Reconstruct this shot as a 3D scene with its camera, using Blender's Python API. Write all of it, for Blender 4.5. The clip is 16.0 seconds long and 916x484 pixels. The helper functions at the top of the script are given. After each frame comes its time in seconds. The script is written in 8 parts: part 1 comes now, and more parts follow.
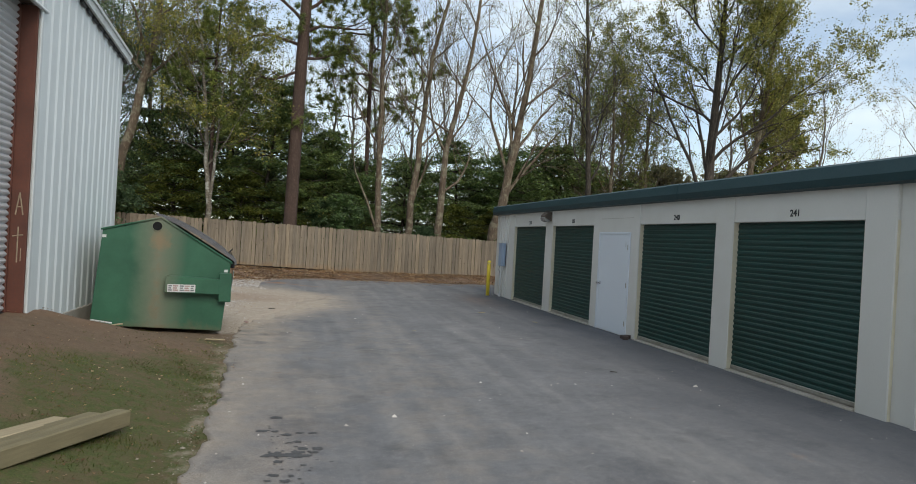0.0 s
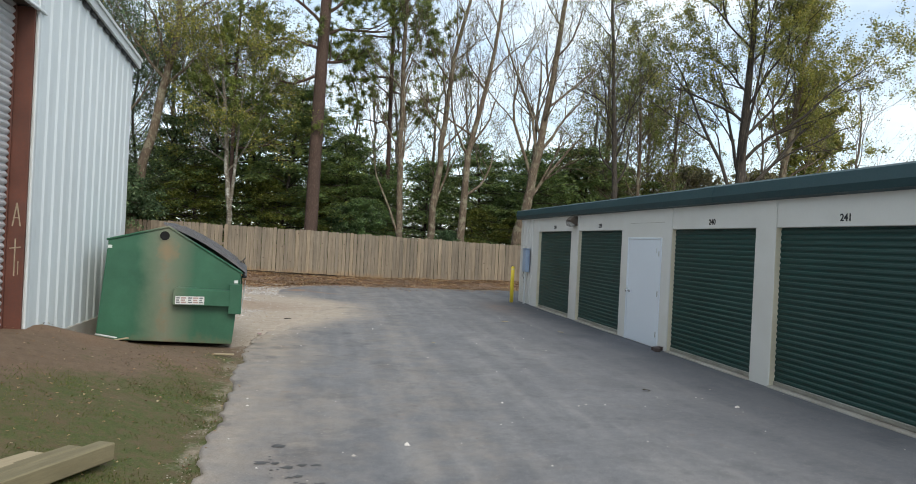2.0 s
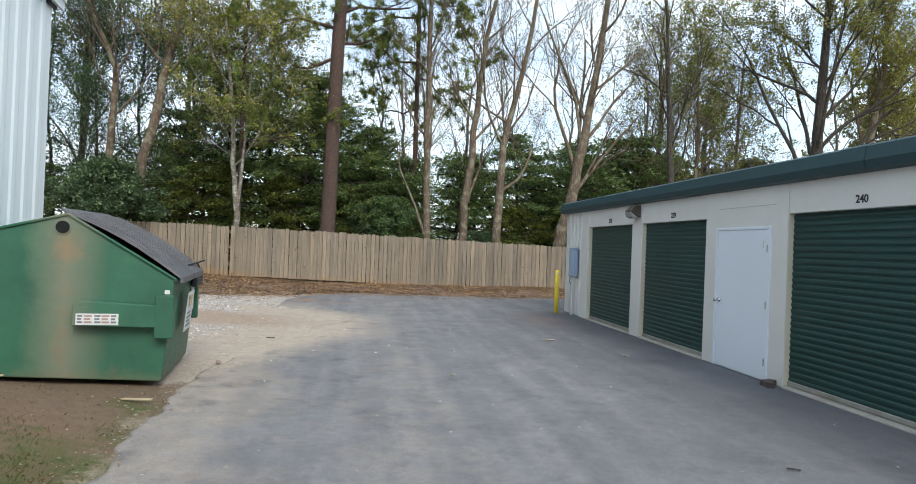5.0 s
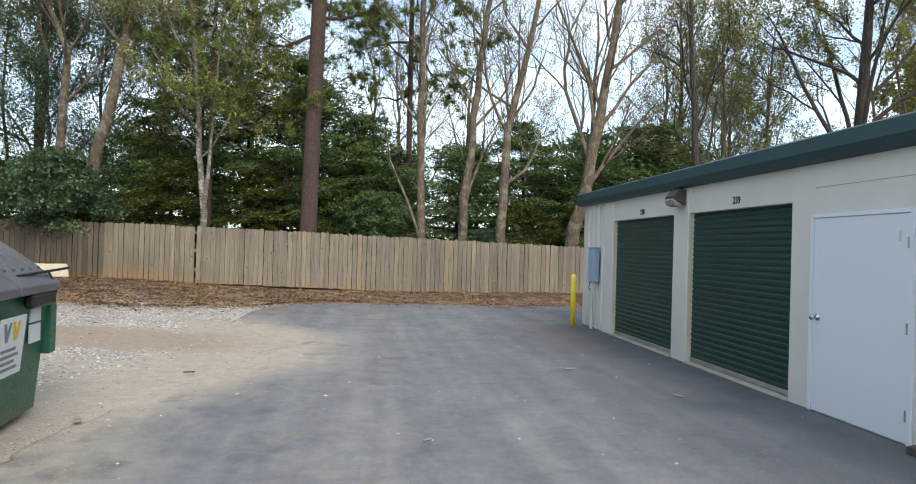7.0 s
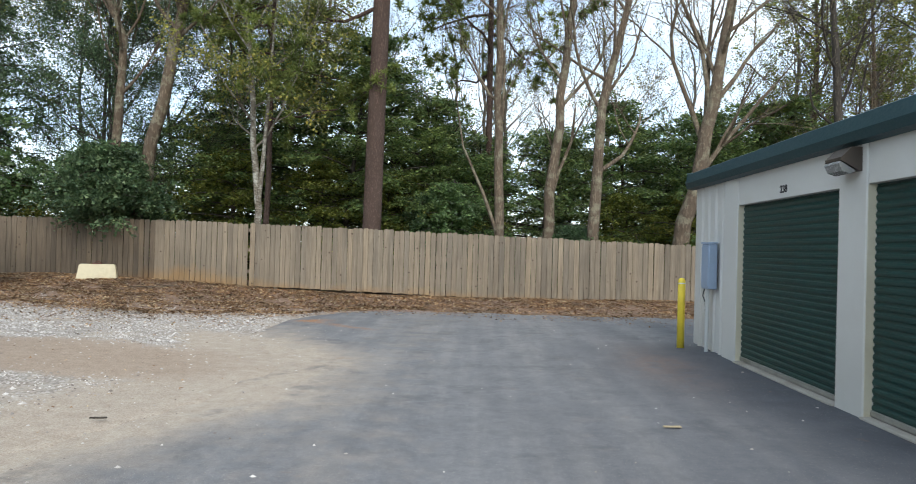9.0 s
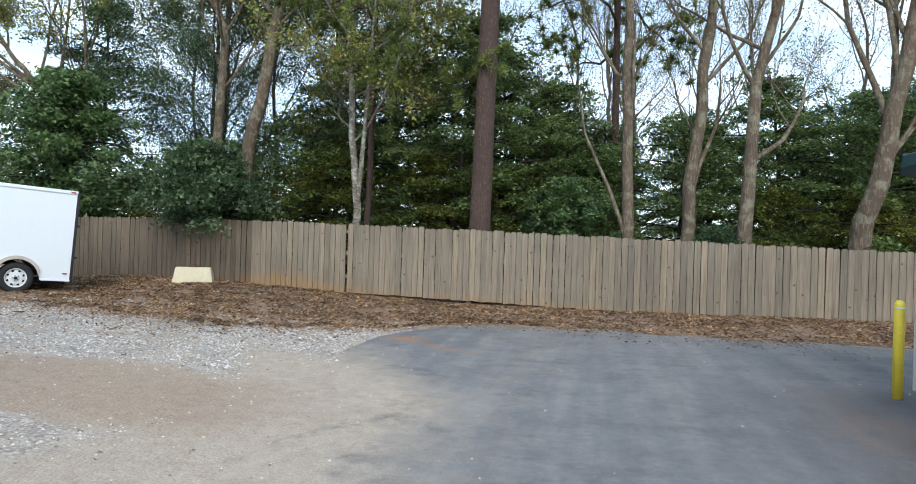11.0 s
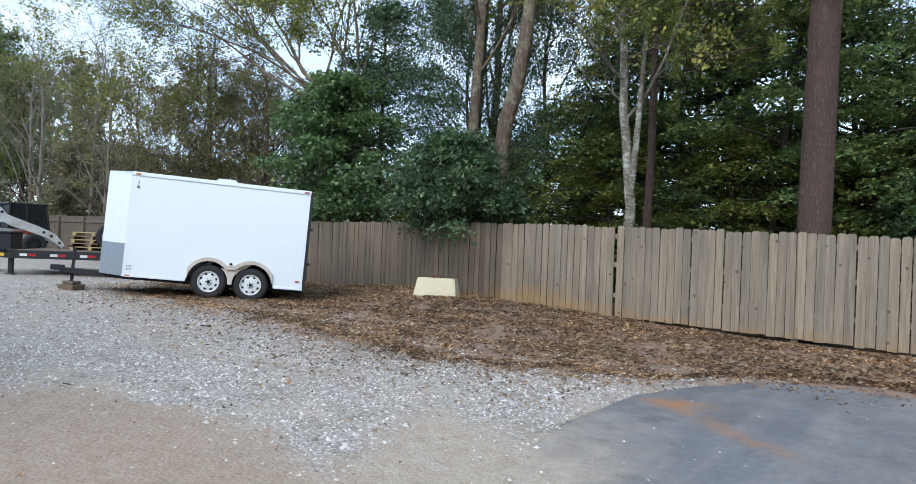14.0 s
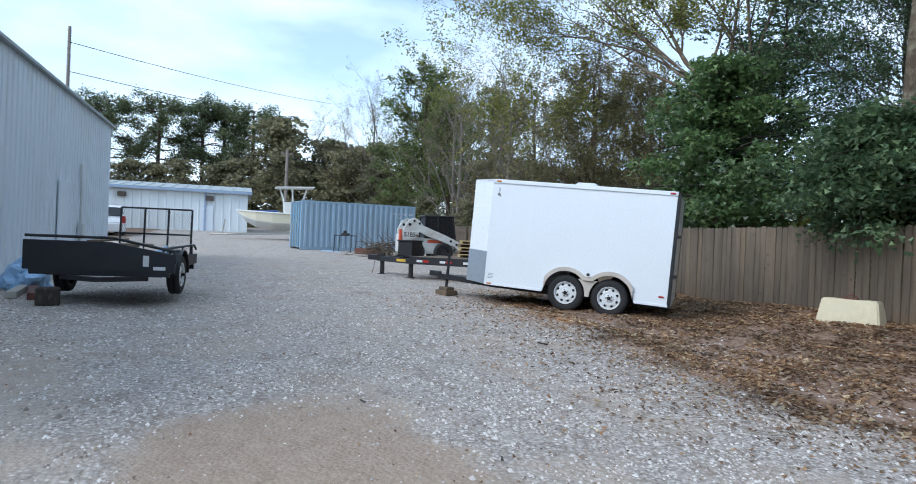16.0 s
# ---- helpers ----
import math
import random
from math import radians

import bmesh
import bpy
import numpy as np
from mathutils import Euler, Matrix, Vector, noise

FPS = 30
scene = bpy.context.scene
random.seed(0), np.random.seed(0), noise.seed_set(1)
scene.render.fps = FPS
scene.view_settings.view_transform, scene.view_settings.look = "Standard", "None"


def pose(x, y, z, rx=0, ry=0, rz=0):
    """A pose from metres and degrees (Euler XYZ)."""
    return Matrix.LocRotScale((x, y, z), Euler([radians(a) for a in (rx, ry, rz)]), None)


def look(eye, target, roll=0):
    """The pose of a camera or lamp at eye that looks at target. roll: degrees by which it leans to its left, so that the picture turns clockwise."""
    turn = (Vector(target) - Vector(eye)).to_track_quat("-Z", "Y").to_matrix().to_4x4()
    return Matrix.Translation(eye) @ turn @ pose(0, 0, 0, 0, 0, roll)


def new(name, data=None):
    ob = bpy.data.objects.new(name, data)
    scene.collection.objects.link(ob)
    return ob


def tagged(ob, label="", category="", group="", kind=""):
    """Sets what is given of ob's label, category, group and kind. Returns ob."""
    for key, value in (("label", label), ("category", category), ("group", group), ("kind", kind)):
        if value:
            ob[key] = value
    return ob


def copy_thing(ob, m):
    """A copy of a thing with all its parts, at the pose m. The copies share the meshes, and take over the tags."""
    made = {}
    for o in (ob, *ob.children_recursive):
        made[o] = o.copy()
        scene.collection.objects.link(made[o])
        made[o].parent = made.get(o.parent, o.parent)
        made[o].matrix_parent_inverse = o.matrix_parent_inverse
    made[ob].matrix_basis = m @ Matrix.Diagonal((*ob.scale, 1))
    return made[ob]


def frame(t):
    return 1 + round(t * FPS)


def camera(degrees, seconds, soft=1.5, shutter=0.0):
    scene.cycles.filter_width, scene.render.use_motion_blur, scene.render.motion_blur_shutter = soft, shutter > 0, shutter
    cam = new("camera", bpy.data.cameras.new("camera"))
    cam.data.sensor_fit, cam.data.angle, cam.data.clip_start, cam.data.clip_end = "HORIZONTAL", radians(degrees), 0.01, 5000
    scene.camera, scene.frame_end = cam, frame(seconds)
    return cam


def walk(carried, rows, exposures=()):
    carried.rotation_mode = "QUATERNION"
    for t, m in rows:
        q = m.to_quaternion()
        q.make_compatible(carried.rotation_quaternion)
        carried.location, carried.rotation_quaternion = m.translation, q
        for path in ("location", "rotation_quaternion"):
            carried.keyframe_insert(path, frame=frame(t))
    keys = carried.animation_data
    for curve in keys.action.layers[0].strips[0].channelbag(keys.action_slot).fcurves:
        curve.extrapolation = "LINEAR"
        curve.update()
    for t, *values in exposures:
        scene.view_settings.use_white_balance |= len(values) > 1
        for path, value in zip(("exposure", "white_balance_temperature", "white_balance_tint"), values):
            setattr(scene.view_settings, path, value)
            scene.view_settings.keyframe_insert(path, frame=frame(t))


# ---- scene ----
cam = camera(69.0, 16.0, 0.9, 0.2)
PATH = [
    (0, (-0.372, -1.361, 1.711), (0.089, 0.585, 1.705), 3.2),
    (0.5, (-0.312, -1.22, 1.792), (0.145, 0.727, 1.785), 3.1),
    (1, (-0.253, -1.205, 1.818), (0.18, 0.747, 1.812), 3.0),
    (1.5, (-0.225, -1.078, 1.804), (0.151, 0.886, 1.801), 2.9),
    (2, (-0.171, -0.802, 1.792), (0.217, 1.16, 1.791), 2.8),
    (2.5, (-0.063, -0.42, 1.769), (0.336, 1.54, 1.77), 2.7),
    (3, (0.086, 0.077, 1.725), (0.488, 2.036, 1.732), 2.6),
    (3.5, (0.215, 0.624, 1.698), (0.507, 2.602, 1.705), 2.5),
    (4, (0.347, 1.148, 1.669), (0.632, 3.128, 1.678), 2.5),
    (6.5, (1.109, 4.619, 1.596), (1.357, 6.603, 1.614), 1.8),
    (7, (1.297, 5.36, 1.583), (1.548, 7.344, 1.602), 1.7),
    (7.5, (1.553, 6.091, 1.543), (1.761, 8.08, 1.563), 1.7),
    (8, (1.816, 6.857, 1.516), (1.97, 8.851, 1.538), 1.6),
    (8.5, (2.019, 7.616, 1.486), (2.042, 9.615, 1.507), 1.6),
    (9, (2.28, 8.341, 1.487), (2.217, 10.339, 1.506), 1.6),
    (9.5, (2.374, 8.986, 1.549), (2.091, 10.966, 1.56), 1.8),
    (11.8, (2.07, 11.744, 1.581), (1.525, 13.668, 1.593), 1.9),
    (12, (2.043, 12.048, 1.577), (1.392, 13.939, 1.587), 2.0),
    (12.5, (1.974, 12.794, 1.538), (1.105, 14.596, 1.549), 2.2),
    (13, (1.809, 13.482, 1.523), (0.733, 15.169, 1.531), 2.3),
    (13.5, (1.654, 14.15, 1.531), (0.408, 15.714, 1.536), 2.3),
    (14, (1.464, 14.721, 1.53), (0.226, 16.292, 1.54), 2.3),
    (14.5, (1.15, 15.177, 1.499), (-0.26, 16.596, 1.509), 2.4),
    (15, (0.969, 15.584, 1.525), (-0.844, 16.429, 1.51), 2.6),
    (15.5, (0.788, 15.995, 1.545), (-1.068, 16.74, 1.532), 2.5),
    (16, (0.54, 16.267, 1.536), (-1.36, 16.89, 1.525), 2.4),
]
LIGHT = [(0.0, 0.3, 6750, 9), (1.0, 0.43, 6750, 9), (2.0, 0.65, 6700, 9), (3.0, 0.8, 6600, 9), (4.0, 0.9, 6500, 9), (9.5, 0.92, 6300, 8), (12.0, 0.88, 5800, 7), (13.5, 0.87, 5750, 8), (15.0, 0.76, 5650, 9), (16.0, 0.7, 5600, 9)]
walk(cam, [(t, look(eye, target, roll)) for t, eye, target, roll in PATH], LIGHT)

# ---- world and light ----
SUN_EL, SUN_AZ = radians(38), radians(165)
world = bpy.data.worlds.new("sky")
scene.world = world
world.use_nodes = True
wn, wl = world.node_tree.nodes, world.node_tree.links
wn.clear()
sky = wn.new("ShaderNodeTexSky")
sky.sky_type, sky.sun_disc = "NISHITA", False
sky.sun_elevation, sky.sun_rotation = SUN_EL, SUN_AZ
sky.air_density, sky.dust_density, sky.ozone_density = 1.0, 0.6, 1.5
coord = wn.new("ShaderNodeTexCoord")
cmap = wn.new("ShaderNodeMapping")
cmap.inputs["Scale"].default_value = (1.6, 1.6, 4.5)
cloud = wn.new("ShaderNodeTexNoise")
cloud.inputs["Scale"].default_value, cloud.inputs["Detail"].default_value = 1.7, 6.0
cramp = wn.new("ShaderNodeValToRGB")
cramp.color_ramp.elements[0].position, cramp.color_ramp.elements[1].position = 0.36, 0.64
cramp.color_ramp.elements[0].color, cramp.color_ramp.elements[1].color = (0.25, 0.25, 0.25, 1), (0.88, 0.88, 0.88, 1)
cmix = wn.new("ShaderNodeMix")
cmix.data_type = "RGBA"
cmix.inputs["B"].default_value = (6.0, 6.7, 7.1, 1)
wbg, wout = wn.new("ShaderNodeBackground"), wn.new("ShaderNodeOutputWorld")
wbg.inputs["Strength"].default_value = 0.135
wl.new(coord.outputs["Generated"], cmap.inputs["Vector"])
wl.new(cmap.outputs["Vector"], cloud.inputs["Vector"])
wl.new(cloud.outputs["Fac"], cramp.inputs["Fac"])
wl.new(cramp.outputs["Color"], cmix.inputs["Factor"])
wl.new(sky.outputs["Color"], cmix.inputs["A"])
wl.new(cmix.outputs["Result"], wbg.inputs["Color"])
wl.new(wbg.outputs["Background"], wout.inputs["Surface"])
sun_data = bpy.data.lights.new("sun", "SUN")
sun_data.energy, sun_data.angle, sun_data.color = 1.4, radians(30), (1.0, 0.94, 0.84)
sun = new("sun", sun_data)
sun.matrix_basis = look((60 * math.sin(SUN_AZ) * math.cos(SUN_EL), 60 * math.cos(SUN_AZ) * math.cos(SUN_EL), 60 * math.sin(SUN_EL)), (0, 0, 0))


# ---- materials ----
def nodes_of(name):
    m = bpy.data.materials.new(name)
    m.use_nodes = True
    return m, m.node_tree.nodes, m.node_tree.links, m.node_tree.nodes["Principled BSDF"]


def noise_node(n, l, vec, scale, detail=4.0, rough=0.55):
    t = n.new("ShaderNodeTexNoise")
    t.inputs["Scale"].default_value, t.inputs["Detail"].default_value, t.inputs["Roughness"].default_value = scale, detail, rough
    l.new(vec, t.inputs["Vector"])
    return t.outputs["Fac"]


def ramp_node(n, l, fac, stops):
    r = n.new("ShaderNodeValToRGB")
    e = r.color_ramp.elements
    while len(e) < len(stops):
        e.new(0.5)
    for k, (p, c) in enumerate(stops):
        e[k].position, e[k].color = p, (*c, 1) if len(c) == 3 else c
    l.new(fac, r.inputs["Fac"])
    return r.outputs["Color"]


def mix_node(n, l, fac, a, b, blend="MIX"):
    m = n.new("ShaderNodeMix")
    m.data_type, m.blend_type = "RGBA", blend
    for key, v in (("Factor", fac), ("A", a), ("B", b)):
        if isinstance(v, (int, float)):
            m.inputs[key].default_value = v
        elif isinstance(v, tuple):
            m.inputs[key].default_value = (*v, 1)
        else:
            l.new(v, m.inputs[key])
    return m.outputs["Result"]


def math_node(n, l, op, a, b=0.0, clamp=False):
    m = n.new("ShaderNodeMath")
    m.operation, m.use_clamp = op, clamp
    for k, v in enumerate((a, b)):
        if isinstance(v, (int, float)):
            m.inputs[k].default_value = v
        else:
            l.new(v, m.inputs[k])
    return m.outputs["Value"]


def bump_node(n, l, height, strength, distance, bsdf):
    b = n.new("ShaderNodeBump")
    b.inputs["Strength"].default_value, b.inputs["Distance"].default_value = strength, distance
    l.new(height, b.inputs["Height"])
    l.new(b.outputs["Normal"], bsdf.inputs["Normal"])


def plain(name, col, rough=0.6, metal=0.0, vary=0.25, scale=3.0, fine=40.0, bump=0.2, dirt=None, dirt_amount=0.35, stretch=(1, 1, 1), random_amount=0.0, coat=0.0):
    """A painted, cast or weathered surface: large and fine variation, dirt patches and a fine relief."""
    m, n, l, b = nodes_of(name)
    tc, mp = n.new("ShaderNodeTexCoord"), n.new("ShaderNodeMapping")
    mp.inputs["Scale"].default_value = stretch
    l.new(tc.outputs["Object"], mp.inputs["Vector"])
    v = mp.outputs["Vector"]
    big, small = noise_node(n, l, v, scale), noise_node(n, l, v, fine, 3.0)
    lo, hi = tuple(c * (1 - vary) for c in col), tuple(min(1, c * (1 + vary * 0.7)) for c in col)
    c = ramp_node(n, l, big, [(0.3, lo), (0.7, hi)])
    c = mix_node(n, l, 0.35, c, ramp_node(n, l, small, [(0.3, lo), (0.7, hi)]))
    if dirt:
        patch = noise_node(n, l, v, scale * 0.6, 6.0, 0.65)
        fac = ramp_node(n, l, patch, [(0.48, (0, 0, 0)), (0.72, (dirt_amount,) * 3)])
        c = mix_node(n, l, fac, c, dirt)
    if random_amount:
        oi = n.new("ShaderNodeObjectInfo")
        c = mix_node(n, l, 1.0, c, ramp_node(n, l, oi.outputs["Random"], [(0.0, (1 - random_amount,) * 3), (1.0, (1, 1, 1))]), "MULTIPLY")
    l.new(c, b.inputs["Base Color"])
    l.new(ramp_node(n, l, small, [(0.2, (max(0.05, rough - 0.12),) * 3), (0.8, (min(1, rough + 0.12),) * 3)]), b.inputs["Roughness"])
    b.inputs["Metallic"].default_value = metal
    b.inputs["Coat Weight"].default_value = coat
    if bump:
        bump_node(n, l, small, bump, 0.004, b)
    return m


def noise_colour(n, l, vec, scale):
    t = n.new("ShaderNodeTexNoise")
    t.inputs["Scale"].default_value, t.inputs["Detail"].default_value = scale, 4.0
    l.new(vec, t.inputs["Vector"])
    return t.outputs["Color"]


def bark(name, dark, light, scale=6.0, lichen=None, along=0.25):
    m, n, l, b = nodes_of(name)
    tc, mp = n.new("ShaderNodeTexCoord"), n.new("ShaderNodeMapping")
    mp.inputs["Scale"].default_value = (1, 1, along)
    l.new(tc.outputs["Object"], mp.inputs["Vector"])
    v = mp.outputs["Vector"]
    vor = n.new("ShaderNodeTexVoronoi")
    vor.inputs["Scale"].default_value = scale * 2.4
    warp = mix_node(n, l, 0.12, v, noise_colour(n, l, v, scale * 2))
    l.new(warp, vor.inputs["Vector"])
    g = math_node(n, l, "ADD", math_node(n, l, "MULTIPLY", vor.outputs["Distance"], 0.75), math_node(n, l, "MULTIPLY", noise_node(n, l, v, scale * 6, 5.0, 0.7), 0.45))
    big = noise_node(n, l, tc.outputs["Object"], 0.8, 3.0)
    c = ramp_node(n, l, g, [(0.3, light), (0.55, dark)])
    c = mix_node(n, l, 0.25, c, ramp_node(n, l, big, [(0.3, dark), (0.7, light)]))
    if lichen:
        p = noise_node(n, l, tc.outputs["Object"], 3.0, 5.0, 0.7)
        c = mix_node(n, l, ramp_node(n, l, p, [(0.5, (0, 0, 0)), (0.62, (0.7,) * 3)]), c, lichen)
    l.new(c, b.inputs["Base Color"])
    b.inputs["Roughness"].default_value = 0.9
    bump_node(n, l, math_node(n, l, "MULTIPLY", g, -1.0), 1.0, 0.035, b)
    return m


def leaf_mat(name, stops, rough=0.45, sheen=0.35):
    """Leaves: each island takes its own tint from the stops; light comes through a little."""
    m, n, l, b = nodes_of(name)
    geo, oi = n.new("ShaderNodeNewGeometry"), n.new("ShaderNodeObjectInfo")
    tc = n.new("ShaderNodeTexCoord")
    c = ramp_node(n, l, geo.outputs["Random Per Island"], stops)
    big, spray = noise_node(n, l, tc.outputs["Object"], 0.6, 3.0), noise_node(n, l, tc.outputs["Object"], 2.6, 2.0)
    c = mix_node(n, l, 1.0, c, ramp_node(n, l, big, [(0.3, (0.75, 0.76, 0.75)), (0.7, (1.2, 1.15, 1.05))]), "MULTIPLY")
    c = mix_node(n, l, 1.0, c, ramp_node(n, l, spray, [(0.32, (0.6, 0.64, 0.66)), (0.68, (1.45, 1.48, 1.3))]), "MULTIPLY")
    c = mix_node(n, l, 1.0, c, ramp_node(n, l, oi.outputs["Random"], [(0.0, (0.8, 0.85, 0.8)), (1.0, (1.1, 1.05, 1.0))]), "MULTIPLY")
    l.new(c, b.inputs["Base Color"])
    b.inputs["Roughness"].default_value = rough
    b.inputs["Specular IOR Level"].default_value = sheen
    tr, mx = n.new("ShaderNodeBsdfTranslucent"), n.new("ShaderNodeMixShader")
    l.new(c, tr.inputs["Color"])
    mx.inputs["Fac"].default_value = 0.45
    l.new(b.outputs["BSDF"], mx.inputs[1])
    l.new(tr.outputs["BSDF"], mx.inputs[2])
    l.new(mx.outputs["Shader"], n["Material Output"].inputs["Surface"])
    return m


M = {}
def stone_mat(name, stops):
    """Loose stones, each with its own tone."""
    m, n, l, b = nodes_of(name)
    geo = n.new("ShaderNodeNewGeometry")
    c = ramp_node(n, l, geo.outputs["Random Per Island"], stops)
    fine = noise_node(n, l, geo.outputs["Position"], 90, 3.0)
    c = mix_node(n, l, 1.0, c, ramp_node(n, l, fine, [(0.3, (0.8, 0.79, 0.78)), (0.7, (1.05, 1.05, 1.05))]), "MULTIPLY")
    l.new(c, b.inputs["Base Color"])
    b.inputs["Roughness"].default_value = 0.9
    return m


M["storage_white"] = plain("storage_white_paint", (0.63, 0.615, 0.575), 0.5, vary=0.05, scale=0.8, bump=0.05, dirt=(0.42, 0.38, 0.30), dirt_amount=0.25)
M["storage_cream"] = plain("storage_cream_face", (0.68, 0.62, 0.47), 0.5, vary=0.06, scale=1.5, bump=0.05, dirt=(0.40, 0.32, 0.2), dirt_amount=0.4)
M["green_door"] = plain("green_door_steel", (0.007, 0.043, 0.037), 0.42, vary=0.22, scale=1.2, bump=0.03, dirt=(0.018, 0.045, 0.04), dirt_amount=0.35)
M["green_trim"] = plain("green_trim_steel", (0.011, 0.045, 0.053), 0.52, vary=0.12, scale=1.0, bump=0.03)
M["bar_steel"] = plain("galvanised_bar", (0.42, 0.41, 0.37), 0.45, 0.6, vary=0.25, scale=4, dirt=(0.2, 0.16, 0.1))
M["white_door"] = plain("white_door_paint", (0.68, 0.72, 0.77), 0.4, vary=0.03, scale=1.0, bump=0.03)
M["chrome"] = plain("worn_chrome", (0.6, 0.6, 0.6), 0.25, 1.0, vary=0.1, scale=8)
M["black_letters"] = plain("black_letters", (0.015, 0.015, 0.017), 0.5, vary=0.1)
M["concrete"] = plain("concrete", (0.42, 0.39, 0.34), 0.85, vary=0.2, scale=2, bump=0.5, dirt=(0.26, 0.2, 0.14), dirt_amount=0.5)
M["yellow_paint"] = plain("yellow_paint", (0.86, 0.66, 0.06), 0.45, vary=0.1, scale=4, dirt=(0.4, 0.3, 0.1), dirt_amount=0.3)
M["grey_box"] = plain("grey_blue_enamel", (0.30, 0.38, 0.50), 0.45, vary=0.08, scale=3)
M["pvc"] = plain("grey_plastic_pipe", (0.55, 0.56, 0.55), 0.5, vary=0.08)
M["bronze"] = plain("bronze_lamp_housing", (0.09, 0.07, 0.055), 0.5, 0.3, vary=0.2)
M["lens"] = plain("frosted_lens", (0.26, 0.26, 0.25), 0.25, vary=0.1)
M["shed_white"] = plain("weathered_white_cladding", (0.70, 0.74, 0.75), 0.45, vary=0.06, scale=0.7, bump=0.04, dirt=(0.46, 0.46, 0.43), dirt_amount=0.4, stretch=(3, 3, 0.2))
# white cladding with the north side's blue skylight put into its colour
M["shed_side"] = plain("sky_tinted_side_cladding", (0.70, 0.76, 0.82), 0.45, vary=0.05, scale=0.7, bump=0.04, dirt=(0.42, 0.36, 0.26), dirt_amount=0.2, stretch=(1, 1, 0.25))
M["shutter"] = plain("pale_shutter_steel", (0.55, 0.56, 0.57), 0.4, 0.2, vary=0.1, scale=2)
M["rust"] = plain("rust_primer_steel", (0.125, 0.043, 0.028), 0.7, vary=0.35, scale=2, bump=0.3, dirt=(0.06, 0.03, 0.022), dirt_amount=0.7)
M["chalk"] = plain("faded_chalk", (0.34, 0.27, 0.19), 0.9, vary=0.3, scale=14)
M["roof_metal"] = plain("roof_steel", (0.36, 0.40, 0.40), 0.55, 0.1, vary=0.08, scale=1)
M["trim_white"] = plain("white_trim", (0.62, 0.65, 0.66), 0.4, vary=0.06, scale=2, dirt=(0.35, 0.35, 0.33))
M["black_steel"] = plain("black_steel", (0.011, 0.011, 0.013), 0.5, vary=0.3, scale=3, dirt=(0.03, 0.026, 0.023), dirt_amount=0.3)
M["label"] = plain("white_label", (0.62, 0.63, 0.62), 0.5, vary=0.06, scale=6)


# ---- mesh helpers ----
def box(bm, x0, x1, y0, y1, z0, z1, bevel=0.0, m=None):
    """A box between two corners, with bevelled edges if asked, moved by m."""
    r = bmesh.ops.create_cube(bm, size=1.0)
    vs = r["verts"]
    for v in vs:
        v.co = Vector(((v.co.x + 0.5) * (x1 - x0) + x0, (v.co.y + 0.5) * (y1 - y0) + y0, (v.co.z + 0.5) * (z1 - z0) + z0))
    if bevel:
        es = list({e for v in vs for e in v.link_edges})
        out = bmesh.ops.bevel(bm, geom=es, offset=bevel, segments=1, affect="EDGES", profile=0.5)
        vs = list({v for f in out["faces"] for v in f.verts} | {v for v in vs if v.is_valid})
    if m is not None:
        bmesh.ops.transform(bm, matrix=m, verts=vs)
    return vs


def prism(bm, outline, h0, h1, axis="x"):
    """An outline of 2D points pushed out along an axis from h0 to h1; the outline lies in the other two axes, in order."""
    def at(p, h):
        return {"x": (h, p[0], p[1]), "y": (p[0], h, p[1]), "z": (p[0], p[1], h)}[axis]
    a = [bm.verts.new(at(p, h0)) for p in outline]
    b = [bm.verts.new(at(p, h1)) for p in outline]
    fs = [bm.faces.new(a), bm.faces.new(b[::-1])]
    for i in range(len(a)):
        j = (i + 1) % len(a)
        fs.append(bm.faces.new((a[j], a[i], b[i], b[j])))
    bmesh.ops.recalc_face_normals(bm, faces=fs)
    return a + b


def tube(bm, pts, radii, sides=8, caps=True):
    """A round bar along points."""
    pts = [Vector(p) for p in pts]
    if isinstance(radii, (int, float)):
        radii = [radii] * len(pts)
    rings = []
    for i, p in enumerate(pts):
        d = (pts[min(i + 1, len(pts) - 1)] - pts[max(i - 1, 0)]).normalized()
        u = d.orthogonal().normalized() if i == 0 else (u - d * u.dot(d)).normalized()
        w = d.cross(u)
        rings.append([bm.verts.new(p + (u * math.cos(a) + w * math.sin(a)) * radii[i]) for a in (2 * math.pi * k / sides for k in range(sides))])
    for a, b in zip(rings, rings[1:]):
        for k in range(sides):
            bm.faces.new((a[k], a[(k + 1) % sides], b[(k + 1) % sides], b[k]))
    if caps:
        bm.faces.new(rings[0][::-1])
        bm.faces.new(rings[-1])
    return [v for r in rings for v in r]


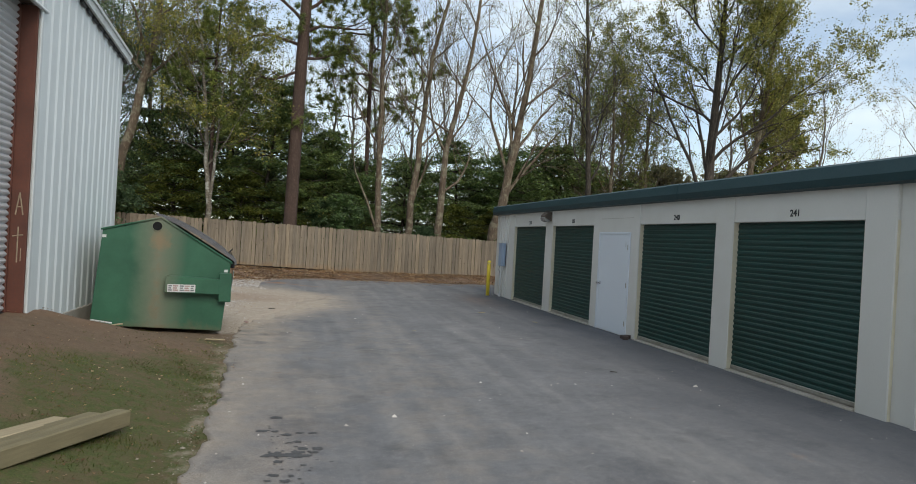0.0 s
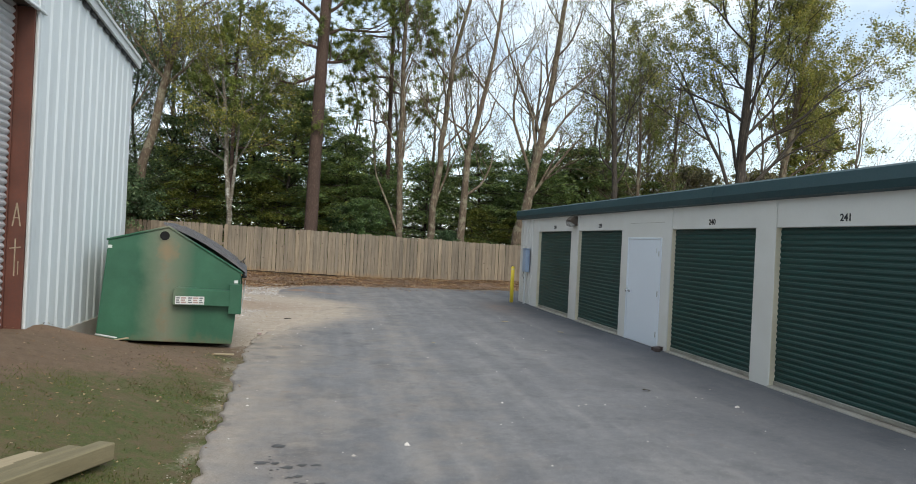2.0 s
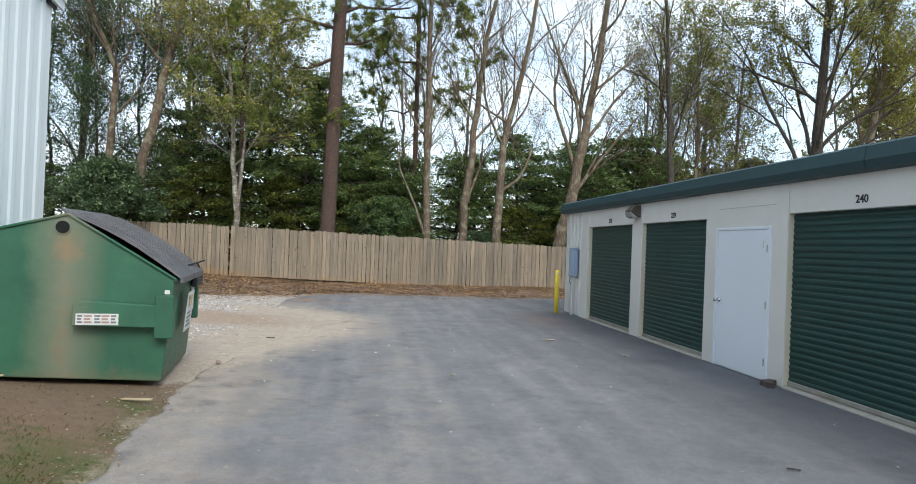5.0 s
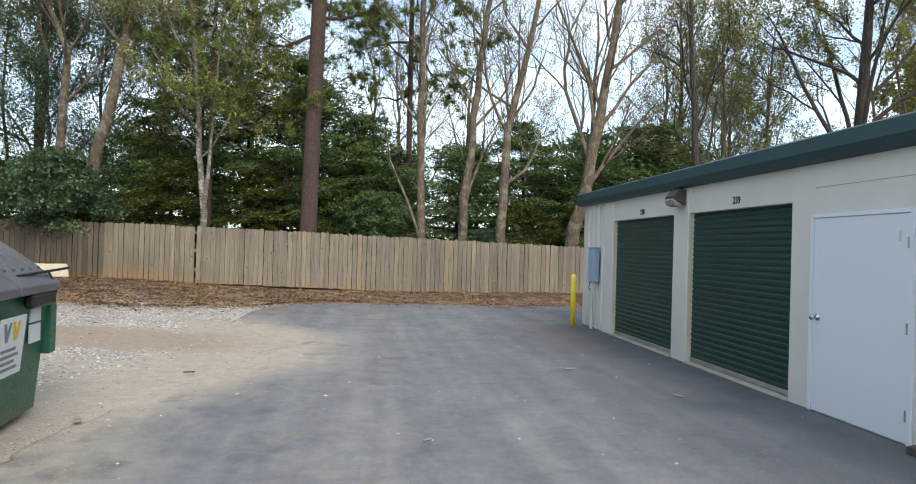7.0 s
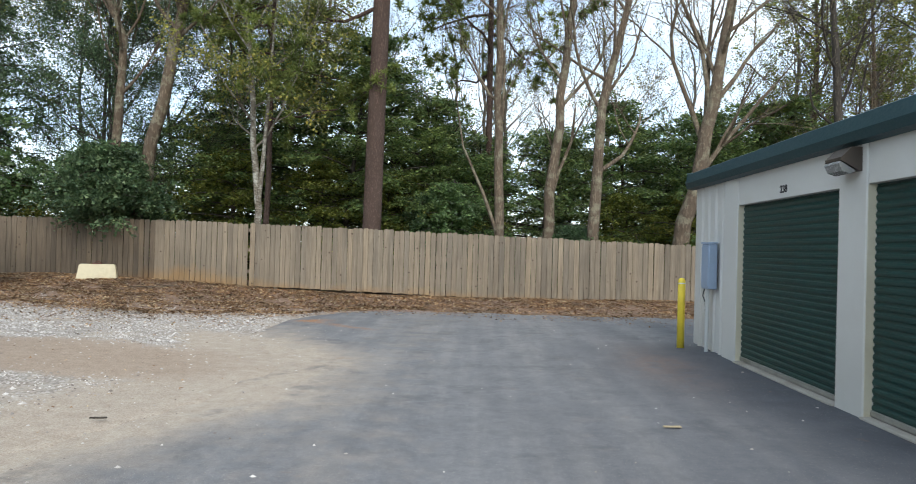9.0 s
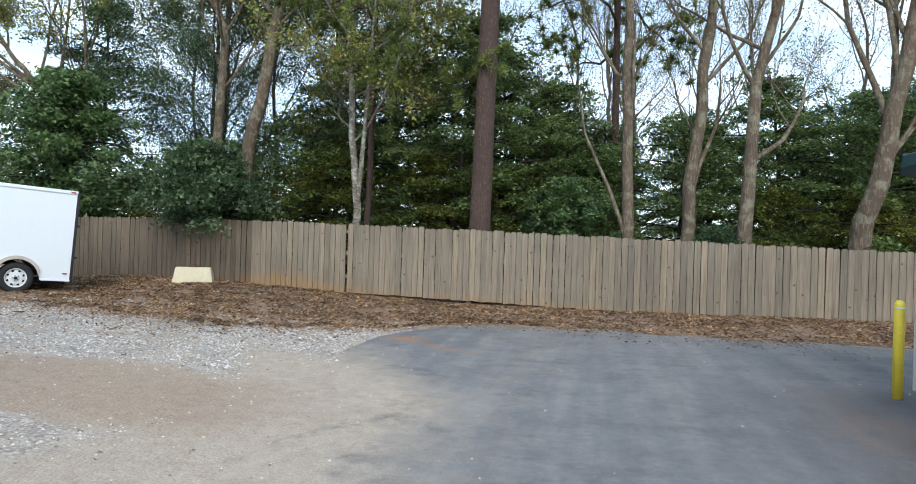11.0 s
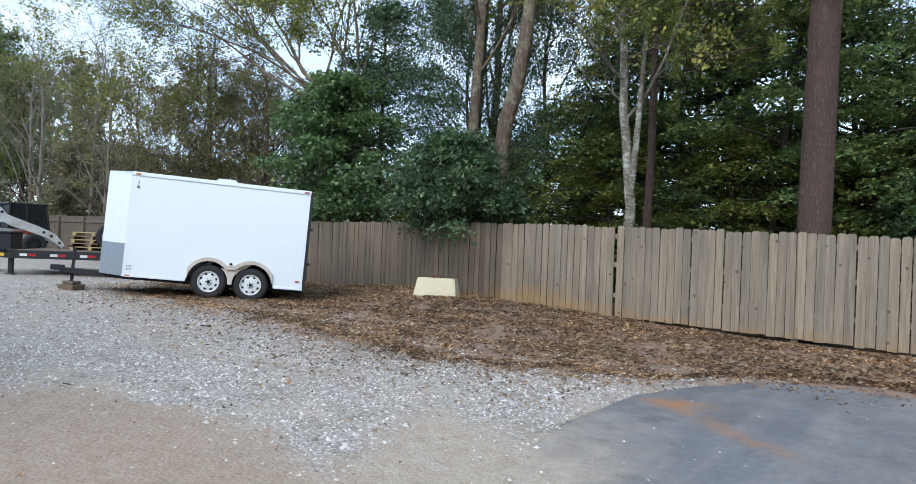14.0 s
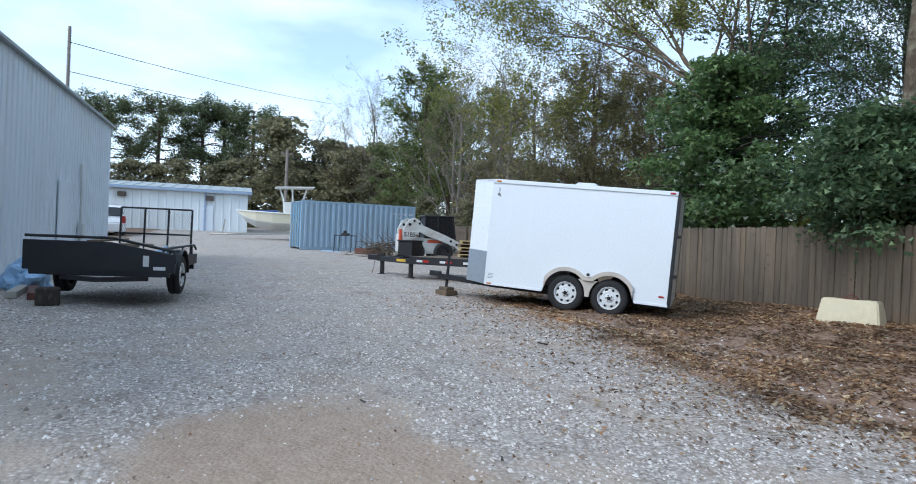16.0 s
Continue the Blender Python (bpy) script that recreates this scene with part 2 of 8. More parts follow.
def lathe(bm, profile, centre, axis="y", sides=28, caps=True):
    """A profile of (radius, along) turned round an axis through centre."""
    rings = []
    for r, h in profile:
        ring = []
        for k in range(sides):
            a = 2 * math.pi * k / sides
            c, s = r * math.cos(a), r * math.sin(a)
            off = {"x": (h, c, s), "y": (c, h, s), "z": (c, s, h)}[axis]
            ring.append(bm.verts.new(Vector(centre) + Vector(off)))
        rings.append(ring)
    fs = []
    for a, b in zip(rings, rings[1:]):
        for k in range(sides):
            fs.append(bm.faces.new((a[k], a[(k + 1) % sides], b[(k + 1) % sides], b[k])))
    for ring in (rings[0], rings[-1]) if caps else ():
        fs.append(bm.faces.new(ring))
    bmesh.ops.recalc_face_normals(bm, faces=fs)


def mesh_of(name, bm, material):
    me = bpy.data.meshes.new(name)
    bm.to_mesh(me)
    bm.free()
    me.materials.append(material)
    return me


def part(name, bm, material, parent=None, label="", smooth=False):
    """A bmesh as one mesh object under a thing or a part."""
    me = mesh_of(name, bm, material) if isinstance(bm, bmesh.types.BMesh) else bm
    if smooth:
        me.shade_smooth()
    ob = new(name, me)
    if parent is not None:
        ob.parent = parent
    if label:
        tagged(ob, label)
    return ob


def raw_mesh(name, verts, faces, material):
    """A mesh from numpy arrays: verts (n, 3), faces (k, 3 or 4)."""
    me = bpy.data.meshes.new(name)
    verts, faces = np.asarray(verts, np.float32), np.asarray(faces, np.int32)
    w = faces.shape[1]
    me.vertices.add(len(verts))
    me.vertices.foreach_set("co", verts.ravel())
    me.loops.add(faces.size)
    me.loops.foreach_set("vertex_index", faces.ravel())
    me.polygons.add(len(faces))
    me.polygons.foreach_set("loop_start", np.arange(0, faces.size, w, dtype=np.int32))
    me.polygons.foreach_set("loop_total", np.full(len(faces), w, np.int32))
    me.update(calc_edges=True)
    me.materials.append(material)
    return me


def thing(name, label, category, m=None, group="", kind=""):
    ob = new(name)
    ob.empty_display_size = 0.2
    if m is not None:
        ob.matrix_basis = m
    return tagged(ob, label, category, group, kind)


def words(name, text, size, material, parent, m, depth=0.004, label=""):
    """Letters of the built-in font as a mesh."""
    cu = bpy.data.curves.new(name, "FONT")
    cu.body, cu.size, cu.align_x, cu.align_y, cu.extrude = text, size, "CENTER", "CENTER", depth
    cu.offset = size * 0.02
    tmp = bpy.data.objects.new("tmp", cu)
    scene.collection.objects.link(tmp)
    me = bpy.data.meshes.new_from_object(tmp.evaluated_get(bpy.context.evaluated_depsgraph_get()))
    bpy.data.objects.remove(tmp)
    me.materials.clear()
    me.materials.append(material)
    ob = part(name, me, material, parent, label)
    ob.matrix_basis = m
    return ob


def ribbed(bm, u0, u1, z0, z1, at, axis, out, pitch=0.3, depth=0.03, rib=0.05):
    """Vertical-ribbed steel sheet from u0 to u1 along an axis, standing at a fixed other coordinate, ribs towards out."""
    us, ds = [u0], [0.0]
    u = u0 + pitch * 0.5
    while u < u1 - rib * 2:
        us += [u - rib, u - rib * 0.5, u + rib * 0.5, u + rib]
        ds += [0, depth, depth, 0]
        u += pitch
    us.append(u1), ds.append(0.0)
    lo, hi = [], []
    for uu, d in zip(us, ds):
        c = at + out * d
        p = (c, uu) if axis == "y" else (uu, c)
        lo.append(bm.verts.new((*p, z0)))
        zt = z1(uu) if callable(z1) else z1
        hi.append(bm.verts.new((*p, zt)))
    fs = [bm.faces.new((lo[i], lo[i + 1], hi[i + 1], hi[i])) for i in range(len(lo) - 1)]
    bmesh.ops.recalc_face_normals(bm, faces=fs)
    want = Vector((out, 0, 0)) if axis == "y" else Vector((0, out, 0))
    if sum(f.normal.dot(want) for f in fs) < 0:
        bmesh.ops.reverse_faces(bm, faces=fs)


# ---- ground ----
def smooth(a, b, v):
    t = np.clip((np.asarray(v, float) - a) / (b - a), 0, 1)
    return t * t * (3 - 2 * t)


def wave(x, y, k=1.0):
    """A cheap smooth wobble of a few waves, about -1 to 1."""
    return (np.sin(1.7 * k * x + 0.9 * k * y) + np.sin(-1.1 * k * x + 2.3 * k * y + 1.3) + np.sin(3.1 * k * x + 2.9 * k * y + 4.0) * 0.6) / 2.6


def ground_z(x, y):
    x, y = np.asarray(x, float), np.asarray(y, float)
    z = np.interp(x, [-90, -60, -35, -10, -7, -5, -3, -1.5, 2, 6, 8], [2.0, 1.4, 0.68, 0.29, 0.19, 0.10, 0.0, -0.07, -0.08, -0.02, 0.0])
    bank = np.interp(x, [-14, -8, -3.7, -1.4], [0.1, 0.3, 0.45, 0.0]) * (1 - smooth(8.4 + 2.1 * smooth(-4.2, -7, x), 10.3 + 5.7 * smooth(-4.2, -7, x), y)) * smooth(-16, -8, x)
    z = z - 0.09 * np.exp(-((x + 0.3) / 2.0) ** 2) * smooth(9.5, 6.0, y)
    return z + bank + 0.2 * smooth(24.2, 26.4, y) * smooth(-13, -9, x)


def surface_z(x, y):
    """The open ground with its small humps; flat on the drive."""
    humps = 0.012 * wave(x, y, 1.3) + 0.006 * wave(x, y, 5.0)
    return ground_z(x, y) + np.where(x < edge_x(y) + 0.12, humps, 0.0)


def edge_x(y):
    """The drive's left edge."""
    return np.interp(y, [-30, 3.5, 8.7, 11.5, 13, 14, 15, 17, 18, 19, 20.5, 22.4, 23.5, 24.3, 25], [-1.0, -1.07, -1.28, -1.32, -1.1, -0.75, -0.4, -0.3, -0.8, -1.3, -1.68, -1.68, -1.5, -0.9, -0.6])


def leaf_line(x):
    """Where the fallen leaves along the fence begin."""
    return np.interp(x, [-40, -17, -13, -11.6, -9, -7.3, -5.3, -4.2, -3.4, -2.7, -1.7, -1.3, -0.7, 0, 1, 3.7, 7, 12], [25.8, 25.3, 22.2, 21.2, 21.3, 21.4, 21.3, 21.0, 21.7, 22.3, 22.9, 23.7, 24.2, 24.4, 24.5, 24.1, 23.8, 23.8])


def axis_steps(*runs):
    out = []
    for a, b, s in runs:
        out += list(np.arange(a, b, s))
    return np.array(out + [runs[-1][1]])


gx = axis_steps((-420, -80, 20), (-80, -30, 2.0), (-30, -14, 0.5), (-14, 2, 0.17), (2, 12, 0.5), (12, 40, 4), (40, 420, 20))
gy = axis_steps((-420, -40, 20), (-40, -4, 2.0), (-4, 2, 0.4), (2, 27.2, 0.17), (27.2, 60, 2), (60, 420, 20))
GX, GY = np.meshgrid(gx, gy)
GZ = surface_z(GX, GY)
GZ = np.where(GY > leaf_line(GX), ground_z(GX, GY) + 0.012 * wave(GX, GY, 1.3) + 0.006 * wave(GX, GY, 5.0), GZ)
under = (GX > edge_x(GY) + 0.12) & (GY < leaf_line(GX) - 0.15)
GZ = np.where(under, ground_z(GX, GY) - 0.08, GZ)
idx = np.arange(GX.size).reshape(GX.shape)
quads = np.stack([idx[:-1, :-1], idx[:-1, 1:], idx[1:, 1:], idx[1:, :-1]], -1).reshape(-1, 4)


def region(x, y):
    """Shares of grass, leaves, gravel and sand on the open ground; the rest is bare dirt."""
    lot = smooth(9.6, 11.2, y + 0.35 * wave(x, y, 1.1)) * smooth(0.3, -0.3, x - 3)
    leaf = smooth(-1.9, 1.9, y - leaf_line(x) + 0.55 * wave(x, y, 0.9) + 0.4 * wave(x, y, 3.3))
    leaf = np.maximum(leaf, smooth(27.2, 28.5, y))
    sandy = smooth(1.5, 0.6, np.abs(x - edge_x(y) + 0.25)) * smooth(20.6, 18.6, y)
    sandy = np.maximum(sandy, smooth(1.35, 0.75, np.hypot((x + 2.9) / 2.2, (y - 16.7) / 1.15) + 0.15 * wave(x, y, 1.6)))
    sandy = np.maximum(sandy, 0.6 * smooth(16.0, 14.5, y) * smooth(-9.0, -5.5, x))
    sandy = np.clip(sandy, 0, 1) * lot * (1 - leaf)
    sandy = np.maximum(sandy, 0.35 * smooth(0.3, 0.05, np.abs(x - edge_x(y) + 0.06)) * smooth(11, 10, y))
    gravel = np.clip(lot * (1 - leaf) - sandy, 0, 1)
    grass = (1 - lot) * (1 - leaf) * smooth(9.4, 6.0, y - 0.9 * smooth(-2.4, -1.3, x) + 1.3 * wave(x, y, 0.9) + 0.8 * wave(x, y, 2.9)) * (0.78 * smooth(-3.6, -2.4, x + 0.4 * wave(x, y, 1.2)) + 0.22 * smooth(-2.4, -1.5, x + 0.3 * wave(x, y, 1.7)))
    return grass, leaf, gravel, sandy


def packed_earth(x, y):
    """The worn, packed patch of reddish earth where vehicles turn."""
    return smooth(1.4, 0.6, np.hypot((x + 3.1) / 2.3, (y - 16.6) / 1.3) + 0.12 * wave(x, y, 1.9))


def sand_colour(n, l, p):
    """Pale sand with grit and brown crumbs."""
    mid, fine = noise_node(n, l, p, 7, 6.0, 0.7), noise_node(n, l, p, 60, 4.0, 0.75)
    c = ramp_node(n, l, mid, [(0.3, (0.29, 0.225, 0.172)), (0.5, (0.38, 0.308, 0.246)), (0.7, (0.46, 0.395, 0.325))])
    c = mix_node(n, l, 0.4, c, ramp_node(n, l, fine, [(0.35, (0.22, 0.165, 0.115)), (0.65, (0.60, 0.53, 0.44))]))
    crumbs = noise_node(n, l, p, 22, 4.0, 0.8)
    return mix_node(n, l, ramp_node(n, l, crumbs, [(0.63, (0, 0, 0)), (0.70, (0.7,) * 3)]), c, (0.17, 0.11, 0.07))


def ground_material():
    m, n, l, b = nodes_of("yard_ground")
    geo = n.new("ShaderNodeNewGeometry")
    p = geo.outputs["Position"]

    def share(name):
        a = n.new("ShaderNodeAttribute")
        a.attribute_name = name
        return a.outputs["Fac"]
    rough_edge = noise_node(n, l, p, 2.6, 6.0, 0.7)
    fine = noise_node(n, l, p, 55, 4.0, 0.7)
    mid = noise_node(n, l, p, 9, 5.0, 0.65)
    wide = noise_node(n, l, p, 0.7, 4.0)

    def patchy(name, lo=0.38, hi=0.62, broken=1.25):
        s = math_node(n, l, "ADD", share(name), math_node(n, l, "MULTIPLY", math_node(n, l, "SUBTRACT", rough_edge, 0.5), broken))
        return ramp_node(n, l, s, [(lo, (0, 0, 0)), (hi, (1, 1, 1))])
    dirt = ramp_node(n, l, mid, [(0.3, (0.095, 0.060, 0.036)), (0.7, (0.185, 0.124, 0.078))])
    dirt = mix_node(n, l, 0.4, dirt, ramp_node(n, l, fine, [(0.3, (0.085, 0.055, 0.034)), (0.7, (0.23, 0.163, 0.108))]))
    dirt = mix_node(n, l, ramp_node(n, l, wide, [(0.5, (0, 0, 0)), (0.65, (0.6,) * 3)]), dirt, (0.195, 0.112, 0.066))
    vor = n.new("ShaderNodeTexVoronoi")
    vor.inputs["Scale"].default_value = 28
    l.new(p, vor.inputs["Vector"])
    stones = ramp_node(n, l, vor.outputs["Color"], [(0.1, (0.34, 0.305, 0.28)), (0.55, (0.51, 0.465, 0.43)), (0.95, (0.70, 0.655, 0.615))])
    joints = ramp_node(n, l, vor.outputs["Distance"], [(0.25, (1, 1, 1)), (0.65, (0.5, 0.47, 0.43))])
    gravel = mix_node(n, l, 1.0, stones, joints, "MULTIPLY")
    gravel = mix_node(n, l, ramp_node(n, l, mid, [(0.42, (0, 0, 0)), (0.64, (0.75,) * 3)]), gravel, (0.36, 0.325, 0.285))
    gravel = mix_node(n, l, ramp_node(n, l, noise_node(n, l, p, 0.9, 5.0, 0.65), [(0.48, (0, 0, 0)), (0.66, (0.75,) * 3)]), gravel, sand_colour(n, l, p))
    gravel = mix_node(n, l, ramp_node(n, l, noise_node(n, l, p, 1.9, 6.0, 0.75), [(0.53, (0, 0, 0)), (0.67, (0.65,) * 3)]), gravel, (0.19, 0.145, 0.11))
    sand = mix_node(n, l, share("packed"), sand_colour(n, l, p), mix_node(n, l, 1.0, sand_colour(n, l, p), (0.84, 0.775, 0.73), "MULTIPLY"))
    grass = ramp_node(n, l, fine, [(0.3, (0.038, 0.053, 0.012)), (0.7, (0.095, 0.112, 0.028))])
    grass = mix_node(n, l, ramp_node(n, l, mid, [(0.44, (0, 0, 0)), (0.64, (0.8,) * 3)]), grass, (0.125, 0.084, 0.046))
    grass = mix_node(n, l, ramp_node(n, l, noise_node(n, l, p, 2.4, 5.0, 0.7), [(0.48, (0, 0, 0)), (0.66, (0.6,) * 3)]), grass, (0.125, 0.084, 0.048))
    v2 = n.new("ShaderNodeTexVoronoi")
    v2.inputs["Scale"].default_value = 16
    l.new(p, v2.inputs["Vector"])
    litter = ramp_node(n, l, v2.outputs["Color"], [(0.1, (0.15, 0.088, 0.058)), (0.5, (0.27, 0.168, 0.115)), (0.95, (0.44, 0.32, 0.24))])
    litter = mix_node(n, l, 0.45, litter, ramp_node(n, l, fine, [(0.3, (0.13, 0.08, 0.055)), (0.7, (0.36, 0.25, 0.185))]))
    c = mix_node(n, l, patchy("grass", 0.3, 0.75), dirt, grass)
    c = mix_node(n, l, patchy("gravel"), c, gravel)
    c = mix_node(n, l, patchy("sandy", 0.3, 0.7), c, sand)
    lfac = math_node(n, l, "MULTIPLY", patchy("litter", 0.4, 0.72, 2.6), ramp_node(n, l, noise_node(n, l, p, 3.5, 6.0, 0.75), [(0.3, (1, 1, 1)), (0.7, (0.55,) * 3)]))
    c = mix_node(n, l, lfac, c, litter)
    l.new(c, b.inputs["Base Color"])
    b.inputs["Roughness"].default_value = 0.95
    h = math_node(n, l, "ADD", math_node(n, l, "MULTIPLY", math_node(n, l, "MULTIPLY", vor.outputs["Distance"], -1.6), patchy("gravel", 0.3, 0.7)), fine)
    bump_node(n, l, h, 0.5, 0.012, b)
    return m


def set_shares(me, x, y):
    grass, leaf, gravel, sandy = region(x, y)
    for name, v in (("grass", grass), ("litter", leaf), ("gravel", np.clip(gravel + sandy * (np.asarray(y) > 10), 0, 1)), ("sandy", sandy), ("packed", packed_earth(np.asarray(x), np.asarray(y)))):
        a = me.attributes.new(name, "FLOAT", "POINT")
        a.data.foreach_set("value", np.asarray(v, np.float32).ravel())


me = raw_mesh("ground", np.stack([GX, GY, GZ], -1).reshape(-1, 3), quads, ground_material())
me.shade_smooth()
set_shares(me, GX, GY)
ground = tagged(new("ground", me), "yard of gravel, sand, thin grass, dirt and fallen leaves", "ground", kind="structure")


def asphalt_material():
    m, n, l, b = nodes_of("worn_asphalt")
    p = n.new("ShaderNodeNewGeometry").outputs["Position"]
    a = n.new("ShaderNodeAttribute")
    a.attribute_name = "sandy"
    wide, mid, fine = noise_node(n, l, p, 0.45, 5.0, 0.6), noise_node(n, l, p, 3.0, 5.0, 0.6), noise_node(n, l, p, 120, 3.0, 0.7)
    mp = n.new("ShaderNodeMapping")
    mp.inputs["Scale"].default_value, mp.inputs["Rotation"].default_value = (2.0, 0.16, 1), (0, 0, 0.06)
    l.new(p, mp.inputs["Vector"])
    streak = noise_node(n, l, mp.outputs["Vector"], 1.6, 4.0)
    c = ramp_node(n, l, wide, [(0.3, (0.096, 0.101, 0.122)), (0.7, (0.185, 0.191, 0.218))])
    c = mix_node(n, l, 0.5, c, ramp_node(n, l, streak, [(0.34, (0.085, 0.085, 0.093)), (0.5, (0.16, 0.155, 0.155)), (0.66, (0.30, 0.275, 0.25))]))
    worn = noise_node(n, l, p, 11, 6.0, 0.75)
    c = mix_node(n, l, 0.35, c, ramp_node(n, l, worn, [(0.35, (0.085, 0.083, 0.088)), (0.65, (0.265, 0.252, 0.24))]))
    blotch = noise_node(n, l, p, 1.1, 6.0, 0.72)
    c = mix_node(n, l, 1.0, c, ramp_node(n, l, blotch, [(0.36, (0.78, 0.78, 0.79)), (0.5, (1.0, 1.0, 1.0)), (0.66, (1.18, 1.17, 1.15))]), "MULTIPLY")
    c = mix_node(n, l, 0.3, c, ramp_node(n, l, fine, [(0.3, (0.09, 0.09, 0.098)), (0.7, (0.32, 0.315, 0.315))]))
    dust = math_node(n, l, "ADD", a.outputs["Fac"], math_node(n, l, "MULTIPLY", math_node(n, l, "SUBTRACT", mid, 0.5), 0.75))
    sand = sand_colour(n, l, p)
    c = mix_node(n, l, ramp_node(n, l, dust, [(0.18, (0, 0, 0)), (0.5, (0.42,) * 3), (0.85, (1, 1, 1))]), c, sand)
    cl = n.new("ShaderNodeAttribute")
    cl.attribute_name = "clay"
    cfac = math_node(n, l, "MULTIPLY", cl.outputs["Fac"], ramp_node(n, l, noise_node(n, l, p, 5.0, 6.0, 0.75), [(0.36, (0, 0, 0)), (0.52, (0.95,) * 3)]))
    c = mix_node(n, l, cfac, c, (0.32, 0.165, 0.082))
    tar = noise_node(n, l, p, 1.3, 6.0, 0.7)
    c = mix_node(n, l, ramp_node(n, l, tar, [(0.55, (0, 0, 0)), (0.7, (0.65,) * 3)]), c, (0.085, 0.085, 0.092))
    # darker asphalt tone towards the storage front
    fr = n.new("ShaderNodeAttribute")
    fr.attribute_name = "near_storage"
    c = mix_node(n, l, fr.outputs["Fac"], c, ramp_node(n, l, mid, [(0.3, (0.055, 0.058, 0.068)), (0.7, (0.108, 0.112, 0.127))]))
    grit = n.new("ShaderNodeTexVoronoi")
    grit.inputs["Scale"].default_value = 34
    l.new(p, grit.inputs["Vector"])
    c = mix_node(n, l, ramp_node(n, l, grit.outputs["Distance"], [(0.10, (0.6,) * 3), (0.17, (0, 0, 0))]), c, (0.40, 0.37, 0.33))
    clay = noise_node(n, l, p, 0.9, 5.0, 0.7)
    c = mix_node(n, l, ramp_node(n, l, clay, [(0.64, (0, 0, 0)), (0.74, (0.45,) * 3)]), c, (0.26, 0.15, 0.085))
    l.new(c, b.inputs["Base Color"])
    l.new(ramp_node(n, l, mid, [(0.3, (0.72,) * 3), (0.7, (0.92,) * 3)]), b.inputs["Roughness"])
    bump_node(n, l, fine, 0.5, 0.006, b)
    return m


ys = np.arange(-30, 25.0, 0.1)
us = np.linspace(0, 1, 80) ** 1.6
DY, DU = np.meshgrid(ys, us, indexing="ij")
left = edge_x(ys) + 0.07 * wave(ys, ys * 0.3, 2.2) + 0.05 * wave(ys * 3, ys, 2.7)
right = np.full(len(ys), 18.0)
DX = left[:, None] + (right - left)[:, None] * DU
DY = np.where(DY > 18, 18 + (DY - 18) * (leaf_line(DX) + 0.1 + 0.1 * wave(DX, 0 * DX, 1.9) - 18) / 6.9, DY)
near = DX - left[:, None]
DZ = ground_z(DX, DY) + 0.022 - 0.034 * smooth(0.9, 0.0, near) * smooth(10.5, 12.0, DY)
DZ[:, 0] -= np.where(ys < 11, 0.05, 0.02)
DZ[-1, :] -= 0.06
di = np.arange(DX.size).reshape(DX.shape)
dq = np.stack([di[:-1, :-1], di[:-1, 1:], di[1:, 1:], di[1:, :-1]], -1).reshape(-1, 4)
me = raw_mesh("driveway", np.stack([DX, DY, DZ], -1).reshape(-1, 3), dq, asphalt_material())
me.shade_smooth()
dist = DX - edge_x(DY)
sand_on = 0.27 * np.exp(-((DX - 1.1) / 1.1) ** 2) + 0.14 * np.exp(-((DX - 3.4) / 0.6) ** 2) + smooth(1.7, 0.1, dist + 0.25 * wave(DX, DY, 0.7)) * (0.52 + 0.35 * smooth(8.5, 13.5, DY) * smooth(20.5, 18.5, DY)) * smooth(22.5, 20.0, DY)
sand_on = np.maximum(sand_on, 0.95 * smooth(1.7, -0.1, dist + 0.3 * wave(DX, DY, 1.2)) * smooth(10.0, 13.5, DY) * smooth(20.6, 18.0, DY))
a = me.attributes.new("sandy", "FLOAT", "POINT")
a.data.foreach_set("value", sand_on.astype(np.float32).ravel())
along, across = ((DX + 1.3) * 0.79 + (DY - 21.8) * -0.61), ((DX + 1.3) * 0.61 + (DY - 21.8) * 0.79)
clay = np.exp(-((across + 0.05 * wave(along, along, 4.0)) / 0.085) ** 2) * smooth(-0.2, 0.1, along) * smooth(2.4, 1.6, along) + np.exp(-(((DX + 1.05) / 0.35) ** 2 + ((DY - 21.8) / 0.22) ** 2))
clay = clay + 0.9 * np.exp(-((DY - leaf_line(DX) + 0.12) / 0.16) ** 2) * smooth(-1.6, -1.0, DX) * smooth(2.5, 0.5, DX)
clay = clay + 0.55 * np.exp(-(((DX - 4.9) / 0.5) ** 2 + ((DY - 17.4) / 1.5) ** 2))
# darkening grows towards the storage front and fades out past y 18.5
near_storage = 0.45 * smooth(2.6, 5.2, DX + 0.5 * wave(DX, DY, 0.8)) + 0.5 * smooth(4.5, 5.8, DX + 0.35 * wave(DX, DY, 1.7) + 0.2 * wave(DX, DY, 4.3)) * smooth(6, 12, DY)
near_storage = np.clip(near_storage, 0, 0.95) * smooth(20.2, 18.5, DY)
a = me.attributes.new("near_storage", "FLOAT", "POINT")
a.data.foreach_set("value", near_storage.astype(np.float32).ravel())
a = me.attributes.new("clay", "FLOAT", "POINT")
a.data.foreach_set("value", clay.astype(np.float32).ravel())
tagged(new("driveway", me), "worn grey asphalt drive with sand drifted over its edge", "driveway", kind="structure")


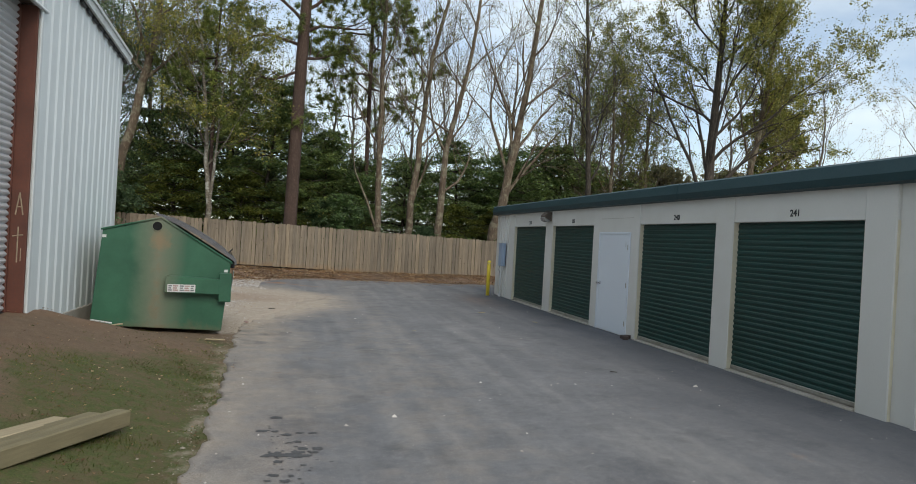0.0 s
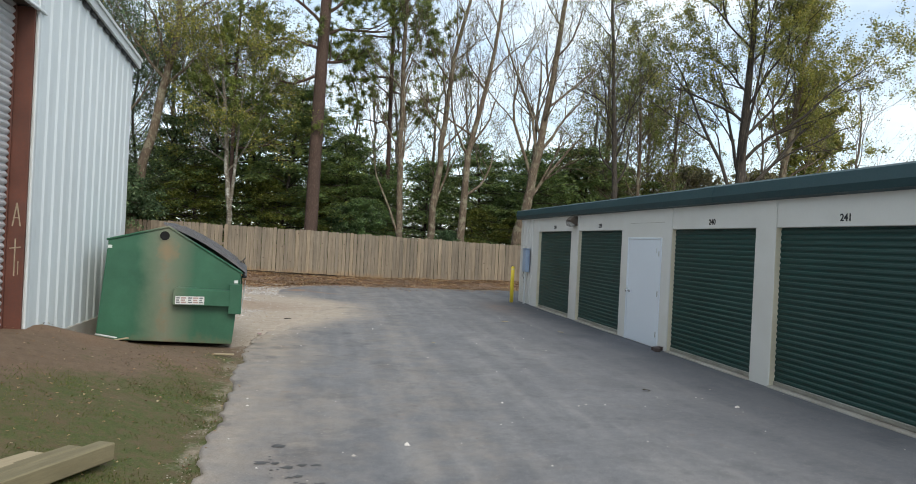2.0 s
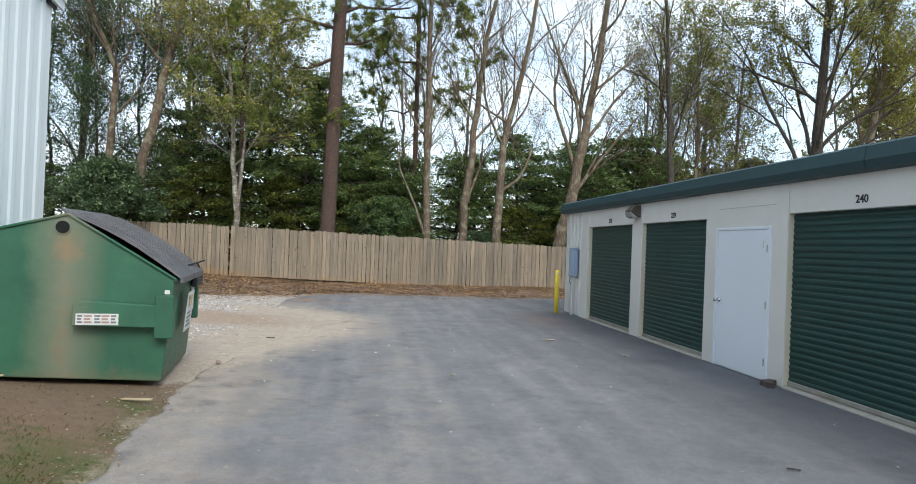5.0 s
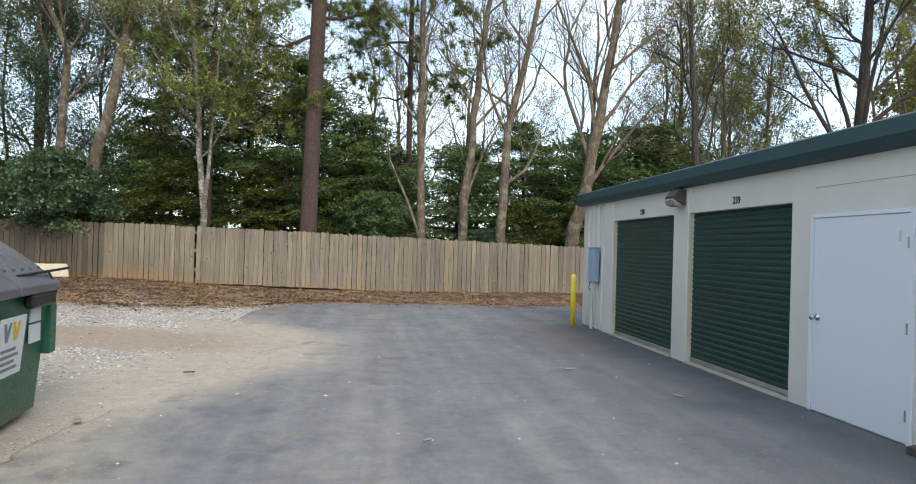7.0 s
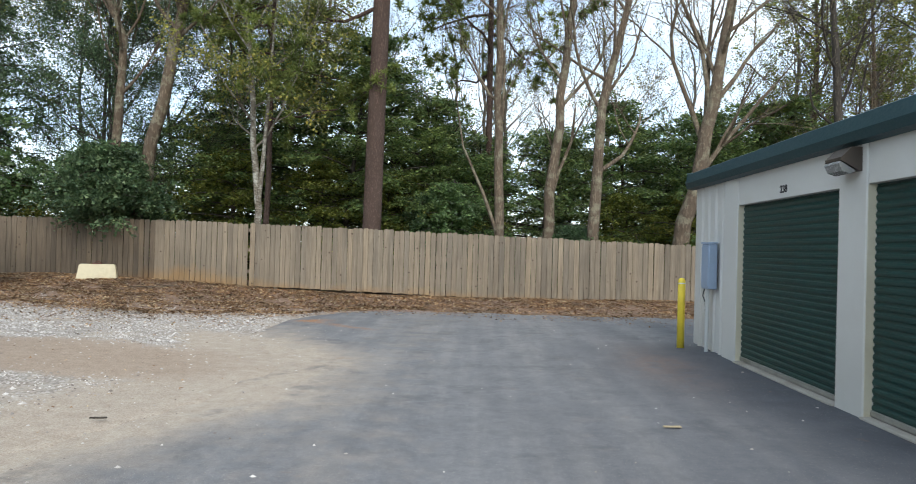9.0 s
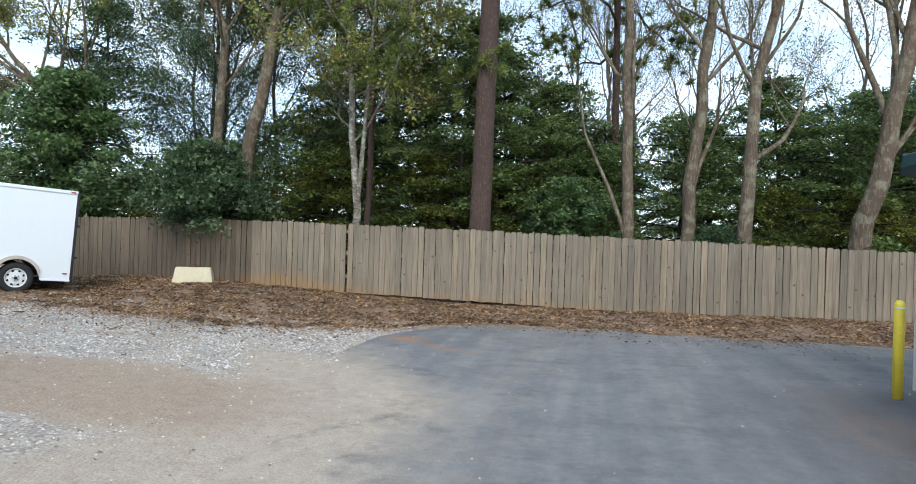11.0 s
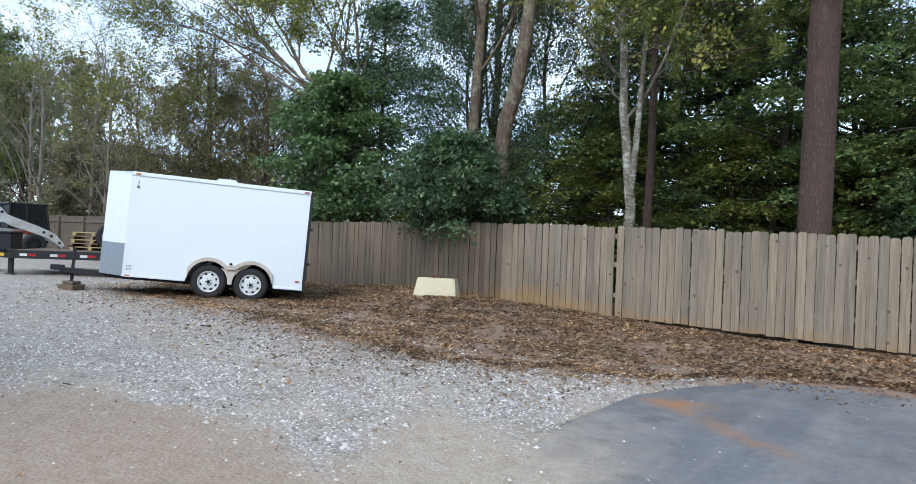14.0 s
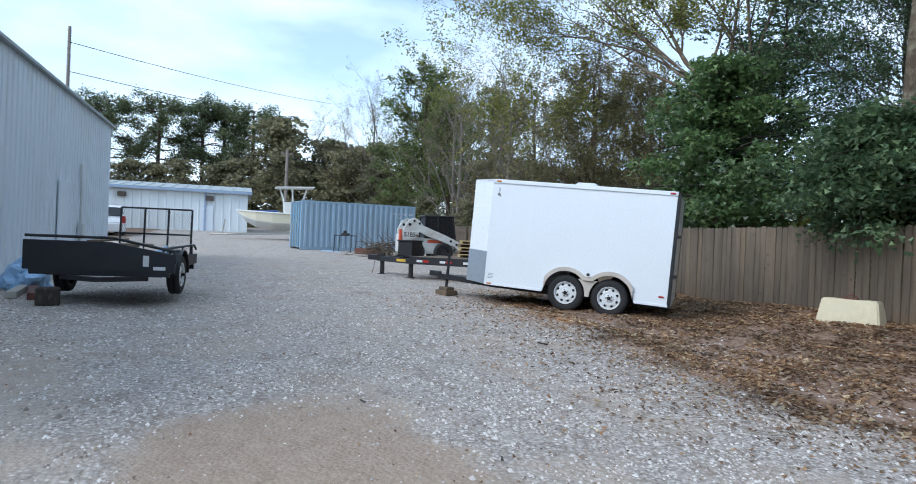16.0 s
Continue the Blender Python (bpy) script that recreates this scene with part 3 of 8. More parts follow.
# ---- storage building ----
FX, DOORX, EAVE, HEAD = 5.9, 6.0, 2.595, 2.2
SOUTH, NORTH = -9.0, 19.75
bays = [(15.19, 17.82, "238"), (12.25, 14.70, "239"), (7.81, 10.20, "240"), (5.0, 7.37, "241")]
storage = thing("storage_building", "white metal self-storage building with green roll-up doors and fascia", "building", pose(0, 0, 0))
W, CRM = M["storage_white"], M["storage_cream"]


def pier(y0, y1):
    bm = bmesh.new()
    box(bm, FX, DOORX + 0.25, y0, y1, -0.12, EAVE, 0.012)
    p = part("pillar", bm, W, storage)
    for ya, yb in ((y0 - 0.003, y0 + 0.001), (y1 - 0.001, y1 + 0.003)):
        b2 = bmesh.new()
        box(b2, FX + 0.012, DOORX - 0.01, ya, yb, -0.02, HEAD - 0.003)
        part("jamb", b2, CRM, p, "cream jamb")
    return p


piers = [(17.82, 18.33), (14.70, 15.19), (7.37, 7.81), (4.57, 5.0)]
for y0, y1 in piers:
    pier(y0, y1)
bm = bmesh.new()
box(bm, FX + 0.004, DOORX + 0.25, 10.20, 12.25, -0.12, EAVE, 0.008)
office = part("door_panel", bm, W, storage)
b2 = bmesh.new()
box(b2, FX + 0.02, DOORX - 0.01, 10.196, 10.199, -0.02, HEAD - 0.003)
part("jamb", b2, CRM, office, "cream jamb")
b2 = bmesh.new()
box(b2, FX + 0.001, FX + 0.006, 10.45, 11.85, 2.33, 2.337)
part("seam", b2, M["concrete"], office)
for y0, y1, number in bays:
    bm = bmesh.new()
    box(bm, FX + 0.015, DOORX + 0.2, y0 + 0.002, y1 - 0.002, HEAD, EAVE, 0.006)
    head = part("header", bm, W, storage)
    words("unit_number", number, 0.125, M["black_letters"], head, pose(FX + 0.012, (y0 + y1) / 2 - 0.06, HEAD + 0.105, 90, 0, -90), 0.002)
    bm = bmesh.new()
    zs, prof = 0.075, []
    while zs < HEAD + 0.02:
        prof += [(DOORX, zs), (DOORX - 0.012, zs + 0.015), (DOORX - 0.016, zs + 0.032), (DOORX - 0.012, zs + 0.05), (DOORX, zs + 0.062)]
        zs += 0.0785
    outline = [(px, pz) for px, pz in prof] + [(DOORX + 0.02, prof[-1][1]), (DOORX + 0.02, prof[0][1])]
    prism(bm, outline, y0 - 0.02, y1 + 0.02, "y")
    curtain = part("roll_up_door", bm, M["green_door"], storage, "dark green ribbed steel roll-up door, closed")
    bm = bmesh.new()
    box(bm, DOORX - 0.03, DOORX + 0.01, y0 + 0.004, y1 - 0.004, 0.03, 0.085, 0.006)
    part("bottom_bar", bm, M["bar_steel"], curtain, "galvanised bottom bar")
    bm = bmesh.new()
    box(bm, FX - 0.03, DOORX + 0.05, y0 + 0.003, y1 - 0.003, -0.1, 0.022, 0.006)
    part("door_sill", bm, M["concrete"], storage, "concrete sill")
# white pass door
bm = bmesh.new()
for a0, a1, c0, c1 in ((10.52, 10.57, 0.0, 2.05), (11.84, 11.89, 0.0, 2.05), (10.57, 11.84, 2.01, 2.05)):
    box(bm, FX - 0.022, FX + 0.02, a0, a1, c0, c1, 0.004)
part("door_frame", bm, M["white_door"], storage)
bm = bmesh.new()
box(bm, FX - 0.012, FX + 0.02, 10.573, 11.837, 0.012, 2.007, 0.003)
leaf = part("pass_door", bm, M["white_door"], storage, "white steel pass door, closed")
bm = bmesh.new()
lathe(bm, [(0.034, 0), (0.034, -0.012), (0.014, -0.016), (0.014, -0.05), (0.026, -0.055), (0.03, -0.075), (0.02, -0.09)], (FX - 0.012, 11.75, 0.98), "x", 14)
part("door_handle", bm, M["chrome"], leaf, "chrome round door knob", True)
for hz in (0.25, 1.0, 1.75):
    bm = bmesh.new()
    tube(bm, [(FX - 0.024, 10.575, hz - 0.05), (FX - 0.024, 10.575, hz + 0.05)], 0.009)
    part("hinge", bm, M["bar_steel"], leaf)
bm = bmesh.new()
box(bm, FX - 0.014, FX - 0.0125, 10.67, 10.695, 1.76, 1.86)
part("sticker", bm, M["pvc"], leaf)
# ribbed wall ends
for y0, y1 in ((18.33, NORTH), (SOUTH, 4.57)):
    bm = bmesh.new()
    ribbed(bm, y0, y1, -0.1, EAVE, FX + 0.05, "y", -1, 0.305, 0.035, 0.045)
    box(bm, FX + 0.06, FX + 0.2, y0, y1, -0.1, EAVE)
    part("ribbed_wall", bm, W, storage)
bm = bmesh.new()
ribbed(bm, FX + 0.05, 15.0, -0.1, EAVE, NORTH, "x", 1, 0.305, 0.03, 0.045)
box(bm, FX + 0.06, 15.0, NORTH - 0.2, NORTH - 0.002, -0.1, EAVE)
box(bm, FX + 0.06, 15.0, SOUTH, SOUTH + 0.2, -0.1, EAVE)
box(bm, 14.8, 15.0, SOUTH + 0.2, NORTH - 0.2, -0.1, EAVE)
part("end_wall", bm, W, storage)
bm = bmesh.new()
box(bm, DOORX + 0.3, 14.8, SOUTH + 0.2, NORTH - 0.2, -0.12, -0.02)
part("slab", bm, M["concrete"], storage)
# roof and its green fascia
bm = bmesh.new()
prism(bm, [(FX - 0.1, EAVE + 0.24), (10.4, EAVE + 0.5), (15.1, EAVE + 0.24), (15.1, EAVE + 0.16), (10.4, EAVE + 0.42), (FX - 0.1, EAVE + 0.16)], SOUTH - 0.05, NORTH + 0.05, "y")
part("roof", bm, M["roof_metal"], storage)
bm = bmesh.new()
prism(bm, [(FX, EAVE - 0.012), (FX - 0.10, EAVE + 0.01), (FX - 0.13, EAVE + 0.10), (FX - 0.10, EAVE + 0.25), (FX - 0.02, EAVE + 0.285), (FX + 0.12, EAVE + 0.285), (FX + 0.12, EAVE + 0.002), (FX + 0.06, EAVE + 0.002)], SOUTH - 0.06, NORTH + 0.06, "y")
fascia = part("fascia", bm, M["green_trim"], storage, "dark green steel fascia gutter")
for y in (8.96, 2.8, -3.4):
    bm = bmesh.new()
    prism(bm, [(FX - 0.105, EAVE + 0.008), (FX - 0.136, EAVE + 0.10), (FX - 0.106, EAVE + 0.255), (FX - 0.02, EAVE + 0.291), (FX + 0.1, EAVE + 0.291), (FX + 0.1, EAVE + 0.15)], y - 0.2, y + 0.2, "y")
    part("splice", bm, M["green_trim"], fascia)
bm = bmesh.new()
prism(bm, [(FX - 0.1, EAVE + 0.01), (FX - 0.1, EAVE + 0.28), (10.4, EAVE + 0.54), (15.1, EAVE + 0.28), (15.1, EAVE + 0.0)], NORTH + 0.061, NORTH + 0.10, "y")
part("gable_trim", bm, M["green_trim"], storage)

# wall lamp, meter box, bollard, brick
lamp = thing("wall_lamp", "bronze wall-pack lamp on the storage wall", "lamp", pose(FX, 14.93, 2.43))
bm = bmesh.new()
prism(bm, [(0, -0.10), (0, 0.13), (-0.10, 0.13), (-0.20, 0.03), (-0.2, 0.0), (-0.02, -0.10)], -0.15, 0.15, "y")
part("housing", bm, M["bronze"], lamp)
bm = bmesh.new()
prism(bm, [(-0.05, -0.10), (-0.2, -0.005), (-0.215, -0.03), (-0.18, -0.10), (-0.10, -0.125)], -0.135, 0.135, "y")
part("lens", bm, M["lens"], lamp, "frosted glass lens")
meter = thing("meter_box", "grey-blue electric box on the ribbed wall", "electric box", pose(FX + 0.01, 18.75, 0.0))
bm = bmesh.new()
box(bm, -0.13, 0.0, -0.16, 0.16, 0.97, 1.66, 0.01)
part("cabinet", bm, M["grey_box"], meter)
bm = bmesh.new()
box(bm, -0.14, -0.128, -0.145, 0.145, 1.0, 1.62, 0.004)
box(bm, -0.145, 0.0, -0.17, 0.17, 1.662, 1.69, 0.004)
part("cover", bm, M["grey_box"], meter)
bm = bmesh.new()
tube(bm, [(-0.08, 0.02, -0.08), (-0.08, 0.02, 0.97)], 0.03, 10)
part("conduit", bm, M["pvc"], meter)
bm = bmesh.new()
tube(bm, [(-0.10, 0.09, 0.97), (-0.12, 0.11, 0.86), (-0.09, 0.07, 0.75), (-0.08, 0.05, -0.06)], 0.009, 6)
part("cable", bm, M["black_letters"], meter)
bollard = thing("bollard", "yellow steel bollard beside the storage corner", "bollard", pose(5.55, 19.15, float(ground_z(5.55, 19.15))))
bm = bmesh.new()
lathe(bm, [(0.057, 0.0), (0.057, 1.09), (0.052, 1.11), (0.03, 1.135), (0.005, 1.14)], (0, 0, 0), "z", 20)
part("post", bm, M["yellow_paint"], bollard, "", True)
bm = bmesh.new()
lathe(bm, [(0.0585, 1.045), (0.0585, 1.062)], (0, 0, 0), "z", 20)
part("band", bm, M["trim_white"], bollard)

# ---- metal shed ----
SX, SY, SE = -3.72, 12.1, 4.72
SLOPE = 0.105
shed = thing("metal_shed", "tall white ribbed metal shed with a pale roll-up door", "building", pose(0, 0, 0))
bm = bmesh.new()
ribbed(bm, 8.12, SY, 0.30, lambda u: SE + (SY - u) * SLOPE, SX, "y", 1, 0.30, 0.014, 0.085)
part("gable_wall", bm, M["shed_white"], shed)
bm = bmesh.new()
prism(bm, [(8.12, 0.1), (SY - 0.02, 0.1), (SY - 0.02, SE - 0.05), (8.12, SE + 0.35)], SX - 0.2, SX - 0.003, "x")
prism(bm, [(-6.0, 4.4), (8.1, 4.4), (8.1, SE + 0.38), (0.0, SE + 1.2), (-6.0, SE + 0.6)], SX - 0.2, SX, "x")
box(bm, SX - 0.2, SX, -9.0, 3.6, 0.1, 4.4)
part("wall_core", bm, M["shed_white"], shed)
bm = bmesh.new()
ribbed(bm, -24.1, SX, 0.25, SE, SY, "x", 1, 0.3, 0.025, 0.04)
part("side_wall", bm, M["shed_side"], shed)
bm = bmesh.new()
box(bm, -24.1, SX - 0.2, SY - 0.2, SY - 0.003, 0.25, SE - 0.05)
box(bm, -24.1, -23.9, -9.0, SY - 0.2, 0.25, SE - 0.05)
box(bm, -23.9, SX - 0.2, -9.2, -9.0, 0.25, SE + 0.4)
part("back_wall", bm, M["shed_side"], shed)
bm = bmesh.new()
prism(bm, [(SY + 0.12, SE - 0.0), (SY + 0.12, SE + 0.06), (0.0, SE + 0.06 + SLOPE * 12.2), (-9.3, SE + 0.3), (-9.3, SE + 0.22), (0.0, SE + SLOPE * 12.2)], -24.2, SX + 0.06, "x")
part("roof", bm, M["roof_metal"], shed)
bm = bmesh.new()
prism(bm, [(SY + 0.14, SE - 0.07), (SY + 0.14, SE + 0.09), (0.0, SE + 0.09 + SLOPE * 12.2), (0.0, SE - 0.07 + SLOPE * 12.2)], SX + 0.061, SX + 0.10, "x")
part("rake_trim", bm, M["trim_white"], shed)
bm = bmesh.new()
prism(bm, [(SY + 0.145, SE + 0.05), (SY + 0.145, SE + 0.10), (0.0, SE + 0.10 + SLOPE * 12.2), (0.0, SE + 0.05 + SLOPE * 12.2)], SX + 0.101, SX + 0.125, "x")
part("rake_cap", bm, M["trim_white"], shed)
# black blocks spaced along the underside of the rake
bm = bmesh.new()
y = 8.0
while y < SY:
    z = SE + (SY - y) * SLOPE
    prism(bm, [(y, z - 0.10), (y + 0.2, z - 0.10 - 0.2 * SLOPE), (y + 0.22, z - 0.06), (y - 0.02, z - 0.04)], SX + 0.018, SX + 0.06, "x")
    y += 0.3
part("rake_blocks", bm, M["black_steel"], shed, "row of black blocks under the rake")
bm = bmesh.new()
box(bm, SX + 0.001, SX + 0.032, 8.105, 8.17, 0.30, SE + 0.4, 0.006)
part("corner_trim", bm, M["trim_white"], shed)
bm = bmesh.new()
box(bm, SX - 0.20, SX - 0.004, 8.06, 8.10, 0.30, 4.36, 0.004)
box(bm, SX - 0.25, SX - 0.19, 8.02, 8.06, 0.30, 4.36, 0.006)
column = part("steel_column", bm, M["rust"], shed, "rust-red primed steel jamb column")
bm = bmesh.new()
for dx, dz, ax, az, w in ((-0.14, 1.72, -0.10, 2.0, 0.022), (-0.055, 1.72, -0.10, 2.0, 0.022), (-0.12, 1.82, -0.07, 1.82, 0.018), (-0.16, 1.45, -0.04, 1.47, 0.022), (-0.10, 1.12, -0.10, 1.57, 0.022), (-0.06, 1.14, -0.06, 1.30, 0.014)):
    tube(bm, [(SX + dx, 8.058, dz), (SX + ax, 8.058, az)], w * 0.4, 5)
part("chalk_mark", bm, M["chalk"], column)
bm = bmesh.new()
box(bm, SX - 0.6, SX - 0.003, 3.5, 8.06, 4.365, 4.40, 0.004)
part("door_soffit", bm, M["bronze"], shed, "dark steel soffit over the recessed door")
bm = bmesh.new()
prism(bm, [(SX + 0.001, 4.33), (SX + 0.055, 4.325), (SX + 0.06, 4.335), (SX + 0.02, 4.39), (SX + 0.018, 4.44), (SX + 0.001, 4.44)], 3.4, 8.26, "y")
part("door_flashing", bm, M["trim_white"], shed)
bm = bmesh.new()
zs, prof = 0.5, []
while zs < 4.36:
    prof += [(SX - 0.23, zs), (SX - 0.20, zs + 0.025), (SX - 0.195, zs + 0.045), (SX - 0.21, zs + 0.065)]
    zs += 0.085
prism(bm, prof + [(SX - 0.27, prof[-1][1]), (SX - 0.27, prof[0][1])], 3.6, 8.015, "y")
curtain = part("roll_up_door", bm, M["shutter"], shed, "pale ribbed steel roll-up door, closed")
bm = bmesh.new()
box(bm, SX - 0.24, SX - 0.19, 3.6, 8.01, 0.44, 0.50, 0.006)
part("bottom_bar", bm, M["black_steel"], curtain)
bm = bmesh.new()
box(bm, SX - 1.5, SX + 0.12, 3.0, 8.2, -0.2, 0.44, 0.02)
part("slab", bm, M["concrete"], shed)
bm = bmesh.new()
box(bm, SX - 0.3, SX + 0.02, 8.2, SY, -0.2, 0.31, 0.01)
box(bm, -24.1, SX - 0.3, SY - 0.3, SY + 0.02, -0.2, 0.27, 0.01)
part("foundation", bm, M["concrete"], shed)
bm = bmesh.new()
tube(bm, [(-19.8, SY + 0.06, 0.5), (-19.8, SY + 0.06, 2.2), (-19.7, SY + 0.06, 3.1)], 0.03, 8)
box(bm, -19.95, -19.65, SY + 0.03, SY + 0.15, 1.1, 1.5, 0.01)
part("conduit", bm, M["pvc"], shed)
bm = bmesh.new()
box(bm, -18.4, -17.5, SY + 0.03, SY + 0.06, 0.5, 2.55, 0.005)
part("side_door", bm, M["shed_side"], shed)

# ---- trees ----
class Wood:
    """Collects tapered round limbs in arrays."""

    def __init__(self):
        self.v, self.f, self.n = [], [], 0

    def limb(self, pts, radii, sides):
        pts = np.asarray(pts, float)
        d = np.gradient(pts, axis=0)
        d /= np.linalg.norm(d, axis=1)[:, None] + 1e-9
        ref = np.array([0.0, 1.0, 0.0]) if abs(d[0][1]) < 0.8 else np.array([1.0, 0, 0])
        u = np.cross(d, ref)
        u /= np.linalg.norm(u, axis=1)[:, None] + 1e-9
        w = np.cross(d, u)
        ang = np.arange(sides) * 2 * np.pi / sides
        ring = pts[:, None] + (u[:, None] * np.cos(ang)[None, :, None] + w[:, None] * np.sin(ang)[None, :, None]) * np.asarray(radii)[:, None, None]
        k = len(pts)
        i = np.arange(k * sides).reshape(k, sides) + self.n
        q = np.stack([i[:-1], np.roll(i, -1, 1)[:-1], np.roll(i, -1, 1)[1:], i[1:]], -1).reshape(-1, 4)
        self.v.append(ring.reshape(-1, 3))
        self.f.append(q)
        self.n += k * sides

    def mesh(self, name, material):
        me = raw_mesh(name, np.concatenate(self.v), np.concatenate(self.f), material)
        me.shade_smooth()
        return me


def limb_path(rng, start, way, length, bend=0.25, lift=0.0, steps=6):
    way = np.asarray(way, float)
    way /= np.linalg.norm(way)
    pts, p = [np.asarray(start, float)], np.asarray(start, float)
    for _ in range(steps):
        way = way + rng.normal(0, bend / steps * 2, 3) + np.array([0, 0, lift / steps])
        way /= np.linalg.norm(way)
        p = p + way * length / steps
        pts.append(p)
    return np.array(pts), way


def branch(rng, wood, tips, start, way, length, radius, depth, spread=0.8, lift=0.25, kids=4, thin=0.55, bend=0.35, sides=6):
    """A limb with side limbs down to twigs; twig points go to tips."""
    pts, end = limb_path(rng, start, way, length, bend, lift, 6 if depth > 1 else (4 if depth else 3))
    r = radius * np.linspace(1, 0.45 if depth else 0.25, len(pts))
    wood.limb(pts, r, sides if depth > 1 else (4 if depth else 3))
    if depth == 0:
        tips.extend(pts[1:])
        return
    for k in range(kids):
        t = rng.uniform(0.3, 1.0) if k else 1.0
        i = min(int(t * (len(pts) - 1)), len(pts) - 1)
        side = rng.normal(0, 1, 3)
        side -= end * side.dot(end)
        side /= np.linalg.norm(side) + 1e-9
        ang = rng.uniform(0.35, 1.0) * spread if k else rng.uniform(0.05, 0.3)
        w = end * math.cos(ang) + side * math.sin(ang)
        branch(rng, wood, tips, pts[i], w, length * rng.uniform(0.5, 0.78), max(r[i] * thin, 0.006), depth - 1, spread, lift, kids, thin, bend, sides)


def leaf_mesh(rng, name, centres, size, material, squash=0.55, up=0.4, jitter=0.3, tri=False):
    """Small folded leaves, one quad each, round the centres."""
    c = np.asarray(centres, float)
    k = len(c)
    c = c + rng.normal(0, jitter, (k, 3))
    nrm = rng.normal(0, 1, (k, 3))
    nrm[:, 2] = np.abs(nrm[:, 2]) + up
    nrm /= np.linalg.norm(nrm, axis=1)[:, None]
    a = np.cross(nrm, rng.normal(0, 1, (k, 3)))
    a /= np.linalg.norm(a, axis=1)[:, None] + 1e-9
    b = np.cross(nrm, a)
    s = (size * rng.uniform(0.6, 1.3, k))[:, None]
    if tri:
        v = np.stack([c - a * s * 0.5, c + a * s * 0.5 + b * s * squash * 0.5, c + a * s * 0.3 - b * s * squash * 0.6], 1).reshape(-1, 3)
        return raw_mesh(name, v, np.arange(3 * k).reshape(-1, 3), material)
    v = np.stack([c - a * s * 0.5, c + b * s * squash * 0.5 - nrm * s * 0.1, c + a * s * 0.5, c - b * s * squash * 0.5 - nrm * s * 0.1], 1).reshape(-1, 3)
    return raw_mesh(name, v, np.arange(4 * k).reshape(-1, 4), material)


def needle_mesh(rng, name, centres, size, material, per=26):
    """Tufts of long thin needles."""
    c = np.repeat(np.asarray(centres, float), per, 0)
    k = len(c)
    d = rng.normal(0, 1, (k, 3))
    d[:, 2] += 0.35
    d /= np.linalg.norm(d, axis=1)[:, None]
    a = np.cross(d, rng.normal(0, 1, (k, 3)))
    a /= np.linalg.norm(a, axis=1)[:, None] + 1e-9
    s = (size * rng.uniform(0.7, 1.2, k))[:, None]
    v = np.stack([c - a * 0.014, c + a * 0.014, c + d * s + a * 0.008], 1).reshape(-1, 3)
    return raw_mesh(name, v, np.arange(3 * k).reshape(-1, 3), material)


M["bark_pine"] = bark("pine_bark", (0.06, 0.036, 0.027), (0.17, 0.108, 0.083), 13, None, 0.3)
M["bark_tan"] = bark("tan_bark", (0.085, 0.06, 0.04), (0.225, 0.17, 0.115), 7, (0.24, 0.22, 0.15))
M["bark_pale"] = bark("pale_lichen_bark", (0.12, 0.10, 0.075), (0.29, 0.255, 0.20), 5, (0.46, 0.45, 0.39), 1.6)
M["bark_dark"] = bark("dark_bark", (0.035, 0.028, 0.022), (0.11, 0.09, 0.07), 7)
M["leaf_dark"] = leaf_mat("dark_evergreen_leaf", [(0.0, (0.085, 0.14, 0.065)), (0.6, (0.17, 0.24, 0.10)), (1.0, (0.31, 0.36, 0.14))], 0.36, 0.5)
M["leaf_glossy"] = leaf_mat("glossy_shrub_leaf", [(0.0, (0.05, 0.09, 0.052)), (0.6, (0.095, 0.15, 0.085)), (1.0, (0.18, 0.24, 0.14))], 0.45, 0.35)
M["leaf_laurel"] = leaf_mat("laurel_leaf", [(0.0, (0.065, 0.115, 0.05)), (0.6, (0.125, 0.20, 0.085)), (1.0, (0.23, 0.30, 0.15))], 0.36, 0.5)
M["leaf_olive"] = leaf_mat("olive_leaf", [(0.0, (0.09, 0.115, 0.032)), (0.6, (0.185, 0.205, 0.056)), (1.0, (0.32, 0.30, 0.09))], 0.5, 0.3)
M["leaf_gold"] = leaf_mat("yellowing_leaf", [(0.0, (0.15, 0.175, 0.05)), (0.5, (0.26, 0.265, 0.08)), (1.0, (0.40, 0.34, 0.10))], 0.55, 0.3)
M["needles_young"] = leaf_mat("young_pine_needles", [(0.0, (0.13, 0.165, 0.05)), (0.6, (0.22, 0.255, 0.08)), (1.0, (0.33, 0.34, 0.12))], 0.5, 0.3)
M["needles"] = leaf_mat("pine_needles", [(0.0, (0.085, 0.115, 0.045)), (0.6, (0.15, 0.19, 0.07)), (1.0, (0.24, 0.27, 0.105))], 0.5, 0.3)


def tree_from(name, label, wood, wood_mat, crown_me, m=None, group="trees behind the fence", twig_name="trunk"):
    t = thing(name, label, "tree", m, group)
    if wood is not None:
        part(twig_name, wood.mesh("trunk", wood_mat), wood_mat, t)
    if crown_me is not None:
        part("crown", crown_me, None, t)
    return t


def gz(x, y):
    return float(ground_z(x, y))


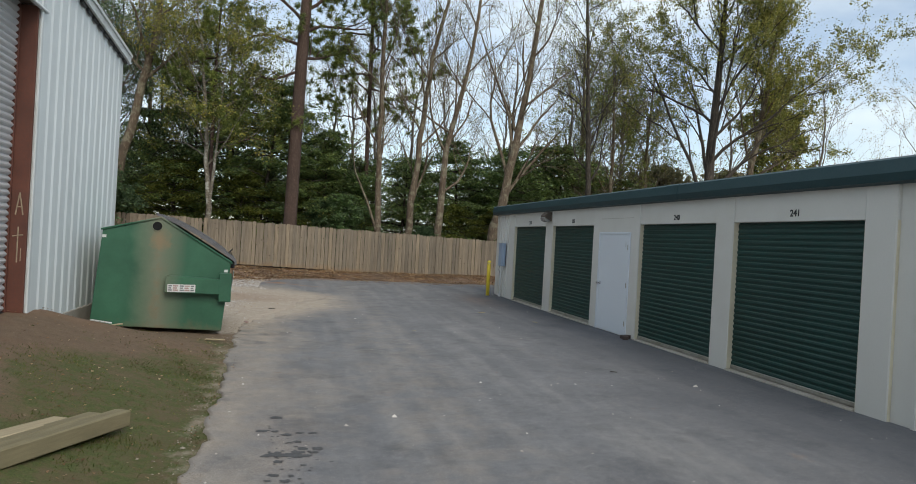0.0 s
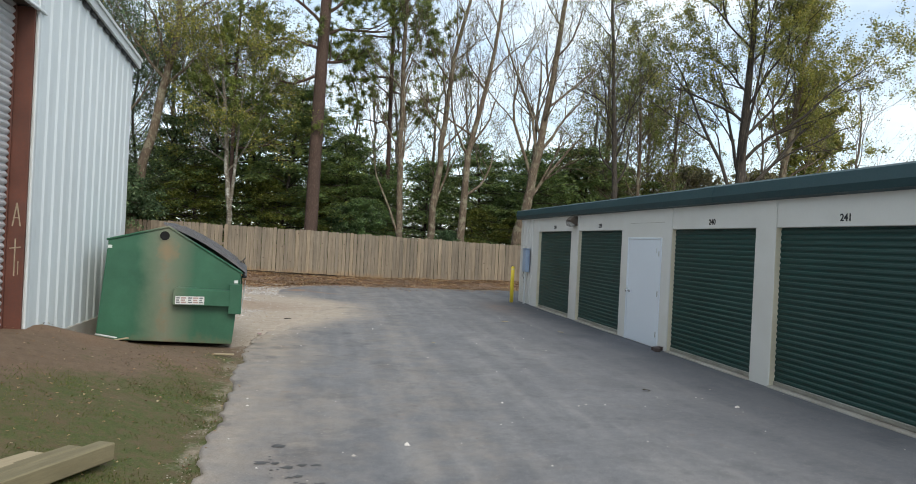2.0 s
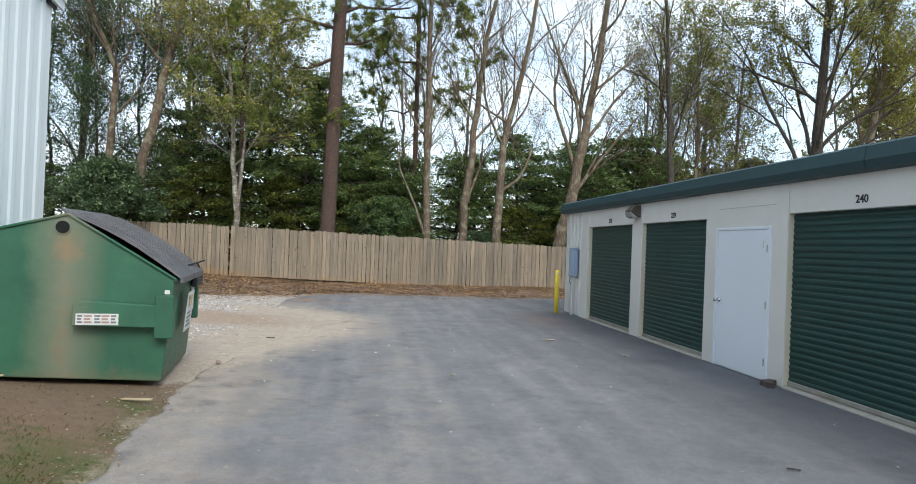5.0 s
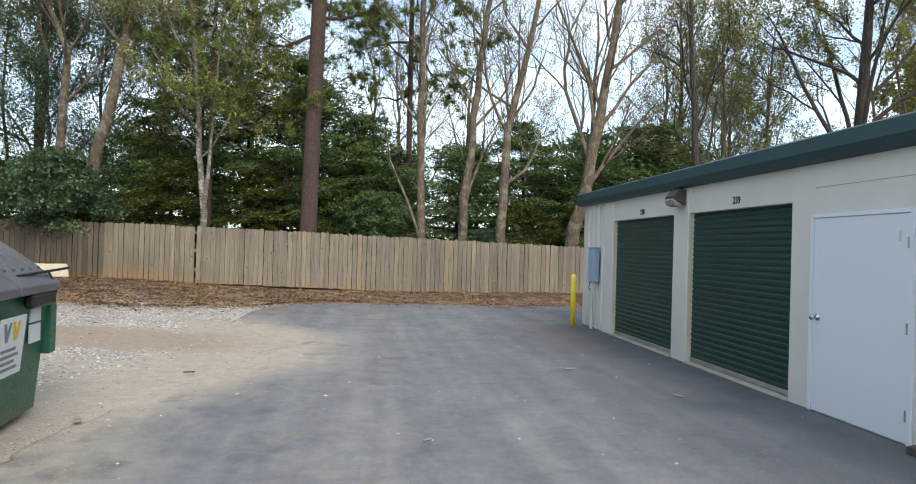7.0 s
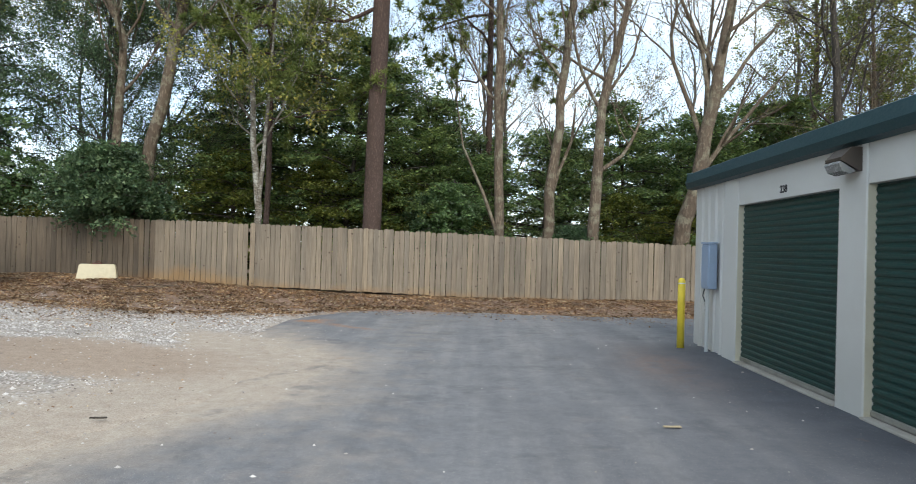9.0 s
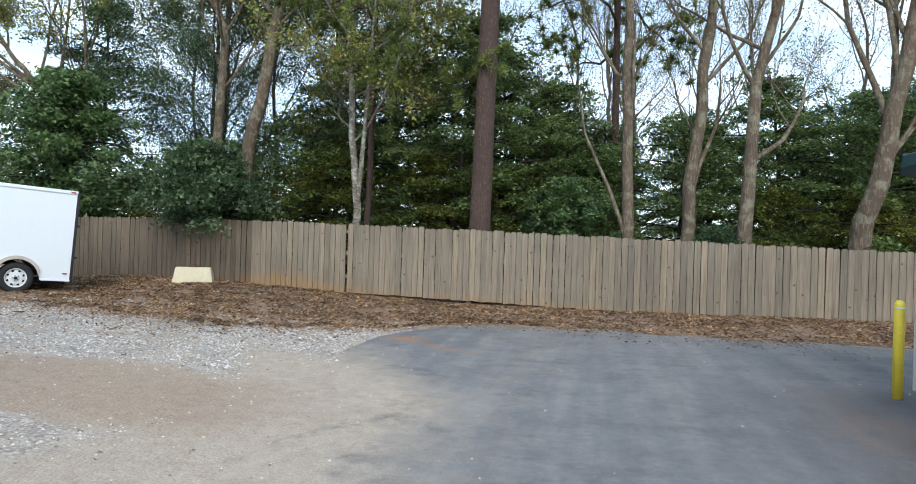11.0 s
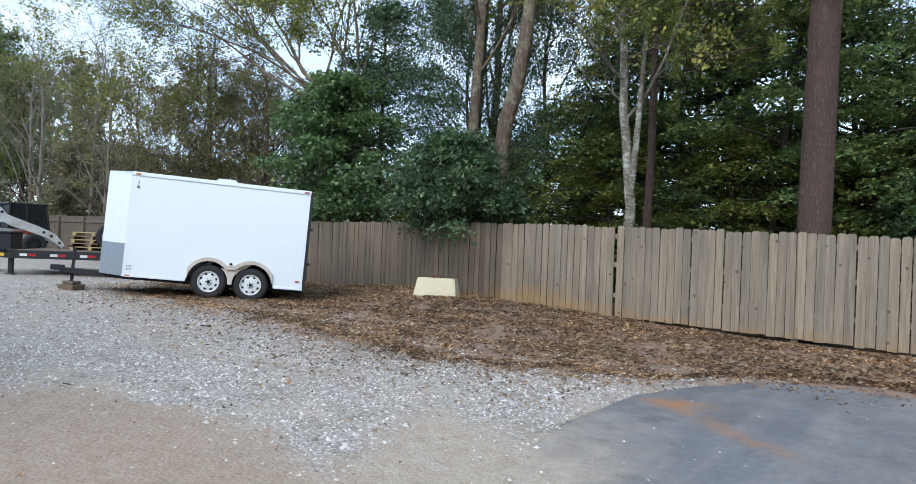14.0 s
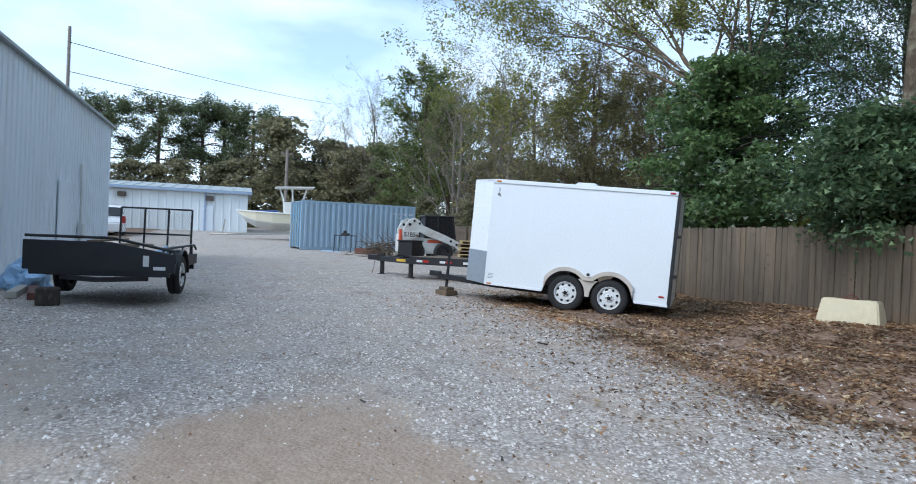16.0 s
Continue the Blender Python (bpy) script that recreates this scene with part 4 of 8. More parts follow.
def evergreen(seed, height, width, leaves, size, mat, low=0.15, flat=0.05, spread=1.0, up=1.0, name="evergreen_tree", label="dense dark evergreen tree behind the fence"):
    """A dense broad-leaved evergreen: limbs in layers, each carrying flat drooping pads of leaves."""
    rng = np.random.default_rng(seed)
    wood, cl = Wood(), []
    pts, _ = limb_path(rng, (0, 0, 0), (0, 0, 1), height * 0.95, 0.12, 0.1, 8)
    wood.limb(pts, np.linspace(0.13, 0.02, len(pts)), 7)
    for k in range(60):
        t = low + (1 - low) * (k // 5 + rng.uniform(0, 0.3)) / 12
        i = t * (len(pts) - 1)
        p = pts[int(i)] + (pts[min(int(i) + 1, len(pts) - 1)] - pts[int(i)]) * (i % 1)
        az = k * 2.4 + rng.uniform(-0.5, 0.5)
        reach = width * 0.5 * (math.sin(math.pi * min(1, 0.22 + t * 0.78)) ** 0.7 + 0.1) * rng.uniform(0.65, 1.2)
        lp, _ = limb_path(rng, p, (math.cos(az), math.sin(az), 0.22), max(reach, 0.3), 0.35, -0.25, 5)
        wood.limb(lp, np.linspace(0.035, 0.008, len(lp)), 4)
        for q in lp[1:]:
            cl.append(np.append(q + rng.normal(0, 1, 3) * np.array([0.2, 0.2, 0.07]), rng.uniform(0.32, 0.62) * spread))
    cl = np.array(cl)
    pick = cl[rng.choice(len(cl), leaves, p=cl[:, 3] ** 2 / (cl[:, 3] ** 2).sum())]
    r, ang = pick[:, 3] * np.sqrt(rng.uniform(0, 1, leaves)), rng.uniform(0, 2 * np.pi, leaves)
    drop = -0.45 * r * r / pick[:, 3] - np.abs(rng.normal(0, flat, leaves))
    c = pick[:, :3] + np.stack([r * np.cos(ang), r * np.sin(ang), drop], 1)
    return tree_from(name, label, wood, M["bark_dark"], leaf_mesh(rng, "crown", c, size, mat, 0.7, up, 0.03, True))


def bare_tree(seed, trunk, radii, forks, mat, leaf=None, leaves=0, size=0.09, name="deciduous_tree", label="tall thin nearly leafless deciduous tree", depth=3, kids=4, reach=3.0, tri=False, limbs=(), low=0.0, clump=0.5):
    """A deciduous tree along a given trunk line, with limbs at the forks and above."""
    rng = np.random.default_rng(seed)
    wood, tips = Wood(), []
    tr = np.array(trunk, float)
    tt = np.linspace(0, 1, 14)
    src = np.linspace(0, 1, len(tr))
    pts = np.stack([np.interp(tt, src, tr[:, k]) for k in range(3)], 1)
    pts[1:-1] += rng.normal(0, 0.035, (12, 3)) * np.array([1, 1, 0.2])
    rad = np.interp(tt, [0, 0.08, 1], [radii[0] * 1.25, radii[0], radii[1]])
    wood.limb(pts, rad, 10)
    for t, az, el, ln in forks:
        i = t * 13
        p = pts[int(i)] + (pts[min(int(i) + 1, 13)] - pts[int(i)]) * (i % 1)
        way = (math.cos(radians(az)) * math.cos(radians(el)), math.sin(radians(az)) * math.cos(radians(el)), math.sin(radians(el)))
        branch(rng, wood, tips, p, way, ln, np.interp(t, [0, 1], radii) * 0.45, depth, 0.75, 0.3, kids)
    for line in limbs:
        wood.limb(line, np.linspace(radii[0] * (0.7 if len(line) > 4 else 0.45), 0.015, len(line)), 7)
        branch(rng, wood, tips, np.array(line[-1]), np.array(line[-1]) - np.array(line[-2]), 0.9, 0.014, 1, 0.6, 0.2, 3)
    branch(rng, wood, tips, pts[-1], pts[-1] - pts[-3], reach, radii[1], depth, 0.8, 0.2, kids)
    crown = None
    if leaf is not None:
        tips = np.array(tips)
        hubs = tips[(rng.uniform(0, 1, len(tips)) < clump) & (tips[:, 2] > low + rng.normal(0, 0.8, len(tips)))]
        c = hubs[rng.integers(0, len(hubs), leaves)]
        crown = leaf_mesh(rng, "crown", c, size, leaf, 0.8 if tri else 0.6, 0.2, 0.14, tri)
    return tree_from(name, label, wood, mat, crown)


def spread_forks(rng, n, lo, hi, ln, el=(38, 68)):
    return [(lo + (hi - lo) * (k + 0.5) / n, k * 137.5 + rng.uniform(-30, 30), rng.uniform(*el), ln * rng.uniform(0.7, 1.2) * (1.15 - 0.5 * k / n)) for k in range(n)]


RG = np.random.default_rng(5)
# the evergreen wall behind the fence
ev = [evergreen(11, 8.5, 5.0, 25000, 0.115, M["leaf_dark"]), evergreen(12, 7.2, 5.6, 23000, 0.118, M["leaf_dark"], 0.05), evergreen(13, 10.0, 5.2, 28000, 0.118, M["leaf_dark"]),
      evergreen(14, 5.2, 4.6, 22000, 0.105, M["leaf_olive"], 0.03, label="olive-green evergreen tree behind the fence"),
      evergreen(15, 9.0, 5.4, 10000, 0.20, M["leaf_dark"], 0.05, 0.08, 1.1, label="dark evergreen tree deep in the woods")]
spots = [(-2.3, 30.6, 2, 0.92), (-5.4, 31.2, 2, 0.95), (-3.2, 29.5, 3, 0.9), (0.6, 30.6, 0, 0.85), (2.2, 29.4, 1, 0.66), (1.2, 29.2, 3, 0.7), (4.4, 31.4, 1, 0.85), (7.3, 31.2, 0, 0.86), (9.8, 31.0, 1, 0.9), (6.6, 29.6, 3, 0.72),
         (-7.2, 30.8, 1, 0.8), (-8.9, 30.6, 0, 0.5), (12.8, 32.0, 4, 0.85), (15.5, 33.5, 4, 0.75), (-1.0, 33.6, 4, 1.0), (10.6, 35, 4, 0.85), (-14.5, 35, 4, 0.5), (18.5, 35, 4, 0.7), (-4.0, 33.0, 4, 0.95), (0.8, 33.0, 4, 0.75), (8.6, 33.5, 4, 0.75), (5.6, 34.0, 4, 0.7), (-9.3, 28.9, 3, 0.6), (-5.8, 29.3, 3, 0.95),
         (11.5, 30.5, 3, 0.8), (2.2, 31.4, 1, 0.8), (-16.5, 31.5, 4, 0.45), (9.3, 29.3, 3, 0.7), (13.5, 35, 4, 0.75), (-0.9, 29.6, 3, 0.85), (-15.8, 30.2, 1, 0.5), (-12.2, 31.8, 4, 0.5), (-18.5, 31.0, 4, 0.45), (-7.4, 33.2, 4, 0.85), (-10.8, 33.2, 4, 0.5), (-9.7, 31.9, 2, 0.5), (-11.0, 29.0, 3, 0.36), (-12.8, 29.4, 3, 0.66), (12.2, 33.0, 4, 0.85)] + [(-9.5 + 3.1 * k, 36.5 + (k * 7 % 3), 4, 0.62 + 0.06 * (k % 3)) for k in range(7)]
spots = [(x, y + (0.9 if v == 3 else 0.4 if y < 30.5 else 0.0), v, s) for x, y, v, s in spots]
used = set()
for k, (x, y, v, s) in enumerate(spots):
    m = Matrix.Translation((x, y, gz(x, y) - 0.1)) @ Matrix.Rotation(k * 1.9, 4, "Z") @ Matrix.Scale(s, 4)
    if v not in used:
        used.add(v)
        ev[v].matrix_basis = m
    else:
        c = copy_thing(ev[v], Matrix.Translation((x, y, gz(x, y) - 0.1)) @ Matrix.Rotation(k * 1.9, 4, "Z"))
        c.scale = (s, s, s)

# the big pine
rng = np.random.default_rng(21)
wood, tips = Wood(), []
px, py = -0.80, 27.45
trunk = np.array([(px - 0.05, py, 0.0), (px - 0.02, py, 2), (px + 0.02, py, 5), (px + 0.1, py, 9), (px + 0.22, py + 0.1, 13), (px + 0.25, py + 0.1, 18)])
wood.limb(trunk, [0.31, 0.27, 0.255, 0.24, 0.2, 0.1], 16)
for t, az, el, ln in ((8.2, 200, 20, 1.7), (8.8, 20, 12, 2.0), (9.3, 170, 35, 3.2), (9.9, 10, 28, 3.0), (10.3, 190, 40, 3.4), (10.8, 350, 30, 3.5), (11.4, 150, 30, 3.4), (12.0, 40, 25, 3.2), (12.6, 210, 30, 3.3), (13.4, 330, 25, 3.0), (14.2, 120, 25, 3.0), (15.0, 240, 25, 2.8), (16.0, 60, 30, 2.4), (17.0, 180, 40, 2.0)):
    p = np.array([np.interp(t, trunk[:, 2], trunk[:, k]) for k in range(3)])
    way = (math.cos(radians(az)) * math.cos(radians(el)), math.sin(radians(az)) * math.cos(radians(el)), math.sin(radians(el)))
    branch(rng, wood, tips, p, way, ln, 0.075, 2, 0.9, -0.1, 4, 0.5, 0.7)
tips = np.array(tips)
sel = tips[rng.integers(0, len(tips), 1700)]
pine = tree_from("pine_tree", "tall pine with a reddish-brown trunk behind the fence", wood, M["bark_pine"], needle_mesh(rng, "crown", sel, 0.27, M["needles"], 22))
pine.location.z = 0.15

# a younger pine with soft low foliage
rng = np.random.default_rng(22)
wood, tips = Wood(), []
wood.limb(np.array([(0, 0, 0), (0.1, 0, 4), (0.05, 0.1, 8), (0.2, 0.1, 13)]), [0.10, 0.085, 0.07, 0.03], 9)
for k in range(15):
    z = 5.6 + 0.5 * k
    az = k * 2.2
    branch(rng, wood, tips, np.array([0.06, 0.05, z]), (math.cos(az), math.sin(az), rng.uniform(-0.1, 0.35)), 2.3 - 0.08 * k, 0.04, 2, 0.9, 0.0, 4, 0.5, 0.5)
tips = np.array(tips)
young = tree_from("pine_tree", "young pine with soft yellow-green needles behind the fence", wood, M["bark_pine"], needle_mesh(rng, "crown", tips[rng.integers(0, len(tips), 2100)], 0.22, M["needles_young"], 18))
young.matrix_basis = pose(-4.3, 28.5, -0.3)
c = copy_thing(young, pose(2.6, 30.6, 0.1, 0, 0, 130))
c.scale = (1.25, 1.25, 1.3)

# thin deciduous trees along the fence
bare_tree(31, [(-4.0, 27.05, 0.1), (-4.02, 27.05, 2.6), (-4.18, 27.05, 4.6), (-4.36, 27.1, 6.8), (-4.6, 27.1, 9.0)], (0.115, 0.05), spread_forks(RG, 12, 0.42, 0.98, 2.6, (5, 50)), M["bark_pale"], M["leaf_gold"], 14000, 0.09, label="pale twin-trunked tree with yellowing leaves", limbs=[[(-4.02, 27.05, 2.5), (-3.92, 27.04, 3.6), (-3.82, 27.03, 5.2), (-3.72, 27.05, 7.2), (-3.6, 27.1, 9.2)]])
bare_tree(32, [(-8.3, 27.7, 0.2), (-7.6, 27.7, 3.6), (-6.9, 27.7, 7.0), (-6.5, 27.7, 9.0), (-6.4, 27.9, 12.5)], (0.21, 0.10), spread_forks(RG, 8, 0.5, 0.97, 2.6), M["bark_tan"], M["leaf_gold"], 13000, 0.09, label="leaning tan-barked tree with thin yellow leaves")
bare_tree(33, [(-8.9, 28.2, 0.2), (-8.8, 28.2, 4.5), (-8.65, 28.2, 7.5), (-9.4, 28.2, 9.2)], (0.16, 0.08), spread_forks(RG, 8, 0.45, 0.97, 2.4), M["bark_tan"], M["leaf_glossy"], 6000, 0.09)
bare_tree(42, [(-13.7, 29.2, 0.4), (-14.1, 29.2, 3.0), (-14.9, 29.2, 5.0), (-16.4, 29.3, 6.6)], (0.22, 0.10), [(0.55, 120, 62, 6.0), (0.7, 170, 48, 7.0), (0.8, 80, 68, 6.0), (0.85, 190, 40, 7.0), (0.6, 40, 68, 5.5), (0.95, 180, 22, 6.0), (0.9, 150, 60, 6.5), (0.9, 186, 36, 8.0), (0.97, 205, 30, 7.5)], M["bark_tan"], M["leaf_gold"], 110000, 0.08, tri=True, clump=0.85, kids=5, label="wide-spreading tree with thin yellow leaves over the fence")
bare_tree(34, [(2.85, 27.4, 0.1), (2.82, 27.4, 3.0), (2.72, 27.45, 6.5), (2.68, 27.5, 10.0), (2.7, 27.5, 14.0)], (0.15, 0.06), spread_forks(RG, 11, 0.36, 0.98, 2.4), M["bark_tan"], M["leaf_olive"], 1500, 0.07, label="slender tan-barked tree with a low side limb", limbs=[[(2.8, 27.4, 1.9), (2.35, 27.35, 3.1), (1.75, 27.3, 4.4), (1.55, 27.25, 5.6)]])
bare_tree(35, [(4.2, 27.9, 0.1), (4.35, 27.9, 3.5), (4.6, 27.95, 6.5), (4.95, 28, 9.5), (5.7, 28, 13.5)], (0.17, 0.06), [(0.2, 30, 60, 3.5)] + spread_forks(RG, 9, 0.4, 0.98, 2.4), M["bark_tan"], M["leaf_olive"], 1200, 0.08)
bare_tree(36, [(5.5, 27.6, 0.1), (5.6, 27.6, 3.5), (5.75, 27.6, 6.0), (6.5, 27.7, 8.8), (7.0, 27.8, 13.0)], (0.18, 0.06), [(0.28, 15, 35, 3.2), (0.45, 170, 65, 4.0)] + spread_forks(RG, 9, 0.45, 0.98, 2.4), M["bark_tan"], M["leaf_olive"], 900, 0.08)
bare_tree(37, [(7.9, 28.2, 0.1), (8.4, 28.2, 2.6), (9.0, 28.2, 5.6), (9.5, 28.3, 8.5), (10.3, 28.4, 14.5)], (0.27, 0.09), [(0.42, 150, 70, 6.0), (0.45, 60, 70, 6.0), (0.35, 20, 35, 4.0), (0.5, 100, 75, 6.0)] + spread_forks(RG, 8, 0.5, 0.98, 2.8), M["bark_tan"], M["leaf_olive"], 500, 0.07, label="large bare multi-stemmed tree beyond the storage roof")
bare_tree(38, [(13.2, 29.0, 0.0), (13.2, 29, 5.0), (13.0, 29.2, 9.0), (12.8, 29.4, 14.0)], (0.16, 0.06), spread_forks(RG, 14, 0.3, 0.98, 2.8), M["bark_dark"], M["leaf_olive"], 6000, 0.075)
bare_tree(39, [(19.6, 28.8, 0.0), (19.7, 28.8, 5.0), (19.9, 28.8, 10.0), (20.2, 28.9, 15.0)], (0.30, 0.10), [(0.27, 170, 66, 7.5), (0.3, 20, 58, 8.0), (0.36, 90, 66, 7.0), (0.4, 250, 68, 7.0), (0.42, 350, 55, 5.5)] + spread_forks(RG, 10, 0.48, 0.98, 4.2, (35, 65)), M["bark_dark"], M["leaf_gold"], 85000, 0.09, label="broad tree with yellow-green leaves beyond the storage roof", reach=3.0, tri=True, low=6.8, clump=0.45)
bare_tree(40, [(22.4, 29.6, 0.0), (22.5, 29.6, 5.0), (23.2, 29.6, 9.0), (23.8, 29.6, 13.5)], (0.22, 0.08), [(0.36, 10, 40, 3.6), (0.3, 350, 38, 3.4), (0.45, 180, 70, 5.0)] + spread_forks(RG, 9, 0.5, 0.98, 2.4, (45, 70)), M["bark_tan"], M["leaf_gold"], 27000, 0.09, label="broad tree with yellow-green leaves beyond the storage roof", reach=2.6, tri=True, low=6.5, clump=0.7)
back = bare_tree(41, [(0, 0, 0), (0.2, 0, 5), (0.1, 0.2, 10), (0.3, 0.3, 14)], (0.17, 0.06), spread_forks(RG, 16, 0.2, 0.98, 3.4), M["bark_tan"], M["leaf_olive"], 9000, 0.105, label="thin olive-leaved tree in the woods beyond the fence", depth=2, kids=4, tri=True)
back.location = (-11.8, 33.0, 0.3)
for k, (x, y, s) in enumerate([(-4.5, 36, 0.9), (15.8, 31.5, 0.75), (17.0, 39, 0.85), (-9.0, 39, 0.95), (15.0, 34.0, 0.85), (18.0, 32.5, 0.75)]):
    c = copy_thing(back, Matrix.Translation((x, y, gz(x, y))) @ Matrix.Rotation(k * 2.3, 4, "Z"))
    c.scale = (s, s, s)

# shrubs leaning over the fence and the tree beside the white trailer
shrub = evergreen(51, 4.2, 3.3, 34000, 0.105, M["leaf_glossy"], 0.55, 0.14, 0.9, 0.4, "shrub", "dense blue-green shrub spilling over the fence")
shrub.matrix_basis = pose(-8.35, 27.1, -0.05) @ Matrix.Diagonal((1.05, 1.0, 1.08, 1))
big_shrub = evergreen(52, 6.6, 4.4, 20000, 0.135, M["leaf_laurel"], 0.3, 0.22, 0.72, 0.25, "evergreen_tree", "glossy green tree overhanging the dark fence")
big_shrub.matrix_basis = pose(-14.1, 28.25, 0.4) @ Matrix.Diagonal((1.15, 1.0, 1.02, 1))
c = copy_thing(shrub, pose(1.1, 29.8, 0.1, 0, 0, 80))
c.scale = (0.8, 0.8, 0.8)
c = copy_thing(shrub, pose(4.95, 27.95, 0.05, 0, 0, 200))
c.scale = (0.5, 0.5, 0.56)
c = copy_thing(big_shrub, pose(1.45, 28.45, 0.15, 0, 0, 140))
c.scale = (0.62, 0.55, 0.55)
c = copy_thing(big_shrub, pose(-15.6, 30.4, 0.4, 0, 0, 220))
c.scale = (0.62, 0.62, 0.62)

airy = evergreen(53, 10.5, 5.2, 22000, 0.11, M["leaf_glossy"], 0.08, 0.1, 0.9, 0.5, "evergreen_tree", "tall airy evergreen with sky showing through, behind the fence")
airy.matrix_basis = pose(-15.6, 31.8, 0.4)
c = copy_thing(airy, pose(-18.6, 33.5, 0.3, 0, 0, 75))
c.scale = (0.9, 0.9, 0.9)
lacy = bare_tree(54, [(0, 0, 0), (0.15, 0.1, 3.5), (0.0, 0.3, 7.0), (0.25, 0.2, 10.5)], (0.08, 0.035), spread_forks(np.random.default_rng(54), 13, 0.15, 0.97, 2.8, (15, 60)), M["bark_dark"], M["leaf_glossy"], 23000, 0.07, label="lacy small-leaved tree with sky showing through, behind the fence", tri=True, clump=0.8)
lacy.matrix_basis = pose(-11.2, 31.4, 0.3)
for k, (x, y, s) in enumerate([(-8.9, 31.8, 1.0), (-13.2, 34.0, 1.0), (-9.8, 29.8, 0.7), (-7.4, 33.0, 0.95)]):
    c = copy_thing(lacy, pose(x, y, 0.3, 0, 0, 75 * k + 40))
    c.scale = (s, s, s)

# ---- fence ----
def fence_material():
    m, n, l, b = nodes_of("weathered_fence_boards")
    tc, oi = n.new("ShaderNodeTexCoord"), n.new("ShaderNodeObjectInfo")
    pos = n.new("ShaderNodeNewGeometry").outputs["Position"]
    off = n.new("ShaderNodeMapping")
    off.inputs["Scale"].default_value = (30, 30, 1.6)
    cmb = n.new("ShaderNodeCombineXYZ")
    for k in range(3):
        l.new(math_node(n, l, "MULTIPLY", oi.outputs["Random"], 37.0 + 11 * k), cmb.inputs[k])
    l.new(tc.outputs["Object"], off.inputs["Vector"])
    l.new(cmb.outputs["Vector"], off.inputs["Location"])
    grain = noise_node(n, l, off.outputs["Vector"], 1.0, 6.0, 0.65)
    c = ramp_node(n, l, grain, [(0.28, (0.19, 0.158, 0.122)), (0.72, (0.335, 0.29, 0.232))])
    c = mix_node(n, l, 1.0, c, ramp_node(n, l, oi.outputs["Random"], [(0.0, (0.78, 0.77, 0.75)), (0.3, (1.08, 1.04, 0.98)), (0.5, (0.86, 0.86, 0.85)), (0.75, (1.14, 1.10, 1.03)), (1.0, (1.22, 1.15, 1.03))]), "MULTIPLY")
    big = noise_node(n, l, pos, 0.35, 4.0)
    c = mix_node(n, l, 1.0, c, ramp_node(n, l, big, [(0.35, (0.78, 0.77, 0.76)), (0.65, (1.05, 1.03, 1.0))]), "MULTIPLY")
    stain = noise_node(n, l, pos, 1.7, 5.0, 0.7)
    sep = n.new("ShaderNodeSeparateXYZ")
    l.new(tc.outputs["Object"], sep.inputs["Vector"])
    wx = n.new("ShaderNodeSeparateXYZ")
    l.new(pos, wx.inputs["Vector"])
    spread_x = math_node(n, l, "DIVIDE", math_node(n, l, "ADD", wx.outputs["X"], 6.2), 1.9)
    clay_x = math_node(n, l, "EXPONENT", math_node(n, l, "MULTIPLY", math_node(n, l, "MULTIPLY", spread_x, spread_x), -1.0))
    low = math_node(n, l, "ADD", math_node(n, l, "MULTIPLY", clay_x, 0.55), math_node(n, l, "ADD", math_node(n, l, "MULTIPLY", sep.outputs["Z"], -1.6), math_node(n, l, "MULTIPLY", stain, 1.2)))
    c = mix_node(n, l, ramp_node(n, l, low, [(0.35, (0, 0, 0)), (0.85, (0.75,) * 3)]), c, (0.33, 0.20, 0.085))
    # shade of the overhanging shrubs, put into the board colour west of x -6.85
    shrub_shade = math_node(n, l, "LESS_THAN", wx.outputs["X"], -6.85)
    c = mix_node(n, l, shrub_shade, c, mix_node(n, l, 1.0, c, (0.60, 0.57, 0.55), "MULTIPLY"))
    streaks = noise_node(n, l, off.outputs["Vector"], 0.35, 4.0, 0.7)
    c = mix_node(n, l, 1.0, c, ramp_node(n, l, streaks, [(0.3, (0.68, 0.67, 0.66)), (0.55, (0.92, 0.91, 0.9))]), "MULTIPLY")
    vk = n.new("ShaderNodeTexVoronoi")
    vk.inputs["Scale"].default_value = 3.6
    l.new(pos, vk.inputs["Vector"])
    c = mix_node(n, l, ramp_node(n, l, vk.outputs["Distance"], [(0.07, (0.8,) * 3), (0.11, (0, 0, 0))]), c, (0.07, 0.045, 0.03))
    l.new(c, b.inputs["Base Color"])
    b.inputs["Roughness"].default_value = 0.9
    bump_node(n, l, grain, 0.5, 0.006, b)
    return m


FENCE_Y = 26.85
M["fence_wood"] = fence_material()


def fence_foot(x):
    return float(np.interp(x, [-40, -14, -6, -4.2, -3, 3, 8, 14], [0.5, 0.35, 0.37, 0.33, 0.32, 0.18, 0.06, 0.0]))


def picket_mesh(w, h, twist):
    bm = bmesh.new()
    c = 0.028
    prism(bm, [(-w / 2, 0), (w / 2, 0), (w / 2, h - c), (w / 2 - c * 0.8, h), (-w / 2 + c * 0.8, h), (-w / 2, h - c)], -0.008, 0.008, "y")
    for v in bm.verts:
        v.co.y += twist * v.co.x * (v.co.z / h - 0.4)
    return mesh_of("picket", bm, M["fence_wood"])


